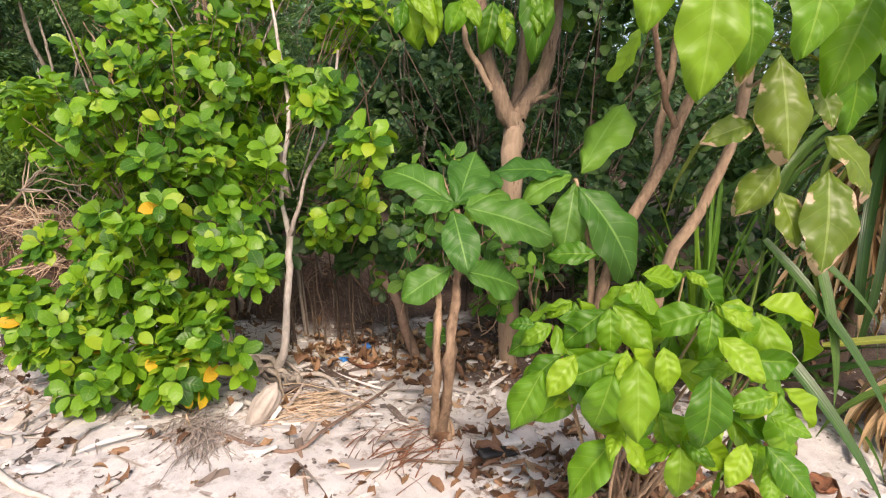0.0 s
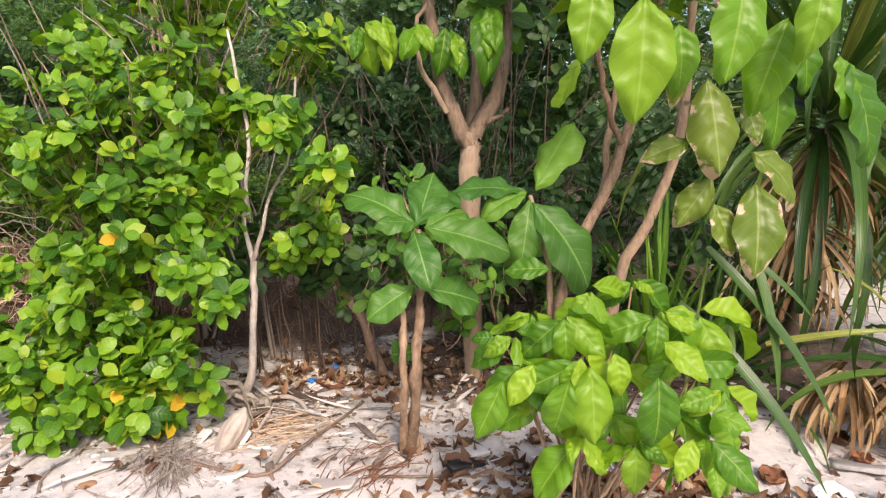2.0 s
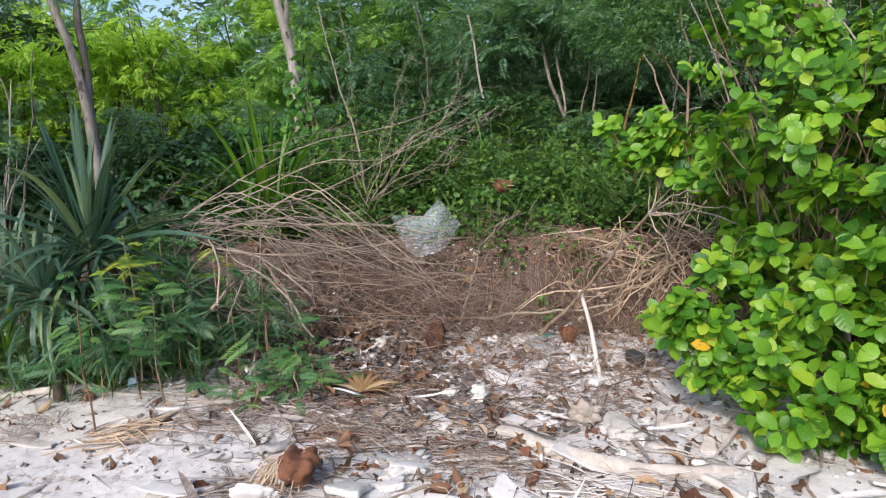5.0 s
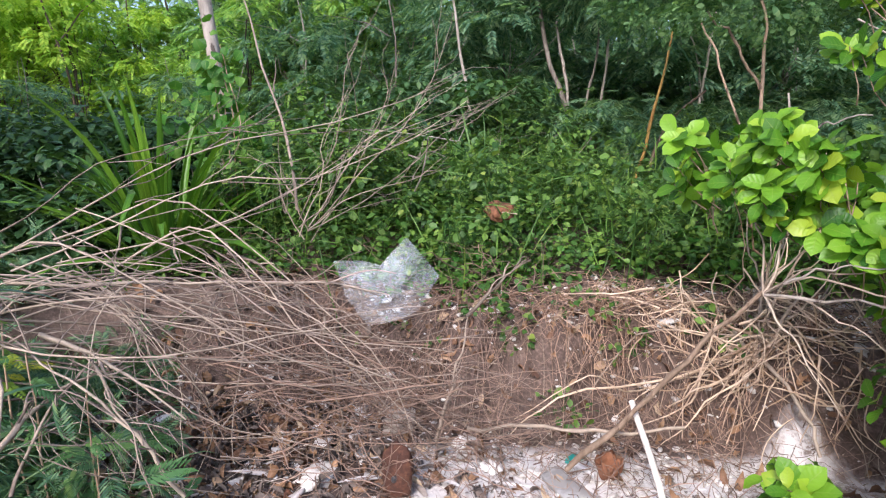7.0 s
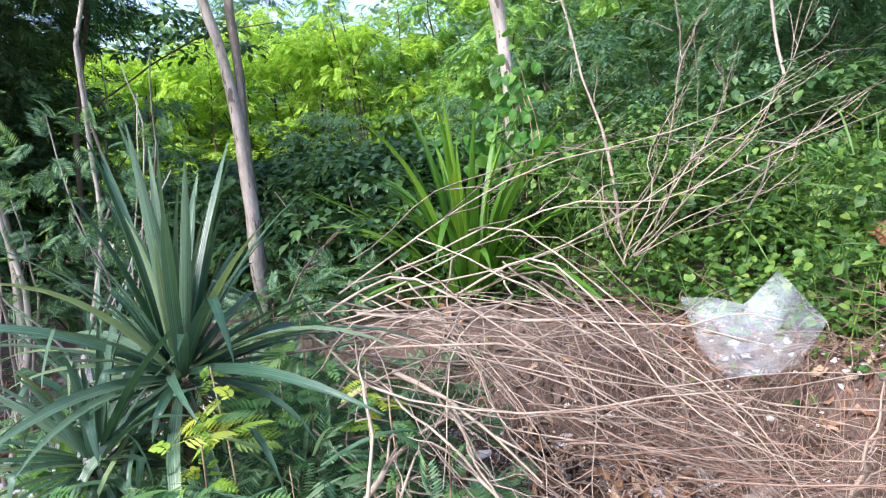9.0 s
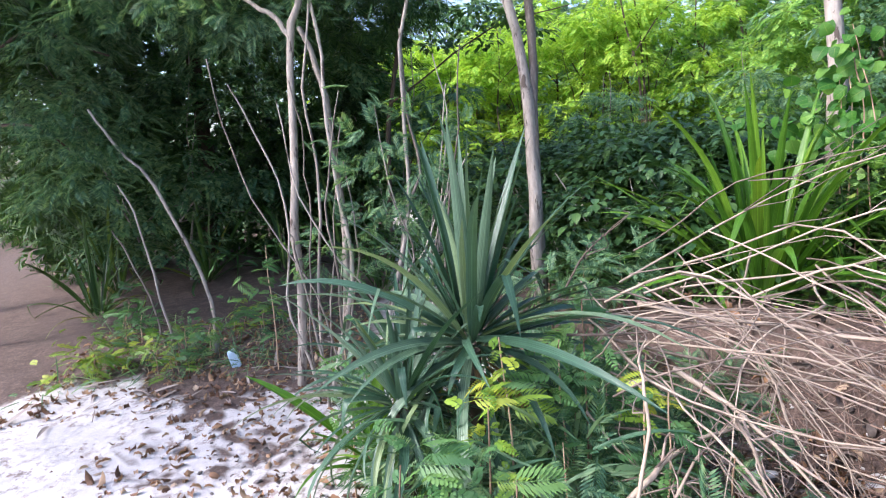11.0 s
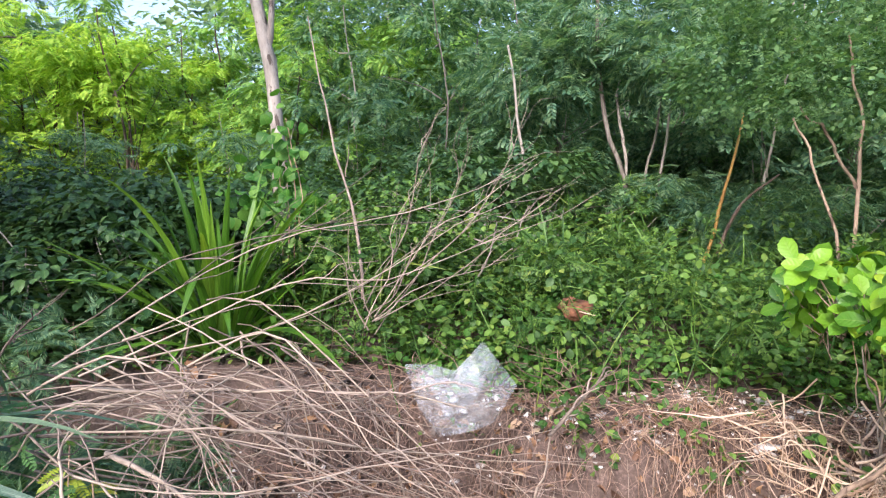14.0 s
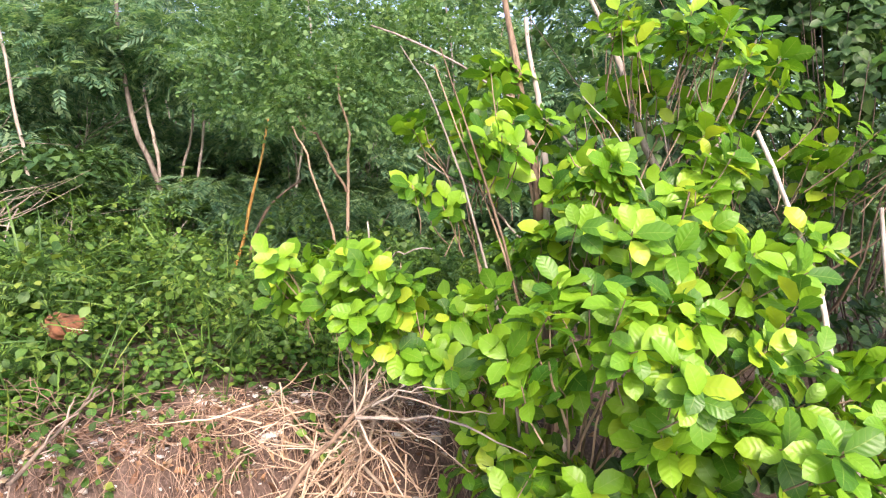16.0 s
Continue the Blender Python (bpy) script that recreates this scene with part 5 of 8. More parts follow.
noni_two = thing("noni_sapling", drop(0.75, 3.35), "young tree with long dark green leaves behind the sapling", "sapling")
top2 = np.array((0.57, 3.15, 1.27))
part("trunk", tube([drop(0.75, 3.35), (0.71, 3.16, 0.74), (0.62, 3.17, 1.09), top2], 0.02, 0.011, 10, 8, 0.006), BARK_YOUNG, noni_two)
for tip, up, k in (((0.79, 3.37, 1.7), (-0.5, -0.8, 0.2), 2), ((0.17, 3.08, 1.36), (0, -0.5, 0.9), 0), ((0.96, 2.91, 0.91), (0.2, -0.8, 0.6), 1), ((0.53, 2.98, 0.94), (0, -0.8, 0.5), 0), ((0.32, 2.97, 1.25), (0, -0.6, 0.8), 1)):
    aimed(top2 + rng.normal(0, 0.01, 3), tip, up, NONI_MESHES, noni_two, k=k, width=0.82)

low_shrub = thing("low_shrub", drop(0.75, 2.2), "low shrub with broad glossy bright green leaves over leaf litter", "shrub")
heads = [(0.57, 1.91, 0.97), (0.66, 1.97, 1.04), (0.87, 1.9, 0.99), (1.01, 1.94, 0.98), (0.95, 1.87, 0.83), (0.61, 1.79, 0.87), (0.41, 1.95, 0.88), (1.08, 1.85, 0.76), (0.77, 1.96, 0.77), (0.48, 2.06, 0.93), (0.84, 2.11, 1.04), (1.15, 2.03, 0.95), (0.73, 1.89, 0.64), (0.95, 1.88, 0.65), (0.53, 1.96, 0.68), (0.63, 1.83, 0.59), (0.81, 1.82, 0.58), (1.01, 1.77, 0.63), (0.44, 1.88, 0.81), (0.97, 2.07, 0.85), (1.11, 2.11, 0.8), (0.81, 2.08, 0.85)]
for h in heads:
    h = np.array(h)
    part("stem", tube([drop(0.75 + rng.normal(0, 0.08), 2.2 + rng.normal(0, 0.06), -0.02), (h + np.array(drop(0.75, 2.2))) / 2 + rng.normal(0, 0.03, 3), h], 0.008, 0.004, 7, 5, 0.006), BARK_YOUNG, low_shrub)
    for k in range(4):
        a = rng.uniform(-0.6, 0.6) + (k - 1.5) * 1.0 - 1.57
        tip = h + np.array([math.cos(a) * 0.17, math.sin(a) * 0.09, rng.uniform(-0.19, 0.03)]) * rng.uniform(0.75, 1.15)
        aimed(h + (0, 0, 0.01 * k), tip, np.array((0.1, -0.6, 0.8)) + rng.normal(0, 0.28, 3), GLOSSY_MESHES, low_shrub, k=k)
for b, tip in (((0.83, 1.73, 0.87), (0.84, 1.63, 0.64)), ((0.63, 1.74, 0.89), (0.65, 1.66, 0.66)), ((0.57, 1.73, 0.84), (0.52, 1.69, 0.62)), ((0.38, 1.79, 0.81), (0.29, 1.75, 0.61)), ((0.47, 1.79, 0.86), (0.39, 1.72, 0.75)),
               ((0.92, 1.64, 0.71), (0.87, 1.57, 0.61)), ((0.96, 1.64, 0.71), (1.09, 1.56, 0.6)), ((0.99, 1.7, 0.76), (1.08, 1.64, 0.75)), ((0.53, 1.94, 1.13), (0.37, 1.95, 1.13)), ((0.71, 1.79, 0.91), (0.74, 1.71, 0.79)),
               ((0.85, 1.79, 0.95), (0.97, 1.69, 0.88))) + (((0.35, 1.86, 0.91), (0.26, 1.86, 0.92)), ((0.98, 1.63, 0.65), (0.98, 1.56, 0.57))):
    aimed(b, tip, (0, -0.8, 0.6), GLOSSY_MESHES, low_shrub, k=rng.integers(0, 3))

forked = trunk_tree(drop(0.3, 3.8), [([drop(0.32, 3.8), (0.26, 3.67, 1.16), (0.25, 3.72, 1.43), (0.26, 3.75, 1.58)], 0.066, 0.058), ([(0.26, 3.74, 1.49), (0.14, 3.71, 1.68), (0.04, 3.76, 1.94), (-0.01, 3.83, 2.29), (-0.1, 3.94, 2.88)], 0.054, 0.034),
                                 ([(0.26, 3.75, 1.56), (0.37, 3.86, 1.77), (0.43, 3.92, 2.04), (0.44, 3.99, 2.37), (0.48, 4.11, 2.95)], 0.054, 0.03), ([(0.26, 3.81, 1.58), (0.28, 3.91, 1.83), (0.27, 3.98, 2.14), (0.23, 4.04, 2.48)], 0.046, 0.03)] + [([(0.1, 3.69, 1.71), (-0.06, 3.65, 1.98), (-0.11, 3.68, 2.14), (-0.04, 3.73, 2.33)], 0.018, 0.012), ([(0.34, 3.73, 1.66), (0.44, 3.7, 1.71), (0.47, 3.66, 1.76)], 0.016, 0.012)], BARK, "multi-stemmed tree with brown-grey bark forking low")
m, tips, ends = rosettes([(0.0, 3.75, 2.75, 0.6, 0.4, 0.35), (0.5, 3.6, 2.7, 0.5, 0.35, 0.35), (0.25, 4.2, 2.7, 0.8, 0.5, 0.5)], 34, 7)
m[:, :3, :3] *= 1.9
part("crown", joined(SHRUB_BLADES, m), NONI_LEAF, forked)
for b, tip in (((-0.3, 3.46, 2.18), (-0.31, 3.32, 2)), ((-0.23, 3.47, 2.18), (-0.17, 3.33, 1.96)), ((-0.38, 3.45, 2.15), (-0.34, 3.32, 2.01)), ((0.1, 3.61, 2.19), (0.13, 3.47, 1.99)), ((0.28, 3.54, 2.27), (0.31, 3.39, 2.05)), ((-0.08, 3.5, 2.22), (-0.04, 3.36, 2.03))):
    for j in range(3):
        aimed(np.array(b) + rng.normal(0, 0.03, 3), np.array(tip) + rng.normal(0, 0.06, 3), (rng.normal(0, 0.5), -0.9, 0.3), GLOSSY_MESHES, forked, k=j, width=0.9)

leaning = trunk_tree(drop(1.0, 3.15), [([drop(0.75, 3.15), (0.8, 3.14, 0.84), (0.98, 3.25, 1.28), (1.1, 3.28, 1.62), (1.17, 3.26, 2), (1.2, 3.26, 2.46)], 0.034, 0.024), ([(1.05, 3.26, 1.55), (0.95, 3.19, 1.75), (0.88, 3.13, 1.97), (0.9, 3.09, 2.26)], 0.018, 0.012),
                                  ([drop(1.0, 3.2), (1.07, 3.17, 0.87), (1.21, 3.2, 1.18), (1.3, 3.21, 1.44), (1.35, 3.23, 1.77), (1.35, 3.23, 2.26)], 0.034, 0.022), ([(0.97, 3.29, 1.24), (1, 3.34, 1.48), (1.02, 3.4, 1.74), (1.07, 3.5, 2.2)], 0.024, 0.016)] + [([(1.19, 3.23, 2.3), (1.17, 2.58, 2.14), (1.11, 2.23, 2)], 0.014, 0.006), ([(1.35, 3.23, 1.77), (1.33, 2.82, 1.74), (1.29, 2.48, 1.63)], 0.012, 0.005)], BARK_YOUNG, "leaning tan-stemmed tree with large hanging glossy leaves")
for b, tip, up in (((0.72, 1.8, 1.97), (0.72, 1.72, 1.62), (0, -0.9, 0.3)), ((0.58, 1.8, 2.02), (0.56, 1.74, 1.78), (0, -0.9, 0.3)), ((1, 1.83, 2.03), (0.97, 1.73, 1.74), (0.1, -0.9, 0.3)), ((1.24, 1.88, 2.04), (1.22, 1.78, 1.82), (0, -0.9, 0.3)),
                   ((1.23, 2.01, 1.95), (1.11, 1.92, 1.68), (-0.3, -0.8, 0.3)), ((1.48, 2.13, 1.84), (1.65, 2.07, 1.52), (0.3, -0.8, 0.4)), ((1.46, 2.14, 1.86), (1.51, 2.05, 1.67), (0.3, -0.8, 0.4))) + (((0.58, 1.96, 1.81), (0.54, 1.94, 1.65), (0.8, -0.5, 0.3)),
                   ((0.91, 2.08, 1.94), (0.93, 1.98, 1.73), (0, -0.9, 0.3)), ((1.34, 2.16, 1.95), (1.4, 2.12, 1.74), (0.2, -0.9, 0.3)), ((1.32, 2.24, 1.81), (1.35, 2.19, 1.55), (0.2, -0.9, 0.3))):
    aimed(b, tip, up, GLOSSY_MESHES, leaning, k=rng.integers(0, 3))
for b, tip, up in (((1.02, 2.09, 1.78), (1.07, 1.98, 1.47), (0, -0.9, 0.4)), ((1, 2.1, 1.56), (0.83, 2.05, 1.51), (0, -0.8, 0.5)), ((1.18, 2.09, 1.53), (1.4, 2.01, 1.41), (0, -0.7, 0.7)), ((1.21, 2.07, 1.44), (1.2, 1.91, 1.15), (0, -0.9, 0.4)),
                   ((1.07, 2.06, 1.36), (1.14, 1.98, 1.2), (0, -0.9, 0.4)), ((1.1, 2.13, 1.45), (0.98, 2.1, 1.27), (0, -0.9, 0.4)), ((1.18, 2.17, 1.7), (1.23, 2.09, 1.57), (0, -0.9, 0.4)), ((0.93, 2.15, 1.82), (0.94, 2.08, 1.69), (0, -0.9, 0.3))):
    aimed(b, tip, up, SCORCHED_MESHES, leaning, "scorched_leaf", "leaf with dry brown scorched patches", k=rng.integers(0, 3))
m, tips, ends = rosettes([(1.3, 2.6, 2.45, 0.6, 0.5, 0.3), (1.0, 3.3, 2.6, 0.6, 0.5, 0.4)], 30, 7)
m[:, :3, :3] *= 1.9
part("crown", joined(SHRUB_BLADES, m), GLOSSY_LEAF, leaning)

# dim broad-leaved growth behind the saplings, shade put into its dark leaves
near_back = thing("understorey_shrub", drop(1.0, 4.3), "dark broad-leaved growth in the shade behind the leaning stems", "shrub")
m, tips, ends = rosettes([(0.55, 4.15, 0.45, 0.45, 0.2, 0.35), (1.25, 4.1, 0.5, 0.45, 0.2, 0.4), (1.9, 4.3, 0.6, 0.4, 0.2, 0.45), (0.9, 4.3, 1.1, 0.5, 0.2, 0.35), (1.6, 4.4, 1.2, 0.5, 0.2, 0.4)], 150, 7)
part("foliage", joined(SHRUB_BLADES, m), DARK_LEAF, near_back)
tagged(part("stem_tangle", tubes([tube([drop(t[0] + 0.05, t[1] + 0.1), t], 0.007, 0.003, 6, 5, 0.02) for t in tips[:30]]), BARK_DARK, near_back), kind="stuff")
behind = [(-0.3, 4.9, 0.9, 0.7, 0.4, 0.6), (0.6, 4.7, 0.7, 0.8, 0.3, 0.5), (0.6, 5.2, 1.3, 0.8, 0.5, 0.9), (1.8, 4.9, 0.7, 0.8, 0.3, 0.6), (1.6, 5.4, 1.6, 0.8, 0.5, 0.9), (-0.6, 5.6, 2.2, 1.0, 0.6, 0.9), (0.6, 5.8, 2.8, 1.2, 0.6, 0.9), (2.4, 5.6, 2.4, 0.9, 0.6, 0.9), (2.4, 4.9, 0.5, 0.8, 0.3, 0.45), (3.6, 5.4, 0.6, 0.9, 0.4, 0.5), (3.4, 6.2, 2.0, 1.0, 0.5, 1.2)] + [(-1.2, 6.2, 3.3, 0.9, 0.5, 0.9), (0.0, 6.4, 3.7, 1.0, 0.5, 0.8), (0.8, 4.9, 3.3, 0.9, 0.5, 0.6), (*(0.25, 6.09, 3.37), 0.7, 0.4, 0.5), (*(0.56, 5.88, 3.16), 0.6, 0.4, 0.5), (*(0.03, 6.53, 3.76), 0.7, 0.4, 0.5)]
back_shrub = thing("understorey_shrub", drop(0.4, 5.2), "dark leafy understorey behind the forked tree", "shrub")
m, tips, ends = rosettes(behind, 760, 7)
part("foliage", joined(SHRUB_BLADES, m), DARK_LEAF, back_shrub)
tagged(part("stem_tangle", tubes([tube([drop(0.4 + rng.normal(0, 0.3), 5.2 + rng.normal(0, 0.15)), t], 0.01, 0.003, 6, 5, 0.02) for t in tips[:60]]), BARK_DARK, back_shrub), kind="stuff")
small = thing("seedling_patch", drop(-0.25, 3.75), "low leafy seedlings in the shade of the noni", "seedling")
m, tips, ends = rosettes([(-0.35, 3.6, 0.75, 0.3, 0.2, 0.3), (-0.2, 3.3, 1.25, 0.22, 0.15, 0.12), (0.25, 3.2, 0.75, 0.25, 0.2, 0.25), (0.1, 3.7, 0.9, 0.6, 0.25, 0.3), (0.3, 3.9, 0.8, 0.7, 0.25, 0.25), (-0.4, 4.0, 0.85, 0.4, 0.2, 0.25), (0.95, 3.7, 0.7, 0.3, 0.2, 0.4), (0.35, 3.5, 0.5, 0.2, 0.12, 0.15), (0.2, 3.45, 0.7, 0.25, 0.1, 0.2), (0.5, 3.4, 0.9, 0.2, 0.1, 0.2)], 74, 6)
pieces("leaf", arrays_to_meshes("leaf", SHRUB_BLADES, NONI_LEAF), m, small)
for t in tips:
    part("stem", tube([t - (rng.normal(0, 0.06), rng.normal(0, 0.05) - 0.05, 0.22), t - (0, 0, 0.1), t], 0.005, 0.003, 6, 5, 0.01), BARK_YOUNG, small)

dark_tree = thing("tree", drop((1.04, 7.13, 3.49)[0], (1.04, 7.13, 3.49)[1]), "dark broad-leaved tree shading the far side of the shrub", "tree")
dt = np.array((1.04, 7.13, 3.49))
part("trunk", tube([dark_tree.location, dt * (1, 1, 0.6) + (0.1, 0, 0), dt + (0, 0, 0.5)], 0.05, 0.02, 10, 8, 0.03), BARK_DARK, dark_tree)
part("crown", crown_of((0, 0, 0), [(*(0.6, 7.15, 3.78), 0.8, 0.5, 0.7), (*(1.13, 6.92, 3.34), 0.7, 0.5, 0.7), (*(1.51, 6.99, 3.87), 0.8, 0.5, 0.8), (*(0.98, 7.25, 4.6), 0.9, 0.6, 0.7), (*(1.42, 7.03, 2.45), 0.6, 0.4, 0.6)], 2600, [blade(0.17, 0.09, 4, 3, 0.5, 0.3, k) for k in (0.3, 0.8)]), DARK_LEAF, dark_tree)

# ---- strap-leaved plants ----
rng = np.random.default_rng(26)
def strap_plant(name, at, label, leaves, length, width, mat, tilt=(0.1, 1.3), droop=(0.4, 1.5), core=0.05, heading=None, kinks=0.15, rise=0.25):
    """A rosette of long arching leaves; inner ones upright, outer ones flat and drooping."""
    root = thing(name, at, label, "plant")
    meshes = [mesh_of("leaf", *strap(length * s, width * w, droop[0] + (droop[1] - droop[0]) * (k / 8), 9, 0.45, tw, kk), mat)
              for k, (s, w, tw, kk) in enumerate([(1, 1, 0.2, 0), (0.9, 1, -0.3, 0), (1.05, 0.9, 0.3, 0), (0.8, 1.1, 0, 0.62 if kinks else 0), (1.1, 0.9, -0.2, 0), (0.95, 1, 0.5, 0), (1.0, 1.05, -0.4, 0), (0.85, 1, 0.2, 0.7 if kinks else 0), (1, 0.9, 0, 0)])]
    at = np.array(at, float)
    m, pick = [], []
    for k in range(leaves):
        s = k / leaves
        a = k * 2.39996 + rng.normal(0, 0.3) if heading is None else rng.uniform(*heading)
        e = tilt[0] + (tilt[1] - tilt[0]) * s + rng.normal(0, 0.25)
        way = np.array([math.cos(a) * math.sin(e), math.sin(a) * math.sin(e), math.cos(e)])
        o = at + (math.cos(a) * core, math.sin(a) * core, rise * (1 - s))
        up = np.array([-math.cos(a) * math.cos(e), -math.sin(a) * math.cos(e), math.sin(e)])
        m.append(poses(o[None], way[None], up[None] + rng.normal(0, 0.25, (1, 3)), [rng.uniform(0.6, 1.12)])[0])
        pick.append(min(8, int(s * 9 + rng.uniform(-0.8, 0.8)) % 9))
    pieces("leaf", meshes, np.array(m), root, pick=pick)
    return root


crown_l = np.array((-5.46, 1.07, 0.92))
pandan = strap_plant("pandan", tuple(crown_l - (0, 0, 0.12)), "pandan with long blue-green sword leaves on sand", 112, 0.84, 0.044, STRAP_BLUE, (0.1, 2.05), (0.15, 1.6), rise=0.15)
part("trunk", tube([drop(crown_l[0], crown_l[1]), tuple(crown_l - (0, 0, 0.1))], 0.04, 0.035, 6, 9, 0.005), BARK_DARK, pandan)
crown_m = np.array((-5.35, 0.74, 0.7))
pandan_two = strap_plant("pandan", tuple(crown_m - (0, 0, 0.1)), "smaller drooping pandan beside the large one", 72, 0.6, 0.04, STRAP_BLUE, (0.3, 2.4), (0.35, 1.8), rise=0.12)
part("trunk", tube([drop(crown_m[0], crown_m[1]), tuple(crown_m - (0, 0, 0.08))], 0.035, 0.03, 6, 9, 0.005), BARK_DARK, pandan_two)
strap_plant("strap_plant", drop(-6.4, 3.0, 0.02), "bright green clump of upright strap leaves on the bank", 96, 1.2, 0.055, STRAP_GREEN, (0.05, 0.78), (0.3, 1.6), core=0.12, rise=0.05)
strap_plant("strap_plant", drop(1.4, 3.5), "yellow-green clump of upright strap leaves by the leaning stems", 30, 0.95, 0.04, STRAP_GREEN, (0.05, 0.7), (0.2, 0.9), core=0.06, rise=0.5)
crown_r = np.array((2.4, 3.82, 1.83))
screw = strap_plant("screw_pine", tuple(crown_r - (0, 0, 0.2)), "tall screw pine with long arching green leaves and dead skirt", 170, 1.7, 0.055, STRAP_RIGHT, (0.3, 2.1), (0.9, 2.2), core=0.07, rise=0.25)
part("trunk", tube([drop(crown_r[0], crown_r[1] + 0.1), tuple(crown_r - (0, 0, 0.15))], 0.045, 0.05, 8, 9, 0.01), BARK_DARK, screw)
crown_q = np.array((3.61, 4.23, 1.59))
screw_three = strap_plant("screw_pine", tuple(crown_q - (0, 0, 0.2)), "tall screw pine with long arching green leaves", 120, 1.6, 0.055, STRAP_RIGHT, (0.3, 2.2), (0.7, 1.9), core=0.07, rise=0.25)
part("trunk", tube([drop(crown_q[0], crown_q[1] + 0.1), tuple(crown_q - (0, 0, 0.15))], 0.045, 0.05, 8, 9, 0.01), BARK_DARK, screw_three)
crown_s = np.array((2.61, 2.96, 0.53))
screw_two = strap_plant("screw_pine", tuple(crown_s - (0, 0, 0.1)), "low screw pine with drooping green leaves and straw-coloured skirt", 26, 0.8, 0.06, STRAP_RIGHT, (0.3, 1.6), (0.6, 1.6), core=0.06, rise=0.12)


def skirt(parent, at, count, length):
    ms = [mesh_of("dead_leaf", *strap(length * s, 0.035, d, 8, 0.6, t), STRAP_DEAD) for s, d, t in ((1, 1.2, 0.8), (0.8, 0.8, -0.9), (0.9, 1.0, 1.6))]
    m = []
    for k in range(count):
        a = rng.uniform(0, 6.28)
        e = rng.uniform(1.9, 2.85)
        way = np.array([[math.cos(a) * math.sin(e), math.sin(a) * math.sin(e), math.cos(e)]])
        m.append(poses((np.array(at) + (math.cos(a) * 0.06, math.sin(a) * 0.06, rng.uniform(-0.1, 0.05)))[None], way, np.array([[math.cos(a), math.sin(a), 1.0]]), [rng.uniform(0.7, 1.1)])[0])
    pieces("dead_leaf", ms, np.array(m), parent, "dead straw-coloured leaf")


skirt(screw_two, crown_s - (0, 0, 0.1), 120, 0.5)
skirt(screw, crown_r - (0, 0, 0.3), 50, 0.9)
skirt(screw, crown_r - (0, -0.05, 0.75), 50, 0.8)
skirt(screw, crown_r - (0, -0.05, 1.15), 30, 0.5)
skirt(pandan, crown_l - (0, 0, 0.15), 10, 0.4)
skirt(screw_three, crown_q - (0, 0, 0.3), 40, 0.9)
skirt(screw_two, np.array((2.26, 3.05, 0.39)), 70, 0.42)

strap_plant("strap_plant", drop(1.9, 3.75), "dark green clump of strap leaves behind the leaning stems", 34, 0.9, 0.045, STRAP_RIGHT, (0.1, 1.1), (0.3, 1.3), core=0.06, rise=0.2)
strap_plant("strap_plant", drop(2.3, 4.3), "dark green clump of strap leaves behind the leaning stems", 34, 1.0, 0.045, STRAP_RIGHT, (0.1, 1.1), (0.3, 1.3), core=0.06, rise=0.3)
strap_plant("pandan", drop(-5.75, 1.35, 0.25), "young pandan beside the large one", 30, 0.55, 0.04, STRAP_BLUE, (0.2, 1.7), (0.3, 1.4), rise=0.1)
strap_plant("pandan", drop(-6.3, 0.75, 0.4), "young pandan beside the large one", 34, 0.8, 0.045, STRAP_BLUE, (0.2, 1.7), (0.3, 1.4), rise=0.1)
for x, y, n, ln in ((-5.2, 1.0, 26, 0.42), (-6.2, 0.5, 24, 0.42), (-4.95, 1.25, 20, 0.36), (-5.9, 0.6, 24, 0.42), (-4.8, 1.35, 16, 0.3)):
    strap_plant("grass_clump", drop(x, y), "low clump of narrow green blades round the pandan", n, ln, 0.016, STRAP_RIGHT, (0.1, 1.3), (0.4, 1.6), core=0.04, kinks=0, rise=0.03)

for x, y, n, ln in ((-11.6, -0.9, 22, 1.3), (-11.8, -2.1, 26, 1.5), (-10.2, -2.9, 26, 1.2), (-11.9, -0.1, 22, 1.4), (-11.4, -3.2, 26, 1.5), (-9.9, 0.5, 18, 1.0)):
    strap_plant("strap_plant", drop(x, y), "dark clump of long strap leaves in the shaded hollow", n, ln, 0.05, STRAP_RIGHT, (0.1, 1.3), (0.4, 1.6), core=0.08, rise=0.1)
for x, y, ln, lean in ((-5.9, 0.62, 0.62, 0.1), (-5.95, 0.5, 0.6, 0.3), (-5.75, 0.62, 0.5, 0.4)):
    strap_plant("pandan", drop(x, y, 0.1), "young pandan with a few broad light green leaves", 7, ln, 0.06, STRAP_GREEN, (lean, lean + 0.7), (0.2, 1.1), rise=0.1, kinks=0)
# low greenery that hides the pandans' feet
weeds = thing("weeds", drop(-5.3, 1.1), "dense low feathery weeds round the pandans' feet", "weeds")
blobs = []
for k in range(26):
    x, y = -5.5 + rng.normal(0, 0.45), 1.3 + rng.normal(0, 0.22)
    blobs.append((x, y, float(land(x, y)) + rng.uniform(0.05, 0.5), 0.22, 0.2, 0.16))
part("foliage", crown_of((0, 0, 0), blobs, 1150, FRONDS_FINE[:2] + [pinnate(0.12, 12, 0.2, 0.05), strap(0.26, 0.014, 1.0, 5), strap(0.34, 0.016, 1.3, 5)], size=(0.6, 1.2)), FEATHER, weeds)
tagged(part("stem_tangle", tubes([tube([drop(b[0], b[1]), (b[0], b[1], b[2] + 0.1)], 0.004, 0.002, 5, 4, 0.01) for b in blobs]), BARK_YOUNG, weeds), kind="stuff")

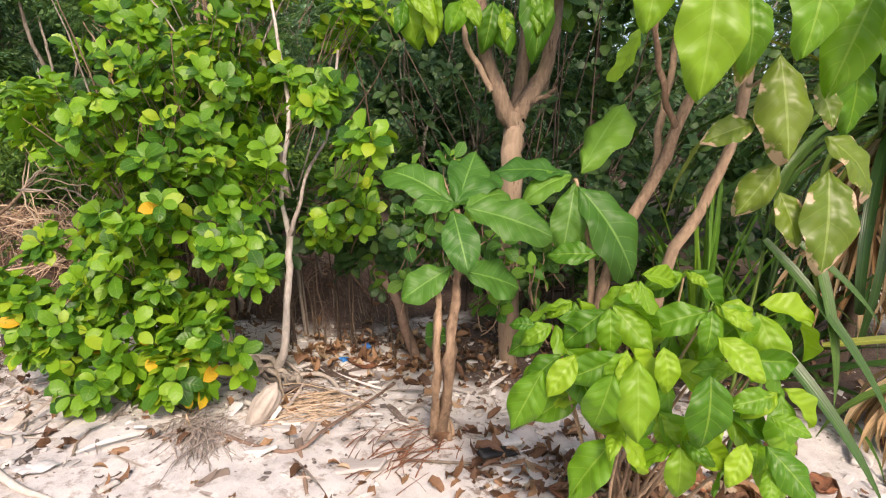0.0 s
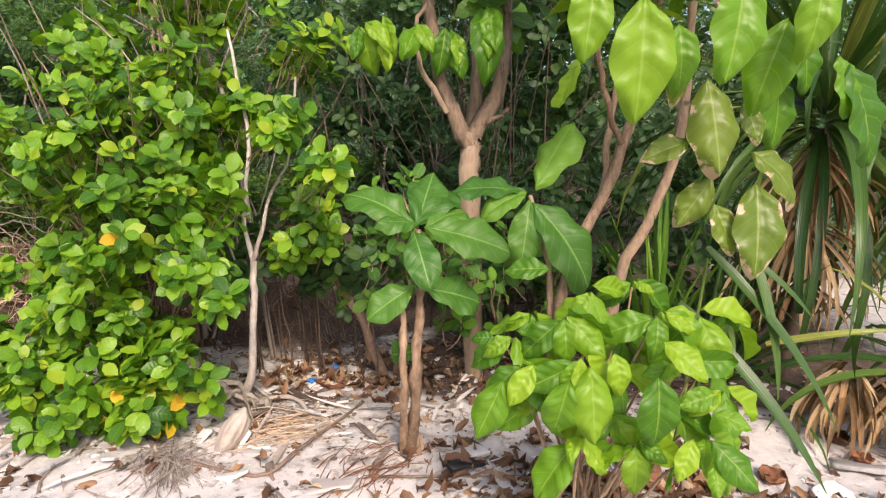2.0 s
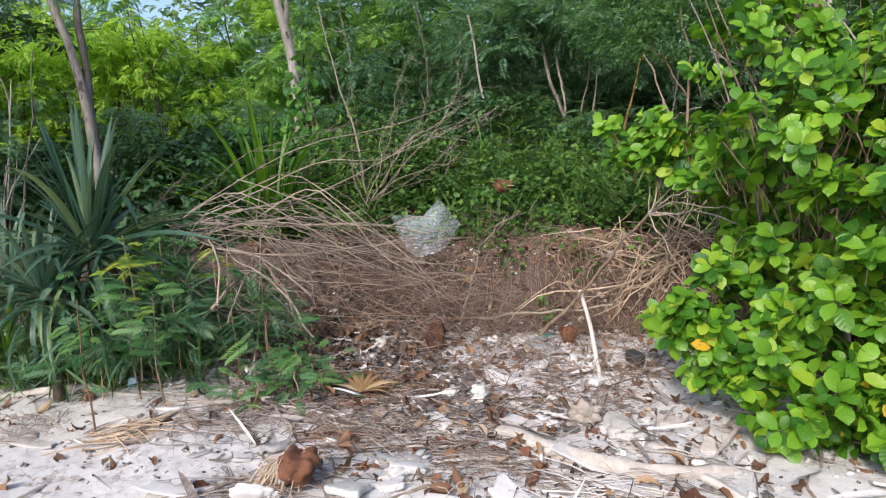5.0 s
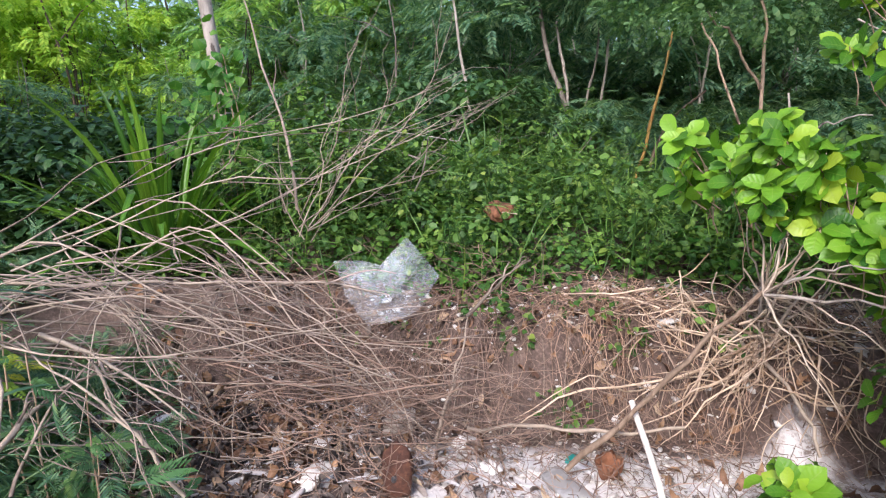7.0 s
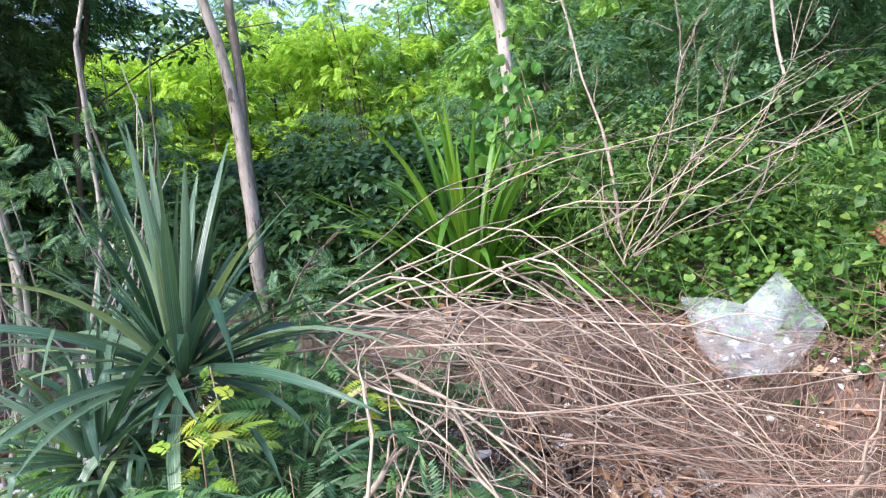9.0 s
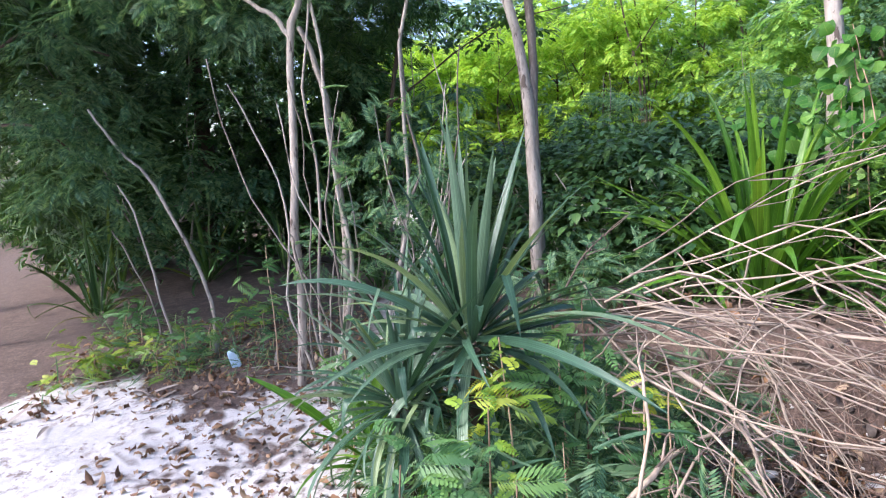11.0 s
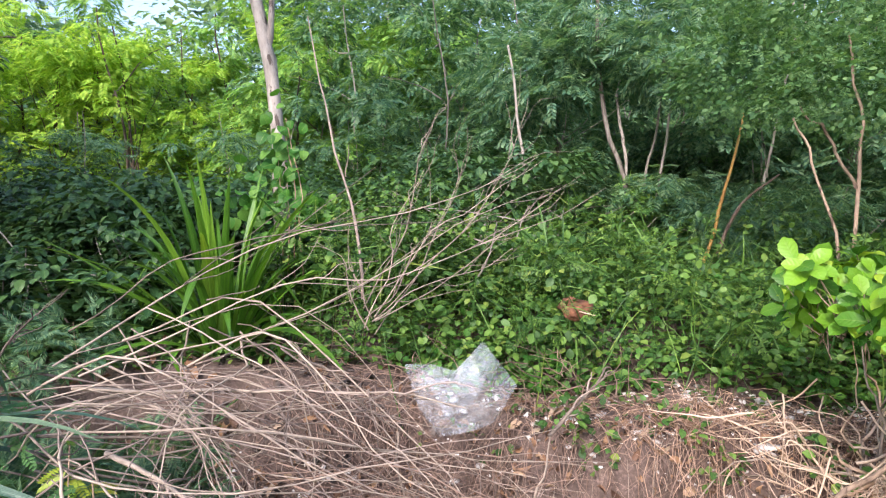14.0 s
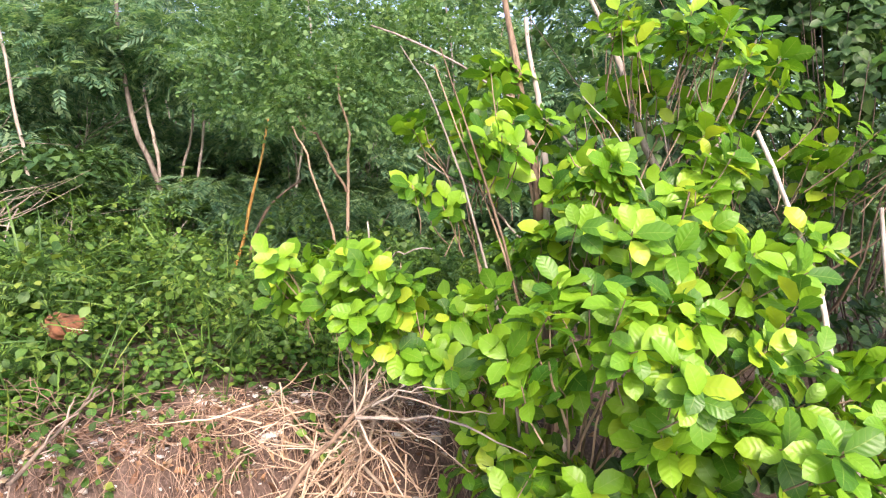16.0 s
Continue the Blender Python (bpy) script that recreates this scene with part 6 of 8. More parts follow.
for k in range(9):
    x, y = -5.6 + rng.normal(0, 0.35), 0.95 + rng.normal(0, 0.18)
    strap_plant("grass_clump", drop(x, y), "drooping clump of narrow green blades round the pandan", 26, rng.uniform(0.4, 0.6), 0.02, STRAP_GREEN if k % 3 else STRAP_RIGHT, (0.1, 1.4), (0.8, 2.1), core=0.05, kinks=0.1, rise=0.05)
hollow_weeds = thing("weeds", drop(-7.9, -0.3), "sparse low weeds on the soil before the hollow", "weeds")
blobs = []
for k in range(40):
    x, y = rng.uniform(-9.6, -7.6), rng.uniform(-2.4, 0.2)
    blobs.append((x, y, float(land(x, y)) + rng.uniform(0.02, 0.12), 0.16, 0.14, 0.08))
part("foliage", crown_of((0, 0, 0), blobs, 900, [pinnate(0.10, 8, 0.26, 0.075), strap(0.18, 0.008, 0.9, 5), strap(0.26, 0.009, 1.2, 5)], size=(0.5, 1.1)), FEATHER, hollow_weeds)
tagged(part("stem_tangle", tubes([tube([drop(b[0], b[1]), (b[0], b[1], b[2] + 0.06)], 0.003, 0.002, 5, 4, 0.01) for b in blobs]), BARK_YOUNG, hollow_weeds), kind="stuff")
# weeds that cover the bare soil between the pandan and the brush
weeds_two = thing("weeds", drop(-6.2, 1.9), "dark feathery weeds behind the pandan", "weeds")
blobs = []
for k in range(30):
    x, y = -6.15 + rng.normal(0, 0.38), 1.95 + rng.normal(0, 0.38)
    blobs.append((x, y, float(land(x, y)) + rng.uniform(0.05, 0.35), 0.22, 0.2, 0.16))
part("foliage", crown_of((0, 0, 0), blobs, 1300, FRONDS_FINE, size=(0.6, 1.1)), FEATHER, weeds_two)
tagged(part("stem_tangle", tubes([tube([drop(b[0], b[1]), (b[0], b[1], b[2] + 0.1)], 0.004, 0.002, 5, 4, 0.01) for b in blobs]), BARK_YOUNG, weeds_two), kind="stuff")
# single long leaves that lean over the low shrub
front = thing("strap_plant", drop(1.35, 2.75), "long broad strap leaves leaning over the low shrub", "plant")
LONG = [mesh_of("leaf", *strap(1.0, 0.065, 0.5, 12, 0.5, t), STRAP_RIGHT) for t in (0.2, -0.2)]
for b, tip, k in (((1.34, 2.74, 1.09), (1.82, 2.38, 0.41), 0), ((1.19, 2.6, 0.86), (1.65, 2.16, 0.26), 1), ((1.66, 2.74, 0.64), (2.14, 2.53, 0.71), 0), ((1.49, 2.75, 1.2), (1.63, 2.46, 0.51), 1), ((1.43, 2.84, 1.13), (1.79, 2.66, 0.76), 1)):
    b, tip = np.array(b), np.array(tip)
    pieces("leaf", [LONG[k]], poses(b[None], (tip - b)[None] + (0, 0, 0.12), np.array([[0.2, -0.7, 0.6]]), [np.linalg.norm(tip - b) * 1.05]), front)
for k in range(3):
    part("stalk", tube([drop(1.3 + 0.06 * k, 2.8), np.array((1.36, 2.78, 1.03)) + (0.08 * k, 0, 0)], 0.012, 0.008, 6, 6, 0.01), STRAP_RIGHT, front)

# ---- dry brush, bank roots and climbers ----
rng = np.random.default_rng(27)
brush = thing("brush_pile", drop(-4.9, 2.3), "heap of dry greyish-brown cut branches against the bank", "brush pile")
twigs = []


def lerp(a, b, s):
    return np.array(a, float) * (1 - s) + np.array(b, float) * s


def stick(a, b, bow, r, name="branch", mat=None, parent=brush, forks=2, wild=0.10):
    mat = mat or (STICK if rng.uniform() < 0.7 else BRUSH_STICK)
    a, b = np.array(a, float), np.array(b, float)
    ln = np.linalg.norm(b - a)
    p1 = lerp(a, b, 0.33) + (0, 0, bow) + rng.normal(0, wild * ln, 3)
    p2 = lerp(a, b, 0.68) + (0, 0, bow * 0.7) + rng.normal(0, wild * ln, 3)
    pts = np.array([a, p1, p2, b])
    pts[:, 2] = np.maximum(pts[:, 2], land(pts[:, 0], pts[:, 1]) + 0.02)
    part(name, tube(pts, r, r * 0.3, 13, 5, 0.016 * min(ln, 1), 0.12), mat, parent)
    line = curve_points(pts, 20)
    for k in range(forks):
        i = rng.integers(4, 17)
        d = unit(unit(line[i + 2] - line[i]) + rng.normal(0, 0.3, 3))
        e = line[i] + d * ln * rng.uniform(0.1, 0.35)
        e[2] = max(e[2], float(land(e[0], e[1])) + 0.02)
        twigs.append(tube([line[i], (line[i] + e) / 2 + rng.normal(0, 0.03, 3), e], r * 0.5, r * 0.2, 6, 4, 0.01))


for k in range(17):
    s, t = rng.uniform(0, 1, 2)
    stick(lerp((-5.73, 1.84, 1.01), (-5.15, 1.5, 0.86), s) + rng.normal(0, 0.09, 3), lerp((-4.75, 3.0, 0.78), (-3.85, 3.2, 0.42), t) + rng.normal(0, 0.15, 3), rng.uniform(0.0, 0.16), rng.uniform(0.0028, 0.0062), wild=0.07)
for k in range(18):
    s, t = rng.uniform(0, 1, 2)
    stick(lerp((-5.6, 1.85, 1.01), (-5.25, 2.7, 0.96), s) + rng.normal(0, 0.09, 3), lerp((-4.6, 1.75, 0.42), (-4.0, 3.1, 0.16), t) + rng.normal(0, 0.12, 3), rng.uniform(0.02, 0.2), rng.uniform(0.0028, 0.0065), wild=0.08)
for k in range(18):
    s, t = rng.uniform(0, 1, 2)
    stick(lerp((-5.54, 1.58, 0.99), (-4.99, 1.48, 0.45), s) + rng.normal(0, 0.08, 3), lerp((-4.47, 1.96, 0.26), (-4.3, 2.9, 0.6), t) + rng.normal(0, 0.15, 3), rng.uniform(0.0, 0.15), rng.uniform(0.003, 0.007), wild=0.1)
for k in range(26):
    stick(lerp((-5.12, 2.35, 0.71), (-4.35, 2.46, 0.32), rng.uniform(0, 1)) + rng.normal(0, 0.1, 3), lerp((-4.2, 3.15, 0.25), (-3.16, 3.76, 0.2), rng.uniform(0, 1)) + rng.normal(0, 0.08, 3), rng.uniform(-0.05, 0.08), rng.uniform(0.002, 0.0045), mat=STICK_RED, wild=0.09)
# long branches that arch over the heap
for a, b, bow, r in (((-5.58, 1.78, 1.02), (-4.89, 4.5, 1.98), 0.10, 0.0055), ((-5.5, 2.03, 0.99), (-4.87, 4.66, 1.74), 0.06, 0.0055), ((-4.74, 1.51, 0.5), (-5.01, 1.66, 0.96), 0.15, 0.008),
                     ((-4.75, 1.47, 0.48), (-4.89, 2.04, 0.66), 0.1, 0.012), ((-5.06, 1.79, 0.8), (-4.54, 2.08, 0.47), 0.08, 0.012), ((-5.85, 1.6, 0.94), (-5.75, 1.91, 1.31), 0.06, 0.006), ((-5.58, 1.85, 1.16), (-4.87, 2.95, 1.7), 0.08, 0.0045),
                     ((-5.4, 1.82, 1.01), (-4.34, 3.77, 1.73), 0.02, 0.005)) + (((-5.42, 1.8, 0.96), (-4.36, 3.1, 0.78), 0.05, 0.01), ((-4.42, 1.99, 0.22), (-4.94, 1.63, 0.88), 0.1, 0.009), ((-4.61, 1.5, 0.41), (-4.77, 1.86, 0.73), 0.05, 0.007), ((-4.77, 1.86, 0.73), (-4.33, 1.83, 0.34), 0.05, 0.007),
                     ((-4.94, 2.58, 1.01), (-4.52, 2.83, 0.7), 0.02, 0.008), ((-4.53, 2.82, 0.7), (-4.32, 2.69, 0.11), 0.0, 0.007), ((-4.09, 3.12, 0.05), (-4.03, 3.33, 0.66), 0.0, 0.011), ((-4.04, 3.32, 0.66), (-3.96, 3.83, 0.87), 0.03, 0.011)):
    stick(a, b, bow, r, mat=STICK, forks=6, wild=0.03)
# the stump of brush on the bank edge with its fan of thin twigs
fan_at = np.array((-5.29, 3.34, 0.95))
fan = thing("dead_bush", tuple(fan_at - (0, 0, 0.1)), "leafless dead bush with a fan of thin twigs on the bank", "dead bush")
for e in ((-5.19, 3.67, 1.87), (-4.92, 4.39, 2.34), (-4.75, 4.42, 1.7), (-4.84, 4.14, 1.38), (-5.2, 3.87, 2.25), (-4.86, 4.5, 1.94), (-5.46, 3.09, 1.45), (-5.01, 3.76, 1.54), (-5.33, 3.23, 1.55), (-5.18, 4.12, 2.09)):
    stick(fan_at + rng.normal(0, 0.04, 3), e, 0.02, 0.005, parent=fan, mat=STICK, forks=7, wild=0.05)
stick((-5.34, 3.33, 1.1), (-5.81, 3.31, 2.77), 0.0, 0.011, parent=fan, forks=1, wild=0.015)
tagged(part("twig_tangle", tubes(twigs), BRUSH_STICK, brush), kind="stuff")

# fine dark tangle under the heap's end
fine = []
for k in range(1300):
    a = np.array([rng.uniform(-5.6, -2.5), rng.uniform(2.3, 4.0), 0])
    if float(inland(a[0], a[1])) > 0.3 + float(bare(a[0])):
        continue
    a[2] = float(land(a[0], a[1])) + rng.uniform(0.02, 0.4) * math.exp(-max(0, a[0] + 4.2) * 1.5)
    b = a + unit(rng.normal(0, 1, 3) * (1, 0.8, 0.5)) * rng.uniform(0.12, 0.5)
    b[2] = max(b[2], float(land(b[0], b[1])) + 0.02)
    fine.append(tube([a, (a + b) / 2 + rng.normal(0, 0.04, 3), b], rng.uniform(0.0012, 0.0038), 0.001, 7, 4, 0.02))
lone("twig_litter", tubes(fine), STICK_RED, "fine dark dry twigs tangled below the bank", "twigs", kind="stuff")

# roots and fibres that hang down the face of the bank
roots, count = [], 0
while count < 330:
    x = rng.uniform(-5.4, -0.4)
    y = rng.uniform(2.9, 4.6)
    d = float(inland(x, y)) - float(bare(x)) * rng.uniform()
    if not 0.1 < d < 0.55:
        continue
    count += 1
    a = np.array(drop(x, y, 0.03))
    b = np.array([x + rng.normal(0, 0.4), y - d * rng.uniform(0.2, 1.5), 0])
    b[2] = float(land(b[0], b[1])) + 0.02
    mid = (a + b) / 2 + (rng.normal(0, 0.05), -0.06, 0.06)
    roots.append(tube([a, mid, b], rng.uniform(0.0015, 0.004), 0.001, 6, 4, 0.012))
lone("root_mat", tubes(roots), STICK_RED, "reddish-brown dry roots and twigs hanging over the bank face", "roots", kind="stuff")

# dry stems arching out of the bank's edge, and a curtain of tan roots under it
def bank_fibres(count, span, reach, fall, r, mat, label):
    """Stems that leave the edge of the bank, bend over and hang down its face."""
    out = []
    while len(out) < count:
        x, y = rng.uniform(*span), rng.uniform(2.7, 4.7)
        d = float(inland(x, y)) - float(bare(x)) * rng.uniform()
        if not 0.08 < d < 0.38 or rng.uniform() > 0.35 + 0.65 * math.sin(x * 4.1 + 1.0) ** 2:
            continue
        a = np.array(drop(x, y, rng.uniform(-0.02, 0.05)))
        out_way = unit(np.array([0.35, -0.8, 0]) + rng.normal(0, 0.9, 3) * (1, 0.6, 0))
        ln = rng.uniform(*reach)
        b = a + out_way * ln * 0.55 + (0, 0, rng.uniform(-0.02, 0.10))
        e = a + out_way * ln + (rng.normal(0, 0.08), 0, -rng.uniform(*fall))
        for q in (b, e):
            q[2] = max(q[2], float(land(q[0], q[1])) + 0.015)
        out.append(tube([a, b, e], rng.uniform(*r), 0.001, 8, 4, 0.03))
    return lone("root_mat", tubes(out), mat, label, "roots", kind="stuff")


bank_fibres(460, (-3.9, -1.9), (0.08, 0.4), (0.05, 0.5), (0.0013, 0.0034), ROOT_TAN, "tan dry roots hanging down the bank face")
bank_fibres(200, (-5.2, -2.4), (0.15, 0.6), (0.0, 0.5), (0.0015, 0.0035), STICK_RED, "reddish-brown dry stems lying over the bank face")
bank_fibres(70, (-3.6, -2.2), (0.25, 0.6), (-0.1, 0.3), (0.002, 0.004), STRAW, "straw-coloured dry stems arching over the bank edge")

# a bundle of dry roots below the shrub
bundle = thing("dry_roots", drop(-3.1, 3.9), "bundle of straw-coloured dry roots fanning from the bank", "roots")
hub_b = np.array((-2.97, 4.14, 0.56)) + (0.12, -0.05, 0)
for e in ((-3.29, 3.77, 0.12), (-3.8, 3.35, 0.07), (-2.78, 4.37, 0.86), (-2.59, 4.54, 0.94), (-2.77, 4.21, 0.25), (-2.99, 4.28, 1.14), (-3.08, 4.01, 0.42), (-3.19, 3.87, 0.2), (-2.47, 4.57, 0.69), (-2.71, 4.37, 0.64), (-3.2, 3.98, 0.65), (-2.86, 4.18, 0.39), (-2.84, 4.51, 1.53), (-2.82, 4.38, 1.03), (-2.97, 4.05, 0.25), (-3.15, 4.05, 0.76)):
    for j in range(3):
        stick(hub_b + rng.normal(0, 0.05, 3), np.array(e) + rng.normal(0, 0.09 * j, 3), 0.0, 0.009 - 0.002 * j, parent=bundle, mat=STRAW if rng.uniform() < 0.7 else STICK, forks=2)

for pts, r, mat, label in (([(-3.42, 3.22, 0.09), (-3.16, 3.38, 0.40), (-2.95, 3.42, 0.70), (-2.72, 3.49, 1.0)], 0.015, BARK, "brown dead branch leaning on the foot of the bank"),
                           ([(-3.95, 3.2, 0.13), (-3.63, 3.32, 0.19), (-3.3, 3.36, 0.26), (-3.0, 3.5, 0.3)], 0.011, STICK, "dry dead branch lying along the foot of the bank"),
                           ([(-3.06, 4.24, 0.62), (-2.87, 4.1, 0.5), (-2.66, 3.94, 0.37), (-2.5, 3.75, 0.22)], 0.012, STICK, "dry dead branch lying on the bank face")):
    lone("dead_branch", tube(pts, r, r * 0.6, 14, 7, 0.014, 0.15), mat, label, "dead branch", at=pts[0])
dead_top = thing("dead_bush", (-2.75, 3.47, 0.95), "bare pale twigs fanning from the end of the leaning branch", "dead bush")
for e in ((-2.55, 3.62, 1.3), (-2.35, 3.5, 1.15), (-2.2, 3.45, 1.02), (-2.72, 3.62, 1.45), (-2.3, 3.4, 0.8), (-2.85, 3.7, 1.25), (-2.45, 3.3, 0.62)):
    stick((-2.75, 3.48, 0.96), e, 0.02, 0.006, parent=dead_top, mat=STICK, forks=3, wild=0.06)

for k in range(90):
    o = hub_b + rng.normal(0, 1, 3) * (0.28, 0.08, 0.16)
    e = o + unit(rng.normal(0, 1, 3) * (1, 0.35, 0.6) + (-0.15, -0.25, -0.75)) * rng.uniform(0.25, 0.6)
    e[2] = max(e[2], float(land(e[0], e[1])) + 0.02)
    part("root", tube([o, (o + e) / 2 + rng.normal(0, 0.03, 3), e], rng.uniform(0.0025, 0.006), 0.002, 9, 5, 0.006), STRAW, bundle)

# heart-leaved vine round the grey trunk
vine = thing("vine", drop(-6.75, 3.7), "climbing vine with heart-shaped light green leaves", "vine")
HEART = [blade(0.11, 0.10, 6, 5, 0.32, 0.22, d, 0.03, 0.12, 0.7) for d in (0.4, 0.8)]
VINE_MESHES = arrays_to_meshes("leaf", HEART, VINE_LEAF)
vm = []
for c, sx, sy, n in (((-6.69, 3.71, 1.89), 0.10, 0.17, 52), ((-6.84, 3.55, 1.6), 0.17, 0.13, 50), ((-6.55, 3.8, 1.6), 0.17, 0.12, 60), ((-6.76, 3.72, 2.15), 0.05, 0.12, 12)):
    for k in range(n):
        p = np.array(c) + rng.normal(0, 1, 3) * (sx, sx, sy)
        vm.append(poses(p[None], (rng.normal(0, 0.5, 3) + (0.1, -0.3, -0.5))[None], np.array([[0.6, -0.8, 0.7]]) + rng.normal(0, 0.35, 3), [rng.uniform(0.5, 1.1)])[0])
pieces("leaf", VINE_MESHES, np.array(vm), vine)
for k in range(4):
    part("stem", tube([drop(-6.75 + 0.1 * k, 3.7), np.array((-6.66, 3.68, 1.58)) + (0.08 * k, 0, 0), np.array((-6.81, 3.78, 2.06)) + (0.02 * k, 0, 0.06 * k)], 0.006, 0.003, 10, 5, 0.02), BARK_YOUNG, vine)

# feathery seedlings before the heap
PINNATE = [pinnate(0.10, 8, 0.25, 0.12), pinnate(0.085, 7, 0.28, 0.13), pinnate(0.12, 10, 0.23, 0.10), frond(0.15, 9, 0.42, 0.08, 0.8)]
PIN_GREEN = arrays_to_meshes("leaf", PINNATE, FERN_GREEN)
PIN_YELLOW = arrays_to_meshes("leaf", PINNATE, FERN_YELLOW)


def seedling(top, spread, leaves, meshes, label, foot=None):
    leaves = int(leaves * 1.7)
    top = np.array(top, float)
    foot = np.array(drop(top[0] + 0.05, top[1] - 0.02) if foot is None else foot)
    ob = thing("seedling", tuple(foot), label, "seedling", "feathery seedlings by the brush")
    part("stem", tube([foot, (foot + top) / 2 + rng.normal(0, 0.03, 3), top], 0.006, 0.003, 8, 5, 0.008), BARK_YOUNG, ob)
    m = []
    for k in range(leaves):
        o = lerp(foot, top, rng.uniform(0.6, 1.0)) + rng.normal(0, spread, 3)
        way = np.array([math.cos(k * 2.4), math.sin(k * 2.4), rng.uniform(-0.4, 0.5)])
        m.append(poses(o[None], way[None], np.array([[0.4, -0.3, 1.0]]) + rng.normal(0, 0.3, 3), [rng.uniform(0.7, 1.2)])[0])
    pieces("leaf", meshes, np.array(m), ob)


seedling((-5.22, 1.49, 1.06), 0.06, 22, PIN_GREEN, "seedling with feathery bluish-green leaves by the brush")
seedling((-5.16, 1.38, 0.93), 0.06, 16, PIN_GREEN, "seedling with feathery bluish-green leaves by the brush")
seedling((-5, 1.66, 0.9), 0.03, 6, PIN_YELLOW, "seedling with yellow-green feathery leaves")
seedling((-4.87, 1.68, 0.8), 0.03, 6, PIN_GREEN, "seedling with feathery leaves among dry sticks")
seedling((-5.1, 1.14, 0.98), 0.03, 7, PIN_YELLOW, "seedling with yellow-green feathery leaves")
seedling((-4.94, 1.06, 0.85), 0.05, 12, PIN_YELLOW, "seedling with yellow-green feathery leaves")
seedling((-4.63, 1.78, 0.67), 0.03, 4, PIN_GREEN, "small feathery seedling among dry sticks")
seedling((-4.76, 0.74, 0.71), 0.09, 22, PIN_GREEN, "low feathery seedling beside the pandan")
seedling((-4.69, 1.1, 0.66), 0.09, 20, PIN_GREEN, "low feathery seedling beside the pandan")
seedling((-5.79, 0.48, 0.76), 0.10, 20, PIN_GREEN, "low feathery seedling beside the pandan")
seedling((-8.13, -1.89, 0.25), 0.12, 24, PIN_YELLOW, "yellowish feathery seedling on the sand edge")
seedling((-7.88, -1.28, 0.25), 0.12, 24, PIN_YELLOW, "yellowish feathery seedling on the sand edge")
seedling((-8.86, -0.63, 0.25), 0.14, 22, PIN_GREEN, "feathery seedling on the sand edge")
seedling((-9.43, -2.17, 0.3), 0.14, 22, PIN_GREEN, "feathery seedling before the dark hollow")
seedling((-7.72, -0.27, 1.03), 0.16, 26, PIN_GREEN, "feathery seedling before the dark hollow")
seedling((-5.99, 0.82, 0.15), 0.15, 26, PIN_GREEN, "low feathery seedling at the beach edge")
seedling((-5.57, 1.3, 0.15), 0.15, 26, PIN_GREEN, "low feathery seedling at the beach edge")
seedling((-4.23, 1.83, 0.12), 0.10, 14, PIN_GREEN, "low feathery seedling at the beach edge")

# dead stems that lean out of the hollow, and single dry stems
for name, pts, r, mat, label in (("dead_sapling", [drop(-8.35, -1.0), (-8.57, -1.05, 0.47), (-8.6, -1.33, 1.45), (-8.65, -1.67, 1.92), (-8.64, -1.86, 2.27)], 0.02, BARK_PALE, "bare pale stem leaning out of the hollow"),
                           ("dead_sapling", [drop(-8.6, -1.45), (-8.52, -1.45, 0.41), (-8.5, -1.55, 1.29), (-8.47, -1.64, 1.57)], 0.013, BARK_PALE, "bare pale stem leaning out of the hollow"),
                           ("dead_sapling", [drop(-8.5, -1.6), (-8.41, -1.46, 0.34), (-8.34, -1.59, 0.93), (-8.41, -1.73, 1.2)], 0.011, BARK_PALE, "bare pale stem leaning out of the hollow"),
                           ("dead_sapling", [drop(-4.35, 6.2), (-4.33, 6.24, 0.98), (-4.26, 6.5, 1.66), (-4.21, 6.75, 2.41)], 0.02, YELLOW_STEM, "yellow-orange dead stem leaning in the thicket"),
                           ("dead_sapling", [drop(-4.25, 6.2), (-4.25, 6.32, 1.03), (-4.12, 6.53, 1.57), (-3.9, 6.78, 1.86)], 0.02, BARK, "frayed brown dead stem in the thicket")):
    lone(name, tube(pts, r, r * 0.5, 14, 7, 0.01, 0.12), mat, label, "stem", at=pts[0])

# thin stems of the grove
for k in range(17):
    x, y = rng.uniform(-7.6, -6.8), rng.uniform(-0.1, 1.0)
    p = np.array(drop(x, y))
    e = p + (rng.normal(0, 0.3), rng.normal(0, 0.4), rng.uniform(1.2, 2.4))
    lone("sapling", tube([p, lerp(p, e, 0.35) + rng.normal(0, 0.05, 3), lerp(p, e, 0.7) + rng.normal(0, 0.07, 3), e], rng.uniform(0.005, 0.012), 0.004, 14, 6, 0.016), BARK_PALE, "thin pale bare sapling in the grove", "sapling", "thin saplings in the grove", at=tuple(p))
for k in range(12):
    x, y = rng.uniform(-9.6, -7.9), rng.uniform(-2.5, -0.7)
    seedling(drop(x, y, rng.uniform(0.12, 0.34)), 0.11, 18, PIN_YELLOW if k % 2 else PIN_GREEN, "low feathery seedling before the dark hollow")
for k in range(16):
    x, y = rng.uniform(-5.6, -4.0), rng.uniform(1.2, 2.0)
    if math.hypot(x + 3.0, y - 0.9) > 1.3:
        seedling(drop(x, y, rng.uniform(0.1, 0.25)), 0.09, 14, PIN_GREEN, "low feathery seedling at the beach edge")

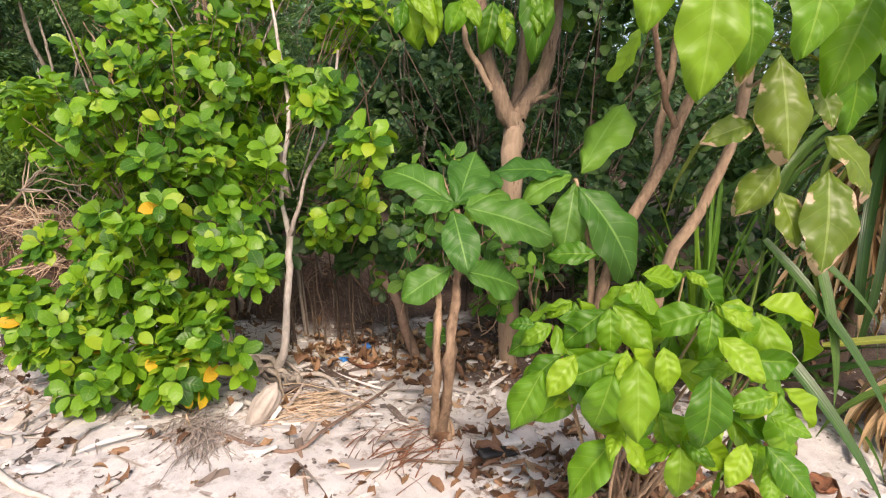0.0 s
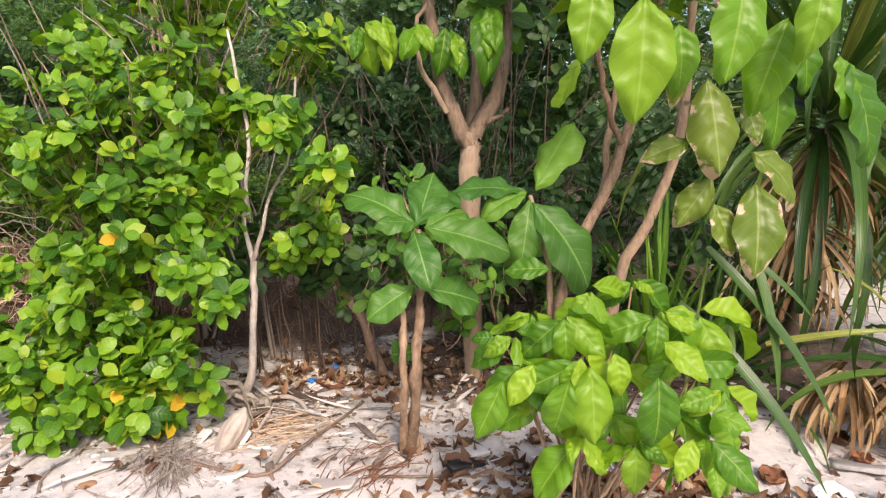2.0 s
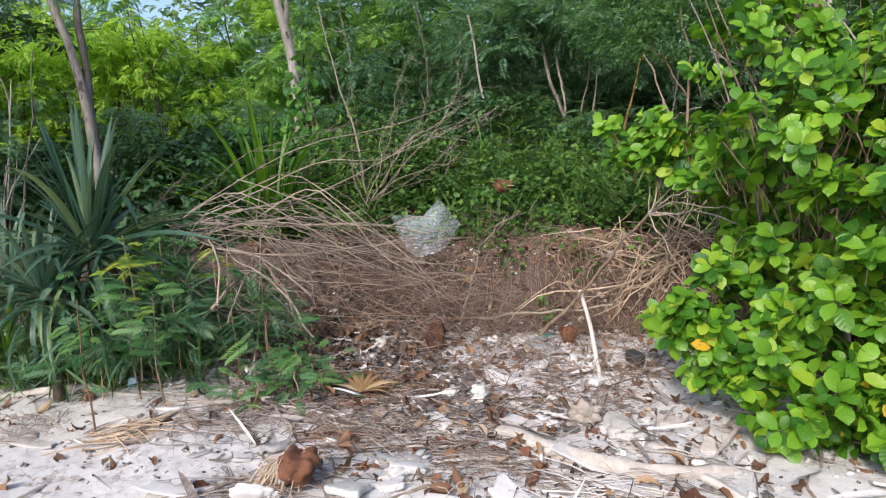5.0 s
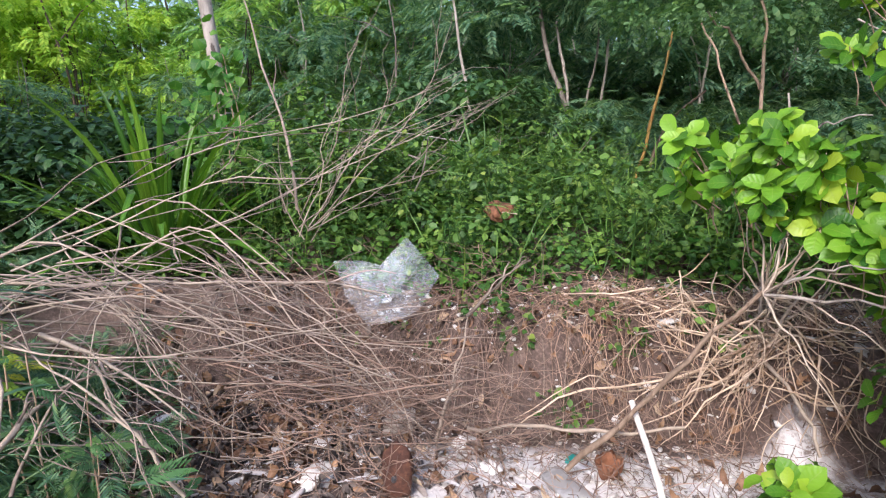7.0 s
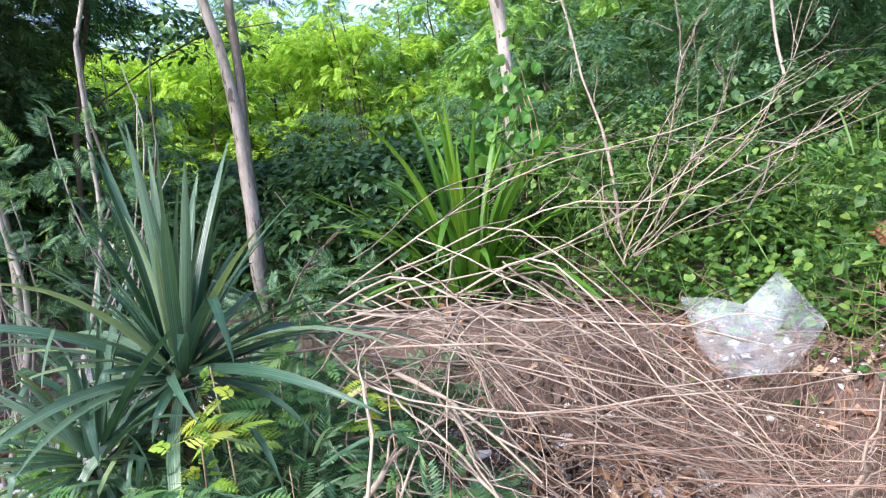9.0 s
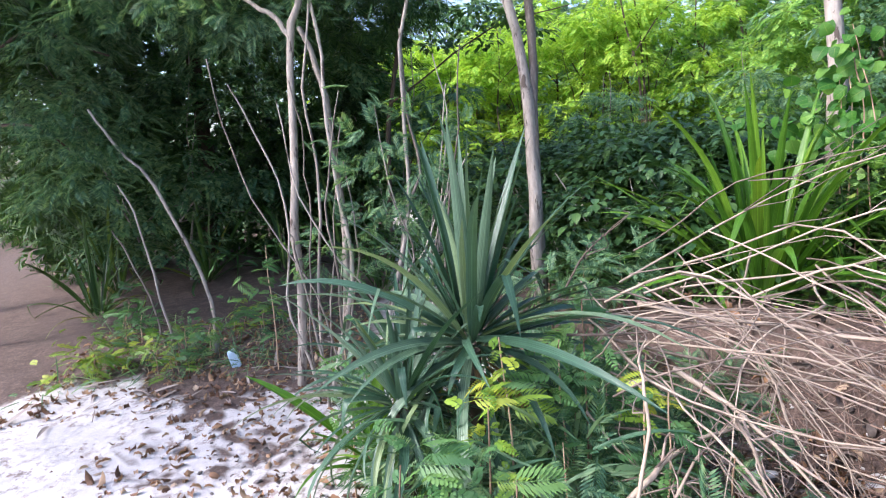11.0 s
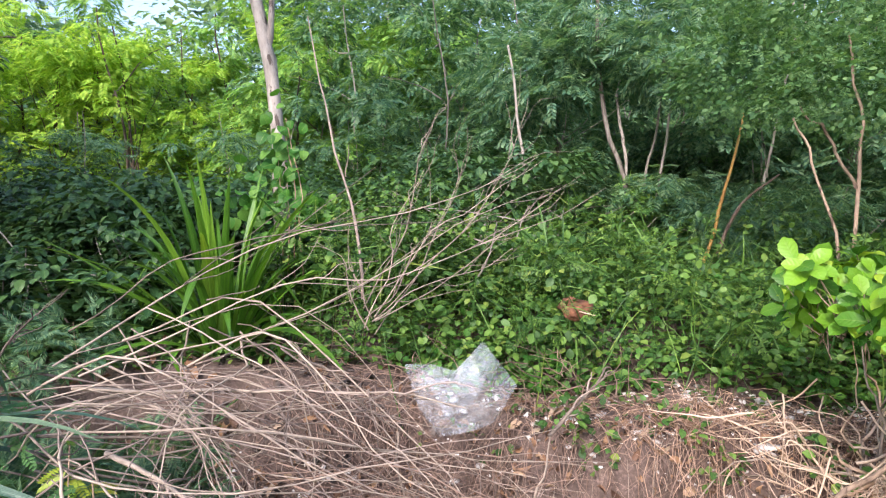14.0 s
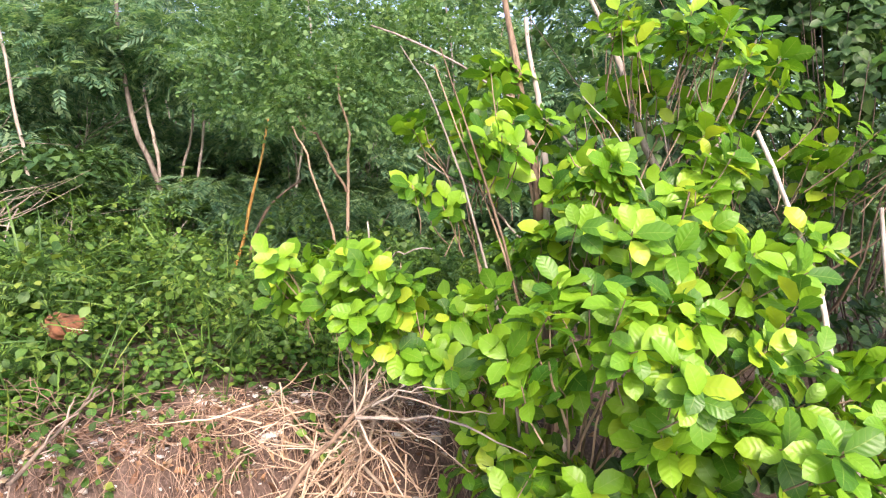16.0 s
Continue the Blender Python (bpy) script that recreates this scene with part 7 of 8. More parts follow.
# ---- things washed up on the sand ----
rng = np.random.default_rng(28)
def lump(radii, seed, rough=0.18, seg=6):
    """An uneven rounded body, from a squared sphere."""
    s = np.linspace(-1, 1, seg)
    vs, fs, k = [], [], 0
    for ax in range(3):
        for sg in (-1, 1):
            a, b = np.meshgrid(s, s, indexing="ij")
            p = np.zeros((seg, seg, 3))
            p[..., ax], p[..., (ax + 1) % 3], p[..., (ax + 2) % 3] = sg, a * sg, b
            vs.append(p.reshape(-1, 3))
            fs.append(grid_faces(seg, seg) + k)
            k += seg * seg
    flat, back = np.unique(np.round(np.concatenate(vs), 5), axis=0, return_inverse=True)
    fs = [back.reshape(-1)[np.concatenate(fs)]]
    v = unit(flat)
    q = v * 2.3 + seed
    w = 1 + rough * (np.sin(q[:, 0] * 2.1 + q[:, 1]) * np.cos(q[:, 1] * 1.7 + q[:, 2] * 1.3) + 0.5 * np.sin(q[:, 2] * 3.9 + q[:, 0] * 2.7))
    return v * w[:, None] * np.array(radii), np.concatenate(fs), np.stack([v[:, 0] * 0.5 + 0.5, v[:, 1] * 0.5 + 0.5], -1)


def ribbed(arrays):
    """Long ridges on a rounded body, as on an old husk."""
    v, f, u = arrays
    a = np.arctan2(v[:, 1], v[:, 0])
    k = 1 + 0.05 * np.sin(a * 7 + v[:, 2] * 6) + 0.12 * np.sin(a * 3)
    return v * np.stack([k, k, np.ones_like(k)], -1), f, u


def half_husk(radii, seed):
    """A broken half shell: rounded outside, hollow inside."""
    v, f, u = lump((1, 1, 1), seed, 0.1, 9)
    z = np.where(v[:, 2] > 0, -v[:, 2] * 0.62, v[:, 2])
    rim = 1 + 0.1 * np.sin(np.arctan2(v[:, 1], v[:, 0]) * 5 + seed) * (np.abs(v[:, 2]) < 0.4)
    return np.stack([v[:, 0] * rim, v[:, 1] * rim, z + 0.12 * np.sin(v[:, 0] * 6 + seed) * (np.abs(v[:, 2]) < 0.3)], -1) * np.array(radii), f, u


def slab(sx, sy, sz, seed=0.0, bend=0.0, seg=6):
    """A worn flat piece with rounded edges."""
    v, f, u = lump((1, 1, 1), seed, 0.05, seg)
    p = np.sign(v) * np.abs(v) ** 0.35
    p = p * (1 + 0.06 * np.sin(seed * 7 + v[:, :1] * 4 + v[:, 1:2] * 5)) * np.array([sx, sy, sz]) / 2
    th = np.arctan2(p[:, 1], p[:, 0])
    p[:, :2] *= (1 + 0.16 * np.sin(th * 3 + seed * 3) + 0.12 * np.sin(th * 5 + seed * 11) + 0.07 * np.sin(th * 9 + seed * 5))[:, None]
    p[:, 2] += bend * p[:, 0] ** 2
    return p, f, u


def put(arrays, at, rx=0, ry=0, rz=0):
    m = np.array(pose(*at, rx, ry, rz))
    return np.asarray(arrays[0]) @ m[:3, :3].T + m[:3, 3], arrays[1], arrays[2]


def resting(name, arrays, xy, mat, label, category, rx=0, ry=0, rz=0, sink=0.15, group=""):
    """A loose thing set down on the ground, sunk in by a share of its height."""
    a = put(arrays, (0, 0, 0), rx, ry, rz)
    low, high = a[0][:, 2].min(), a[0][:, 2].max()
    z = float(land(xy[0], xy[1])) - low - sink * (high - low)
    return lone(name, put(a, (xy[0], xy[1], z)), mat, label, category, group)


def stem_on_ground(name, pts, r0, r1, mat, label, category, lift=0.6, group=""):
    """A stick or log that lies along points of the plan."""
    p = [(q[0], q[1], float(land(q[0], q[1])) + r0 * lift + (q[2] if len(q) > 2 else 0)) for q in pts]
    return lone(name, tube(p, r0, r1, 14, 8, r0 * 0.25, 0.12), mat, label, category, group, at=p[0])


def xy(p, lift=0.0):
    return (p[0], p[1], lift)


stem_on_ground("driftwood_log", [xy((-2.92, 2.02, 0.03)), xy((-2.46, 2, 0.03)), xy((-2.13, 2.1, 0.03)), xy((-1.88, 2.3, 0.03))], 0.052, 0.03, DRIFTWOOD, "bleached curved driftwood log half sunk in sand", "driftwood", 0.1)
stem_on_ground("driftwood_stick", [xy((-1.96, 2.18, 0.02)), xy((-1.61, 2.01, 0.02)), xy((-1.35, 1.94, 0.02))], 0.02, 0.01, DRIFTWOOD, "tapering pale driftwood stick on the sand", "driftwood")
stem_on_ground("driftwood_stick", [xy((-4.16, 1.5, 0.04), 0.02), xy((-4.52, 1.24, 0.04)), xy((-5.22, 0.94, 0.04))], 0.016, 0.012, DRIFTWOOD, "pale broken branch lying at the brush edge", "driftwood")
stem_on_ground("driftwood_stick", [xy((-5.27, 0.98, 0.05)), xy((-5.51, 0.7, 0.05)), xy((-5.68, 0.43, 0.05))], 0.028, 0.022, DRIFTWOOD, "thick pale broken branch at the brush edge", "driftwood")
stem_on_ground("stick", [xy((-2.95, 0.95, 0.02)), xy((-2.87, 1.32, 0.02)), xy((-2.67, 1.73, 0.02))], 0.009, 0.006, STICK, "thin dark stick lying on the sand", "stick")
stem_on_ground("stick", [xy((-1.04, 2.52, 0.02)), xy((-0.65, 2.43, 0.02)), xy((-0.53, 2.63, 0.02), 0.03), xy((-0.34, 3.34, 0.02))], 0.010, 0.007, STICK_RED, "long bent brown twig on the sand", "stick")
stem_on_ground("palm_stalk", [xy((-0.93, 3.29, 0.05)), xy((-0.71, 3.22, 0.05), 0.03), xy((-0.49, 2.87, 0.05))], 0.014, 0.010, DRIFTWOOD, "curved straw-coloured palm stalk on the sand", "palm stalk")
stem_on_ground("stick", [xy((-0.15, 2.5, 0.02)), xy((0.68, 2.59, 0.02)), xy((1.27, 2.44, 0.02))], 0.007, 0.005, STICK, "long thin pale twig over the leaf litter", "stick")
stem_on_ground("stick", [xy((-0.63, 2.51, 0.02)), xy((-0.47, 2.15, 0.02))], 0.012, 0.008, STICK_RED, "short brown stick on the sand", "stick")
for k in range(26):
    x, y = rng.uniform(-4.6, 1.6), rng.uniform(1.3, 3.2)
    if inland(x, y) > -0.1:
        continue
    a, ln = rng.uniform(0, 3.14), rng.uniform(0.12, 0.5)
    stem_on_ground("stick", [(x, y), (x + math.cos(a) * ln / 2 + rng.normal(0, 0.02), y + math.sin(a) * ln / 2), (x + math.cos(a) * ln, y + math.sin(a) * ln)], rng.uniform(0.003, 0.009), 0.003, STICK if k % 3 else DRIFTWOOD, "small dry stick among the beach litter", "stick", group="sticks on the sand")
foot = np.array(drop(*(-2.74, 2.83, 0)[:2]))
lone("stake", tube([foot - (0, 0, 0.05), (foot + np.array((-3.22, 3.45, 0.39))) / 2 + (0.005, 0, 0), (-3.22, 3.45, 0.39)], 0.016, 0.013, 10, 8, 0.004), DRIFTWOOD, "pale upright driftwood stake stuck in the sand", "stake", at=tuple(foot))

lone("fallen_trunk", tube([drop(*(-0.28, 3.78, 0.05)[:2]), (-0.42, 3.67, 0.4), (-0.63, 3.82, 0.67)], 0.035, 0.03, 10, 9, 0.01), STICK_RED, "short leaning brown trunk behind the sapling", "trunk", at=drop(*(-0.28, 3.78, 0.05)[:2]))
for k in range(70):
    x, y = rng.uniform(-5.4, -1.9), rng.normal(1.75, 0.4)
    if inland(x, y) > -0.5 or math.hypot(x + 2.9, y - 0.9) < 0.5:
        continue
    a, ln = rng.normal(0.25, 0.5), rng.uniform(0.15, 0.7)
    stem_on_ground("stick", [(x, y), (x + math.cos(a) * ln / 2 + rng.normal(0, 0.03), y + math.sin(a) * ln / 2 + rng.normal(0, 0.03), 0.01), (x + math.cos(a) * ln, y + math.sin(a) * ln)], rng.uniform(0.003, 0.011), 0.003, DRIFTWOOD if k % 2 else STICK, "dry stick in the drift line", "stick", group="sticks in the drift line")

# exposed roots at the foot of the shrub
for k in range(9):
    a = np.array(drop(-1.15 + rng.normal(0, 0.08), 3.25 + rng.normal(0, 0.05), 0.05))
    b = np.array([a[0] + rng.uniform(-0.65, 0.25), a[1] - rng.uniform(-0.05, 0.35), 0])
    b[2] = float(land(b[0], b[1])) + 0.01
    lone("root", tube([a, (a + b) / 2 + (0, 0, 0.05), b], 0.018 if k < 4 else 0.008, 0.004, 10, 6, 0.01), HUSK_GREY if k < 4 else STICK, "gnarled grey root bared at the shrub's foot", "root", "bared roots", at=tuple(a))

resting("coconut", ribbed(lump((0.055, 0.06, 0.125), 2.0, 0.07, 12)), (-0.88, 2.7, 0.05)[:2], HUSK_GREY, "weathered pale grey coconut leaning on the roots", "coconut", -18, 30, 0, 0.12)
for (x, y), rr, rot, mat in (((-3.27, 1.04, 0.03)[:2], (0.07, 0.075, 0.10), (70, 0, 30), HUSK), ((-3.34, 0.98, 0.03)[:2], (0.03, 0.045, 0.11), (70, 20, 80), FIBRE), ((-3.3, 0.84, 0.02)[:2], (0.014, 0.045, 0.09), (70, 0, -30), PALE_WOOD),
                             ((-1.92, 1.94, 0.03)[:2], (0.05, 0.06, 0.035), (10, 0, 30), HUSK), ((-1.85, 1.74, 0.02)[:2], (0.05, 0.04, 0.03), (0, 10, 0), HUSK),
                             ((0.59, 2.41, 0.03)[:2], (0.10, 0.06, 0.03), (0, 10, 40), HUSK)) + (((1.15, 2.56, 0.03)[:2], (0.09, 0.07, 0.05), (0, 20, 10), HUSK), ((1.71, 2.63, 0.03)[:2], (0.07, 0.06, 0.05), (0, 0, 60), HUSK)):
    resting("coconut_husk", half_husk((rr[0], rr[1], rr[2]), x * 3) if rr[2] < 0.06 else ribbed(lump(rr, x * 3, 0.24, 12)), (x, y), mat, "broken brown coconut husk on the sand", "coconut husk", *rot, 0.1, "coconut husks")
husk_one = resting("coconut_husk", lump((0.075, 0.04, 0.14), 5.0, 0.12), (-3.99, 2.73), HUSK, "upright brown coconut husk with a dark hole", "coconut husk", -15, 0, 20, 0.12)
part("hole", put(lump((0.012, 0.02, 0.018), 1.0, 0.05, 4), (-3.975, 2.695, husk_one.location[2] + 0.13)), BLACK_RUBBER, husk_one, "dark hole")
husk_two = resting("coconut_husk", ribbed(lump((0.095, 0.075, 0.065), 3.0, 0.16, 10)), (-4.36, 4.12), HUSK, "reddish-brown coconut husk on the green bank", "coconut husk", 10, 0, 10, -2.6)
part("stalk", tube([(-4.30, 4.06, husk_two.location[2] + 0.08), (-4.17, 4.02, husk_two.location[2] + 0.085)], 0.004, 0.003, 5, 6), STRAW, husk_two, "pale stalk")

for at, size, mat, label, cat in (((-0.72, 3.59, 0.03), (0.055, 0.05, 0.03), PLASTIC_BLUE, "blue plastic lid lying on the sand", "plastic disc"), ((-0.64, 3.87, 0.03), (0.05, 0.05, 0.03), PLASTIC_BLUE, "blue plastic scrap on the sand", "plastic scrap"),
                                  ((-2.99, 1.44, 0.02), (0.20, 0.07, 0.035), PLASTIC_WHITE, "dirty white foam slab on the sand", "foam slab"),
                                  ((-3.49, 3.45, 0.06), (0.11, 0.05, 0.02), PLASTIC_TEAL, "teal plastic scrap below the bank", "plastic scrap"), ((-3.62, 3.28, 0.05), (0.13, 0.10, 0.02), PLASTIC_WHITE, "white foam board scrap below the bank", "foam slab"),
                                  ((-3.39, 3.21, 0.03), (0.34, 0.12, 0.03), PLASTIC_WHITE, "long dirty white foam board below the bank", "foam slab"), ((-3.4, 3.41, 0.05), (0.10, 0.07, 0.02), PLASTIC_WHITE, "white foam board scrap below the bank", "foam slab"),
                                  ((-5.11, 1.09, 0.05), (0.06, 0.06, 0.07), PLASTIC_PALE_BLUE, "pale blue plastic scrap by the brush", "plastic scrap"), ((-2.74, 3.26, 0.03), (0.12, 0.08, 0.08), BLACK_RUBBER, "black rubber scrap below the shrub", "rubber scrap"),
                                  ((-3.7, 1.65, 0.03), (0.08, 0.06, 0.03), PLASTIC_WHITE, "white plastic scrap by the brush", "plastic scrap"), ((0.29, 2.64, 0.02), (0.22, 0.06, 0.025), BLACK_RUBBER, "black rubber strip on the sand", "rubber strip")) + (((-0.5, 3.86, 0.03), (0.12, 0.06, 0.03), PLASTIC_WHITE, "white plastic scrap beside the sapling", "plastic scrap"),
                                  ((-7.8, -0.67, 0.05), (0.07, 0.06, 0.16), PLASTIC_PALE_BLUE, "pale blue plastic bottle half buried", "bottle"), ((-0.32, 3.72, 0.03), (0.10, 0.05, 0.03), PLASTIC_WHITE, "white plastic scrap beside the sapling", "plastic scrap"),
                                  ((-3.13, 0.45, 0.02), (0.06, 0.04, 0.02), PLASTIC_PALE_BLUE, "pale blue plastic scrap on the sand", "plastic scrap"), ((-8.27, -0.94, 0.2), (0.10, 0.03, 0.16), PLASTIC_WHITE, "torn white plastic sheet at the sand edge", "plastic sheet"),
                                  ((-3.72, 1.03, 0.02), (0.09, 0.05, 0.02), PLASTIC_WHITE, "white plastic scrap on the sand", "plastic scrap")):
    resting(cat.replace(" ", "_"), slab(*size, at[0] * 5), at[:2], mat, label, cat, rng.uniform(-12, 12), rng.uniform(-12, 12), rng.uniform(0, 180), 0.1)
for at, r in (((-2.43, 2.39, 0.03), (0.13, 0.09, 0.05)), ((-2.63, 2.39, 0.03), (0.08, 0.07, 0.09)), ((-4.01, 3.26, 0.06), (0.06, 0.05, 0.04)), ((-4.4, 3.19, 0.08), (0.09, 0.07, 0.09)), ((-2.46, 2.4, 0.03), (0.12, 0.08, 0.03)), ((-3.42, 2.21, 0.03), (0.05, 0.04, 0.03)),
              ((-4.05, 3.31, 0.05), (0.04, 0.03, 0.03)), ((-3.6, 3.22, 0.05), (0.05, 0.03, 0.03)), ((-3.27, 2.32, 0.05), (0.09, 0.05, 0.06)), ((-3.77, 3.14, 0.05), (0.05, 0.04, 0.03)), ((-4.68, 2.6, 0.1), (0.05, 0.04, 0.03))) + (((-3.03, 1.42, 0.05), (0.16, 0.05, 0.03)), ((-4.34, 2.56, 0.05), (0.10, 0.07, 0.05))):
    resting("stone", lump((r[0], r[1], r[2] * 0.75), at[0] * 4, 0.32, 8), at[:2], STONE if r[2] < 0.08 else HUSK_GREY, "pale coral stone on the littered sand", "stone", 0, 0, rng.uniform(0, 180), 0.25, "coral stones")

# dried fan of a palm leaf
fan_leaf = thing("dried_palm_leaf", drop(*(-3.81, 1.86, 0.05)[:2]), "dried orange-brown palm leaf fan on the sand", "dried leaf")
fm = arrays_to_meshes("blade", [strap(0.24, 0.035, 0.8, 6, 0.4)], STRAP_DEAD)
fo = np.array(fan_leaf.location)
pieces("blade", fm, np.array([poses((fo + (0, 0, 0.03))[None], np.array([[math.cos(a), math.sin(a), 0.45]]), np.array([[0, 0, 1.0]]), [rng.uniform(0.7, 1.1)])[0] for a in np.linspace(0.2, 3.6, 12)]), fan_leaf)

# ---- clear plastic bag caught on the bank ----
def bag_sheet(c, right, up, front, w, h):
    """A crumpled film: a disc drawn out to angular corners, creased."""
    n, rings = 84, 16
    corner = np.array([(1.0, 0.12), (0.36, 1.0), (-0.1, 0.38), (-0.5, 0.5), (-1.0, 0.5), (-0.72, -0.35), (-0.3, -0.95), (0.35, -0.8), (0.62, -0.62)])
    ang = np.unwrap(np.arctan2(corner[:, 1], corner[:, 0]))
    a = np.linspace(ang[0], ang[0] + 2 * math.pi, n, endpoint=False)
    k = np.concatenate([ang, [ang[0] + 2 * math.pi]])
    ex, ey = np.interp(a, k, np.append(corner[:, 0], corner[0, 0])), np.interp(a, k, np.append(corner[:, 1], corner[0, 1]))
    r = np.linspace(0.02, 1, rings)[:, None]
    x, y = r * ex, r * ey
    d = 0.34 * np.abs(np.sin(x * 2.3 + y * 1.7 + 0.5)) + 0.15 * np.abs(np.sin(x * 4.3 - y * 3.1 + 1)) + 0.035 * np.abs(np.sin(y * 7 + x * 9 + 2 * np.sin(x * 3))) + 0.2 * (1 - r ** 2)
    v = np.array(c) + x[..., None] * np.array(right) * w + y[..., None] * np.array(up) * h + d[..., None] * np.array(front) * w * 0.5
    return v.reshape(-1, 3), grid_faces(rings, n, True), np.stack([x, y], -1).reshape(-1, 2)


bag_c = np.array((-4.54, 3.28, 0.77))
bag = thing("plastic_bag", tuple(bag_c - (0, 0, 0.22)), "crumpled clear plastic bag caught on the brush", "plastic bag")
part("film", bag_sheet(bag_c, (0.8, 0.58, 0.02), (-0.12, 0.2, 0.95), (0.55, -0.78, 0.25), 0.29, 0.25), FILM, bag)
part("folded_flap", bag_sheet(bag_c + (0.03, -0.06, 0.03), (0.7, 0.62, 0.2), (-0.25, 0.2, 0.9), (0.55, -0.78, 0.25), 0.15, 0.14), FILM, bag, "folded flap of film")

for name, at, w, h, mat, label, cat in (("rag", (-1.65, 1.84, 0.02), 0.13, 0.08, CLOTH_DARK, "crumpled dark blue-grey rag on the sand", "rag"), ("plastic_sheet", (-2.94, 0.77, 0.02), 0.10, 0.08, PLASTIC_WHITE, "crumpled white plastic sheet on the sand", "plastic sheet"),
                                        ("plastic_sheet", (-3.08, 1.47, 0.02), 0.16, 0.06, PLASTIC_WHITE, "crumpled grey-white plastic sheet on the sand", "plastic sheet"), ("plastic_sheet", (-1.62, 2.12, 0.02), 0.10, 0.06, PLASTIC_WHITE, "crumpled grey-white plastic sheet on the sand", "plastic sheet")):
    c = drop(at[0], at[1], 0.01)
    lone(name, bag_sheet(c, (0.9, 0.4, 0), (-0.4, 0.9, 0), (0, 0, 0.55), w, h), mat, label, cat, at=c, smooth=False)

# ---- drift-line bundles and sheets ----
rng = np.random.default_rng(29)
def tuft(at, way, length, width, count, mat, name, label, category, thick=0.003, lift=0.04):
    """Loose fibres or reeds lying more or less one way."""
    out = []
    for k in range(count):
        o = np.array([at[0], at[1]]) + rng.normal(0, 1, 2) * width * 0.75
        a = radians(way) + rng.normal(0, 0.55)
        ln = length * rng.uniform(0.35, 1.0)
        s = np.array([math.cos(a), math.sin(a)]) * ln / 2
        p = [(*(o - s), 0), (*o, 0), (*(o + s), 0)]
        h = rng.uniform(0.004, lift)
        p = [(q[0], q[1], float(land(q[0], q[1])) + h * g) for q, g in zip(p, (0.3, 1.0, rng.uniform(0.1, 1.6)))]
        out.append(tube(p, thick * rng.uniform(0.4, 1.2), thick * 0.3, 6, 4, ln * 0.025))
    return lone(name, tubes(out), mat, label, category, kind="stuff")


for at, way, ln, wd, n, mat, name, label, th in (
        ((-3.56, 0.36, 0.02), 70, 0.5, 0.10, 90, FIBRE, "palm_fibre", "dark greyish palm fibre drift on the sand", 0.003), ((-3.29, 0.68, 0.02), 120, 0.34, 0.12, 90, FIBRE, "palm_fibre", "dark greyish palm fibre drift on the sand", 0.003),
        ((-3.05, 0.63, 0.02), 40, 0.34, 0.12, 80, FIBRE, "palm_fibre", "dark greyish palm fibre drift on the sand", 0.003), ((-4.49, 0.82, 0.03), 20, 0.42, 0.10, 46, STRAW, "reed_bundle", "loose straw-coloured reeds at the brush edge", 0.006),
        ((-3.79, 1.79, 0.04), 60, 0.3, 0.10, 60, HUSK, "palm_fibre", "reddish-brown palm fibre by the brush", 0.005), ((-3.54, 1.46, 0.03), 30, 0.4, 0.12, 60, STICK_RED, "twig_bundle", "tangle of reddish-brown twigs on the sand", 0.005),
        ((-3.34, 1.7, 0.03), 10, 0.4, 0.14, 60, FIBRE, "palm_fibre", "dark palm fibre and twigs in the drift line", 0.004), ((-2.16, 1.41, 0.02), 20, 0.42, 0.14, 110, FIBRE, "palm_fibre", "greyish-brown palm fibre tangle on the sand", 0.0035)) + (((-1.05, 2.43, 0.02), 115, 0.35, 0.08, 70, FIBRE, "palm_fibre", "thin brown palm fibre streak on the sand", 0.0025), ((-2.51, 1.17, 0.02), 160, 0.3, 0.12, 60, FIBRE, "palm_fibre", "brown palm fibre on the sand", 0.003),
        ((-1.13, 2.52, 0.02), 80, 0.3, 0.09, 90, FIBRE, "palm_fibre", "greyish-brown palm fibre tuft on the sand", 0.0035), ((-0.66, 2.88, 0.05), 15, 0.42, 0.12, 80, STRAW, "dry_roots", "pale straw-coloured roots at the shrub's foot", 0.0045),
        ((-0.17, 2.57, 0.02), 50, 0.25, 0.12, 60, HUSK, "palm_fibre", "reddish-brown fibre and leaf scraps on the sand", 0.004), ((2.39, 2.65, 0.02), 120, 0.25, 0.07, 40, STICK_RED, "palm_fibre", "brown palm fibre below the screw pine", 0.004),
        ((-4.19, 1.27, 0.03), 20, 0.6, 0.2, 110, FIBRE, "palm_fibre", "grey palm fibre drift below the brush", 0.004), ((-4.42, 1.7, 0.03), -10, 0.6, 0.2, 110, FIBRE, "palm_fibre", "grey palm fibre drift below the brush", 0.004)) + (((-3.4, 0.87, 0.02), 30, 0.5, 0.16, 90, FIBRE, "palm_fibre", "grey palm fibre drift below the brush", 0.004), ((-3.77, 1.76, 0.03), 15, 0.6, 0.2, 110, FIBRE, "palm_fibre", "grey palm fibre drift below the brush", 0.004), ((-3.69, 2.09, 0.03), 0, 0.5, 0.18, 90, STICK_RED, "twig_bundle", "dark twigs washed up below the brush", 0.005),
        ((-2.23, 1.76, 0.02), 25, 0.5, 0.14, 60, PALE_WOOD, "palm_fibre", "bleached palm strips on the sand", 0.005), ((-2.83, 1.77, 0.02), 10, 0.5, 0.14, 70, FIBRE, "palm_fibre", "grey palm fibre on the sand", 0.004),
        ((-5.03, 0.49, 0.02), 10, 0.4, 0.12, 50, FIBRE, "palm_fibre", "grey palm fibre at the beach edge", 0.0035)):
    tuft(at, way, ln, wd, n, mat, name, label, name.replace("_", " "), th)
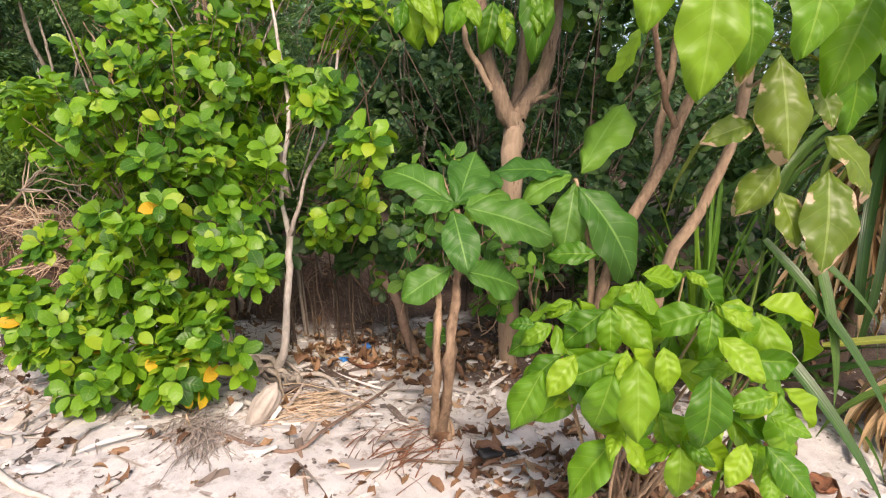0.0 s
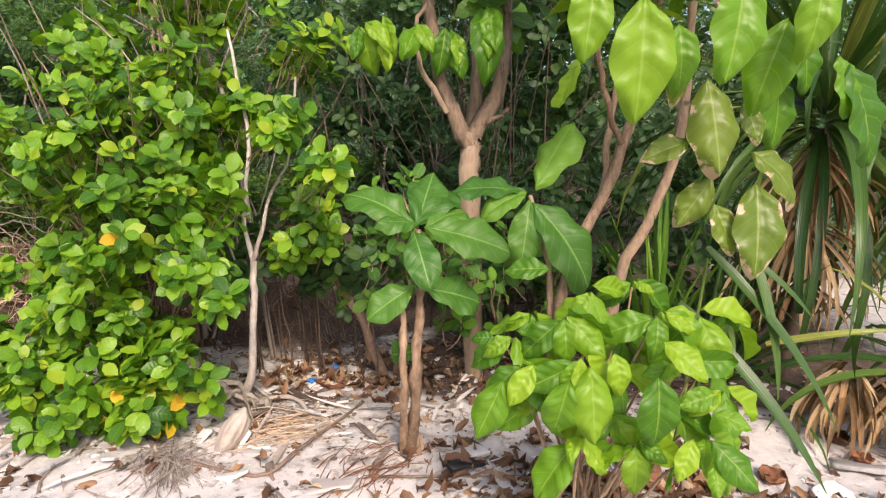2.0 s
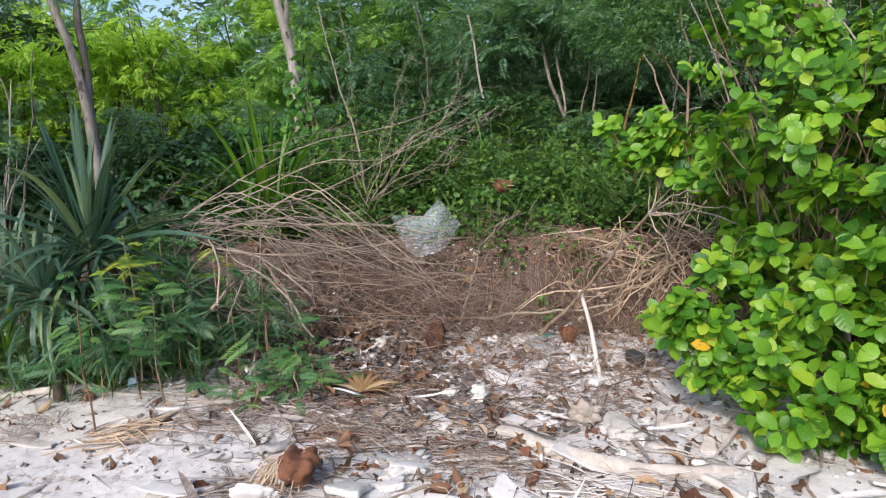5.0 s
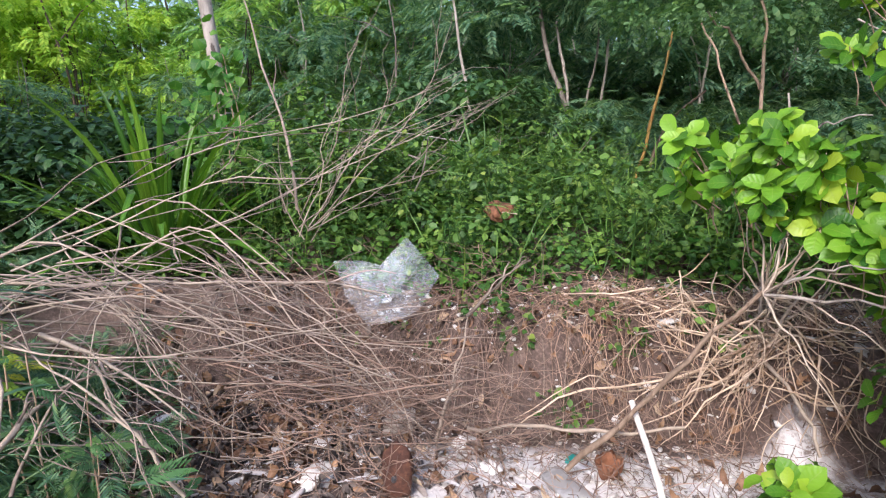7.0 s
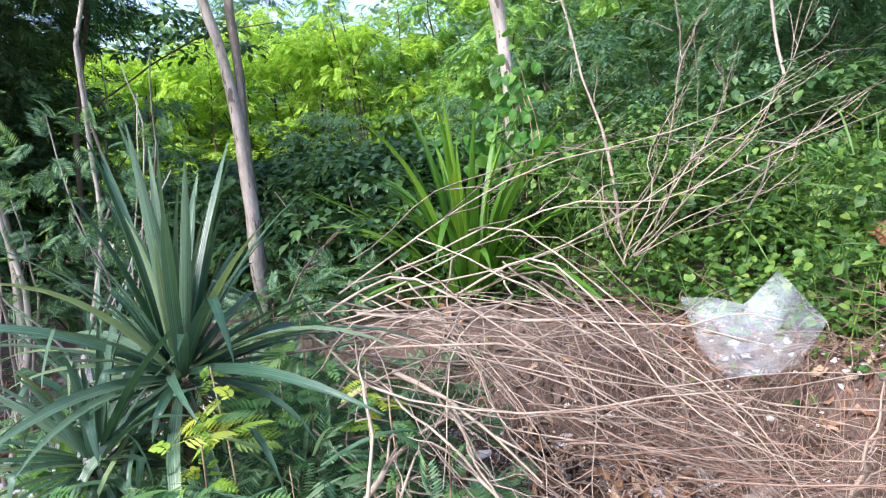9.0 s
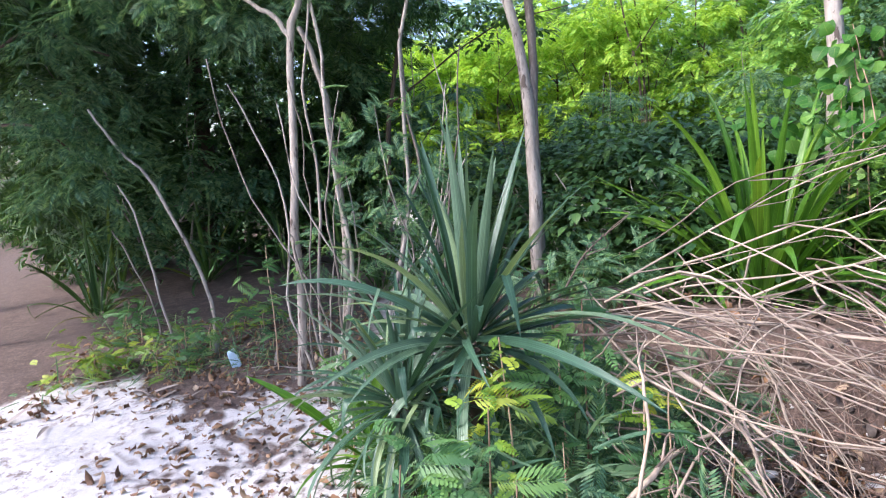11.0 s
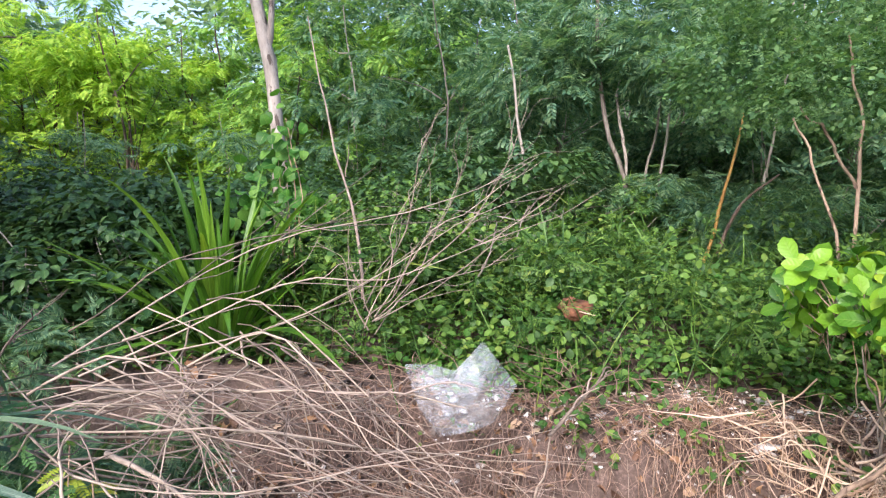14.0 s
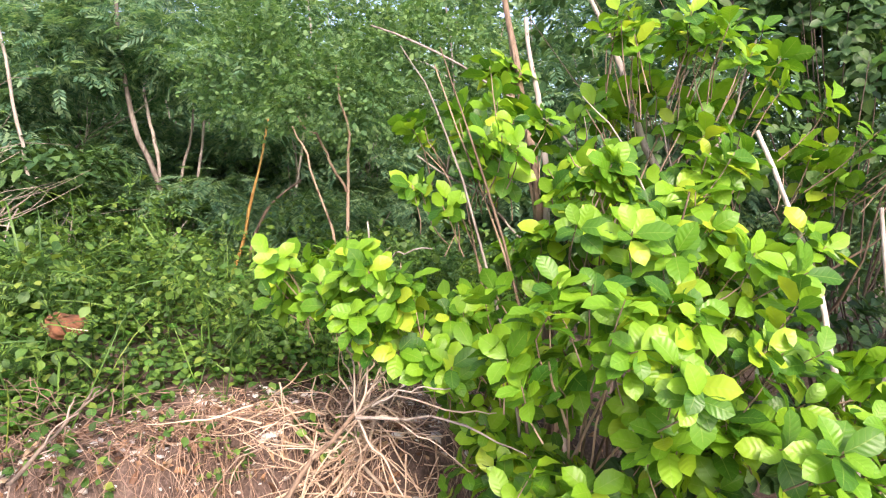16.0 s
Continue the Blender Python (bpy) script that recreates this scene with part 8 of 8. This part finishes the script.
for at, size, bend, rz, mat in (((-2.72, 1.32, 0.02), (0.20, 0.11, 0.02), 0.8, 20, PALE_WOOD), ((-2.95, 1.28, 0.02), (0.12, 0.09, 0.03), 0.5, 60, PALE_WOOD), ((-3.04, 1.12, 0.02), (0.16, 0.11, 0.035), 0.9, 10, PLASTIC_WHITE), ((-2.35, 1.16, 0.02), (0.34, 0.14, 0.02), 0.5, -20, PALE_WOOD),
                                ((-3.73, 0.67, 0.02), (0.24, 0.10, 0.012), 0.8, 30, PALE_WOOD), ((-4.83, 0.46, 0.02), (0.3, 0.07, 0.015), 0.6, 25, PALE_WOOD), ((-3.66, 1.18, 0.02), (0.13, 0.08, 0.03), 1.0, 70, PLASTIC_WHITE), ((-3.25, 1.91, 0.02), (0.2, 0.09, 0.02), 0.8, -15, PALE_WOOD)) + (((-3.31, 2.54, 0.02), (0.2, 0.09, 0.03), 0.6, 12, PALE_WOOD), ((-3.22, 2.84, 0.02), (0.17, 0.10, 0.03), 0.6, 50, PLASTIC_WHITE), ((-2.9, 2.17, 0.02), (0.22, 0.10, 0.02), 0.7, 0, PALE_WOOD), ((-2.44, 1.99, 0.02), (0.28, 0.12, 0.015), 0.4, 10, PALE_WOOD),
                                ((-2.5, 1.53, 0.02), (0.24, 0.13, 0.012), 0.4, -10, PALE_WOOD), ((-2.81, 2.9, 0.02), (0.14, 0.08, 0.04), 0.8, 80, PALE_WOOD), ((-2.25, 2.65, 0.02), (0.15, 0.08, 0.02), 0.9, 30, DRIFTWOOD), ((-2.03, 2.49, 0.02), (0.13, 0.07, 0.02), 0.9, 110, DRIFTWOOD)) + (((0.28, 2.74, 0.02), (0.22, 0.09, 0.03), 0.7, 20, PLASTIC_WHITE), ((0.38, 2.46, 0.02), (0.15, 0.09, 0.02), 0.5, 70, PLASTIC_WHITE), ((-0.32, 2.39, 0.02), (0.2, 0.11, 0.02), 0.4, 0, PALE_WOOD), ((2.2, 2.79, 0.02), (0.24, 0.12, 0.03), 0.5, -25, PLASTIC_WHITE),
                                ((1.91, 2.53, 0.02), (0.16, 0.11, 0.02), 0.5, 15, PALE_WOOD), ((2.05, 2.95, 0.02), (0.14, 0.10, 0.03), 0.5, 60, STONE), ((-0.75, 2.63, 0.02), (0.14, 0.04, 0.02), 0.5, 10, PLASTIC_WHITE), ((1.45, 2.42, 0.02), (0.18, 0.10, 0.02), 0.5, 40, PALE_WOOD)):
    resting("bark_sheet" if mat is not PLASTIC_WHITE else "foam_slab", slab(*size, at[0] * 5, bend), at[:2], mat, "flat bleached bark sheet on the littered sand" if mat is not PLASTIC_WHITE else "broken dirty white foam slab on the sand", "bark" if mat is not PLASTIC_WHITE else "foam slab", rng.uniform(-14, 14), rng.uniform(-14, 14), rz, 0.1, "flat drift pieces")
for at, r, rot in (((-3.28, 3.38, 0.02), (0.06, 0.05, 0.12), (10, 10, 0)), ((-0.59, 3.54, 0.03), (0.05, 0.10, 0.04), (0, 10, 70)), ((2.27, 3.07, 0.03), (0.06, 0.07, 0.06), (0, 0, 30)), ((2.29, 2.89, 0.03), (0.05, 0.05, 0.04), (0, 0, 30))):
    resting("coconut_husk", half_husk(r, at[0] * 3), at[:2], HUSK, "dark brown coconut husk in the drift line", "coconut husk", *rot, 0.1, "coconut husks")
tuft((-3.34, 1.01, 0.03), 95, 0.26, 0.05, 80, STRAW, "palm_fibre", "pale frayed palm fibre beside a husk", "palm fibre", 0.004, 0.14)
# the thick bared roots beside the stem
for k in range(5):
    j = rng.normal(0, 0.05, 5)
    lone("root", tube([drop(-1.7 + j[0], 3.3, 0.2 + j[1]), drop(-1.45, 3.28 + j[2], 0.22 + j[1]), drop(-1.25, 3.2 + j[3], 0.13), drop(-1.0 + j[4], 3.16, 0.04), drop(-0.75 + 3 * j[2], 3.05 + j[0], 0.0)], 0.022, 0.01, 20, 8, 0.025, 0.3), BARK_PALE, "gnarled grey root bared at the shrub's foot", "root", "bared roots", at=drop(-1.4, 3.25))
lone("root", tube([drop(-1.75, 3.3, 0.22), drop(-1.5, 3.28, 0.24), drop(-1.25, 3.22, 0.17), drop(-1.02, 3.18, 0.06), drop(-0.8, 3.05, 0.0)], 0.034, 0.016, 20, 9, 0.03, 0.3), BARK_PALE, "thick gnarled grey root bared at the shrub's foot", "root", "bared roots", at=drop(-1.4, 3.25))

# ---- uncounted small litter ----
rng = np.random.default_rng(30)
def strewn(count, box, fall, keep):
    x, y = rng.uniform(box[0], box[1], count * 6), rng.uniform(box[2], box[3], count * 6)
    d = inland(x, y)
    patch = 0.5 + 0.5 * np.sin(x * 2.3 + np.sin(y * 3.1) * 1.3) * np.sin(y * 4.1 + x)
    ok = (d < keep) & (rng.uniform(0, 1, len(x)) < np.exp(-np.abs(d - fall[0]) / fall[1]) * (0.25 + 0.75 * patch))
    return x[ok][:count], y[ok][:count]


def chips(name, templates, x, y, size, mat, label, flat=True, lift=0.0):
    n = len(x)
    way = rng.normal(0, 1, (n, 3)) * ((1, 1, 0.15) if flat else (1, 1, 0.6))
    up = np.array([0, 0, 1.0]) + rng.normal(0, 0.25 if flat else 0.6, (n, 3))
    at = np.stack([x, y, land(x, y) + lift], -1)
    return lone(name, joined(templates, poses(at, way, up, rng.uniform(*size, n) if isinstance(size, tuple) else size)), mat, label, "litter", kind="stuff")


PEBBLES = [lump((1, 0.7, 0.4), s, 0.3, 3) for s in (0, 2, 4, 6)]
DRY_BLADES = [blade(0.12, wd, 6, 3, 0.48, f, d, w, 0.05, 0.8) for f, d, w, wd in ((0.8, 1.4, 0.2, 0.055), (-0.9, -1.5, 0.25, 0.045), (1.3, 0.9, 0.2, 0.04), (0.5, 2.4, 0.3, 0.055), (2.0, 0.8, 0.15, 0.028), (-1.2, 1.2, 0.25, 0.05))]
x, y = strewn(4500, (-7.5, 3.0, 0.2, 4.2), (-0.3, 0.9), 0.05)
chips("coral_chips", PEBBLES, x, y, np.clip(rng.lognormal(-4.6, 0.6, len(x)), 0.004, 0.05), STONE, "pale coral and shell chips strewn on the sand")
x, y = strewn(3600, (-8.0, 3.0, -0.6, 4.2), (-0.9, 1.2), 0.05)
chips("dark_chips", PEBBLES, x, y, np.clip(rng.lognormal(-4.6, 0.5, len(x)), 0.004, 0.03), STONE_DARK, "dark bits of charred wood and stone in the sand")
STRIPS = [strap(0.22, w, d, 5, 0.35, t) for w, d, t in ((0.022, 0.3, 0.4), (0.014, -0.4, -0.6), (0.03, 0.2, 0.2), (0.01, 0.6, 0.8))]
FLAKES = [slab(1.0, 0.5, 0.12, s, 0.0, 4) for s in (1.0, 2.0, 3.0)]
x, y = strewn(420, (-6.0, 2.4, 0.9, 3.8), (-0.9, 0.6), -0.05)
chips("driftwood_flakes", FLAKES, x, y, np.clip(rng.lognormal(-3.0, 0.65, len(x)), 0.015, 0.2), PALE_WOOD, "pale flakes of driftwood and palm bark on the sand", lift=0.005)
x, y = strewn(170, (-5.0, 2.4, 0.9, 3.8), (-0.9, 0.9), -0.05)
chips("foam_bits", FLAKES, x, y, np.clip(rng.lognormal(-3.0, 0.55, len(x)), 0.015, 0.13), PLASTIC_WHITE, "white foam and plastic bits on the sand", lift=0.005)
x, y = strewn(1150, (-7.5, 3.0, -0.3, 4.6), (-0.6, 1.1), 0.3)
chips("dry_leaves", DRY_BLADES, x, y, (0.3, 1.0), DRY_LEAF, "brown curled dry leaves strewn on the sand", lift=0.012)
x, y = rng.normal(1.0, 0.42, 420), rng.normal(2.5, 0.22, 420)
chips("leaf_litter", DRY_BLADES, x, y, (0.5, 1.4), DRY_LEAF, "thick brown leaf litter under the low shrub", lift=0.02)
x, y = rng.normal(-0.1, 0.7, 260), rng.normal(4.05, 0.25, 260)
chips("leaf_litter", DRY_BLADES, x, y, (0.4, 1.0), DRY_LEAF, "brown leaf litter below the bank", lift=0.02)
x, y = strewn(2600, (-6.5, 2.5, 0.8, 4.6), (-0.15, 0.6), 0.2)
th = rng.uniform(0, 3.14, len(x))
bits = []
for px, py, a in zip(x, y, th):
    ln = rng.uniform(0.03, 0.18)
    p0 = np.array([px, py, 0.0])
    p1 = p0 + (math.cos(a) * ln, math.sin(a) * ln, 0)
    p0[2], p1[2] = float(land(p0[0], p0[1])) + 0.006, float(land(p1[0], p1[1])) + 0.012
    bits.append(tube([p0, (p0 + p1) / 2 + rng.normal(0, ln * 0.08, 3), p1], rng.uniform(0.0012, 0.004), 0.001, 4, 4))
lone("twig_litter", tubes(bits), STICK, "small dry twigs and fibres strewn on the sand", "litter", kind="stuff")
x = rng.uniform(-5.0, -1.8, 3600)
y = rng.uniform(3.0, 4.8, 3600)
d = inland(x, y)
ok = (d > 0.12) & (d < 0.5 + 0.8 * bare(x)) & (rng.uniform(0, 1, len(x)) < 0.6)
x, y = x[ok], y[ok]
chips("bank_stones", PEBBLES, x, y, np.clip(rng.lognormal(-4.35, 0.6, len(x)), 0.005, 0.05), STONE, "pale stones and coral set in the bank face")
x, y = rng.uniform(-5.2, -1.6, 2400), rng.uniform(2.9, 4.8, 2400)
d = inland(x, y)
x, y = x[(d > 0.0) & (d < 0.6)], y[(d > 0.0) & (d < 0.6)]
chips("bank_leaves", DRY_BLADES, x, y, (0.3, 0.8), DRY_LEAF, "small dry leaves caught on the bank face", flat=False, lift=0.01)
x, y = rng.uniform(-5.6, -2.0, 900), rng.normal(1.7, 0.35, 900)
fib = []
for px, py in zip(x, y):
    a, ln = rng.normal(0.3, 0.6), rng.uniform(0.06, 0.3)
    p0 = np.array(drop(px, py, 0.01))
    p1 = np.array(drop(px + math.cos(a) * ln, py + math.sin(a) * ln, 0.015))
    fib.append(tube([p0, (p0 + p1) / 2 + rng.normal(0, ln * 0.1, 3) + (0, 0, 0.012), p1], rng.uniform(0.001, 0.004), 0.001, 5, 4))
lone("palm_fibre", tubes(fib), HUSK_GREY, "greyish palm fibres washed up along the drift line", "litter", kind="stuff")

x, y = rng.normal(-5.0, 0.7, 900), rng.normal(2.4, 0.5, 900)
chips("leaf_litter", DRY_BLADES, x, y, (0.4, 1.0), DRY_LEAF, "dull brown leaf litter under the brush heap", flat=False, lift=0.02)
# near-black litter laid under the heap in place of the shade there
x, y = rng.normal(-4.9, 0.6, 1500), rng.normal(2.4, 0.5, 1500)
chips("leaf_litter", DRY_BLADES, x, y, (0.3, 0.9), DEBRIS_SHADE, "near-black leaf litter standing in for shade under the brush heap", flat=False, lift=0.02)
x, y = rng.uniform(-9.4, -7.1, 900), rng.uniform(-2.4, 0.5, 900)
chips("leaf_litter", DRY_BLADES, x, y, (0.25, 0.8), DRY_LEAF, "reddish-brown leaf litter on the soil before the hollow", lift=0.015)
x, y = rng.uniform(-9.2, -7.0, 160), rng.uniform(-2.2, 0.5, 160)
chips("palm_scraps", STRIPS, x, y, (0.4, 1.5), FIBRE, "greyish-brown strips of palm leaf before the hollow", lift=0.012)
x, y = rng.uniform(-8.2, -5.4, 260), rng.uniform(-1.2, 0.9, 260)
chips("leaf_litter", DRY_BLADES, x, y, (0.3, 0.9), DRY_LEAF, "brown leaf scraps on the shaded sand", lift=0.015)
x, y = rng.normal(-6.6, 0.8, 350), rng.normal(-0.3, 0.5, 350)
chips("leaf_litter", DRY_BLADES, x, y, (0.2, 0.7), DRY_LEAF, "small brown leaf scraps in drifts on the sand", lift=0.008)
x, y = rng.normal(-0.5, 0.4, 90), rng.normal(3.65, 0.15, 90)
chips("leaf_litter", DRY_BLADES, x, y, (0.6, 1.4), DRY_LEAF, "brown leaf litter between the shrub and the sapling", lift=0.02)

x, y = strewn(420, (-5.8, 1.8, 0.6, 3.4), (-1.1, 0.6), -0.2)
chips("palm_scraps", STRIPS, x, y, (0.4, 1.5), FIBRE, "greyish-brown strips of palm leaf in the drift line", lift=0.012)
x, y = strewn(320, (-5.8, 1.8, 0.6, 3.4), (-1.1, 0.6), -0.2)
chips("palm_scraps", STRIPS, x, y, (0.4, 1.4), PALE_WOOD, "bleached strips of palm leaf in the drift line", lift=0.012)

x, y = rng.normal(-3.5, 0.4, 320), rng.normal(2.15, 0.22, 320)
chips("dark_chips", PEBBLES, x, y, np.where(np.arange(320) % 8 < 4, rng.uniform(0.01, 0.05, 320), rng.uniform(0.02, 0.05, 320)), STONE_DARK, "dark charred bits strewn below the brush")

# brown husk scraps, dead leaves and dark fibre in the drift line
HUSK_SCRAPS = [half_husk((1, 0.62, 0.35), 1.0), half_husk((1, 0.5, 0.3), 2.5), slab(2.0, 0.9, 0.25, 1.7, 0.25, 4), slab(2.2, 0.6, 0.2, 4.1, 0.3, 4)]
x, y = rng.normal(-3.1, 0.75, 150), rng.normal(1.75, 0.42, 150)
chips("husk_scraps", HUSK_SCRAPS, x, y, np.clip(rng.lognormal(-3.5, 0.5, len(x)), 0.012, 0.075), HUSK, "dark brown scraps of coconut husk in the drift line", flat=False)
x, y = rng.normal(-2.2, 1.0, 130), rng.normal(1.95, 0.4, 130)
chips("husk_scraps", HUSK_SCRAPS, x, y, np.clip(rng.lognormal(-3.6, 0.5, len(x)), 0.012, 0.06), DEBRIS_SHADE, "dark weathered scraps of palm husk on the sand", flat=False)
x, y = rng.normal(-2.9, 0.9, 240), rng.normal(1.9, 0.45, 240)
chips("dry_leaves", DRY_BLADES, x, y, (0.4, 1.0), DRY_LEAF, "curled brown dead leaves in the drift line", flat=False, lift=0.015)
x, y = rng.normal(0.6, 0.5, 90), rng.normal(2.5, 0.2, 90)
chips("dry_leaves", DRY_BLADES, x, y, (0.5, 1.2), DRY_LEAF, "large curled brown dead leaves at the saplings' feet", flat=False, lift=0.015)
dark = []
for k in range(520):
    px, py = rng.normal(-3.45, 0.6), rng.normal(1.8, 0.4)
    a, ln = rng.normal(0.5, 0.8), rng.uniform(0.05, 0.32)
    p0, p1 = np.array(drop(px, py, 0.012)), np.array(drop(px + math.cos(a) * ln, py + math.sin(a) * ln, 0.015))
    dark.append(tube([p0, (p0 + p1) / 2 + rng.normal(0, ln * 0.1, 3) + (0, 0, 0.015), p1], rng.uniform(0.0015, 0.006), 0.001, 5, 4))
lone("twig_litter", tubes(dark), DEBRIS_SHADE, "dark brown twigs and fibres tangled in the drift line", "litter", kind="stuff")
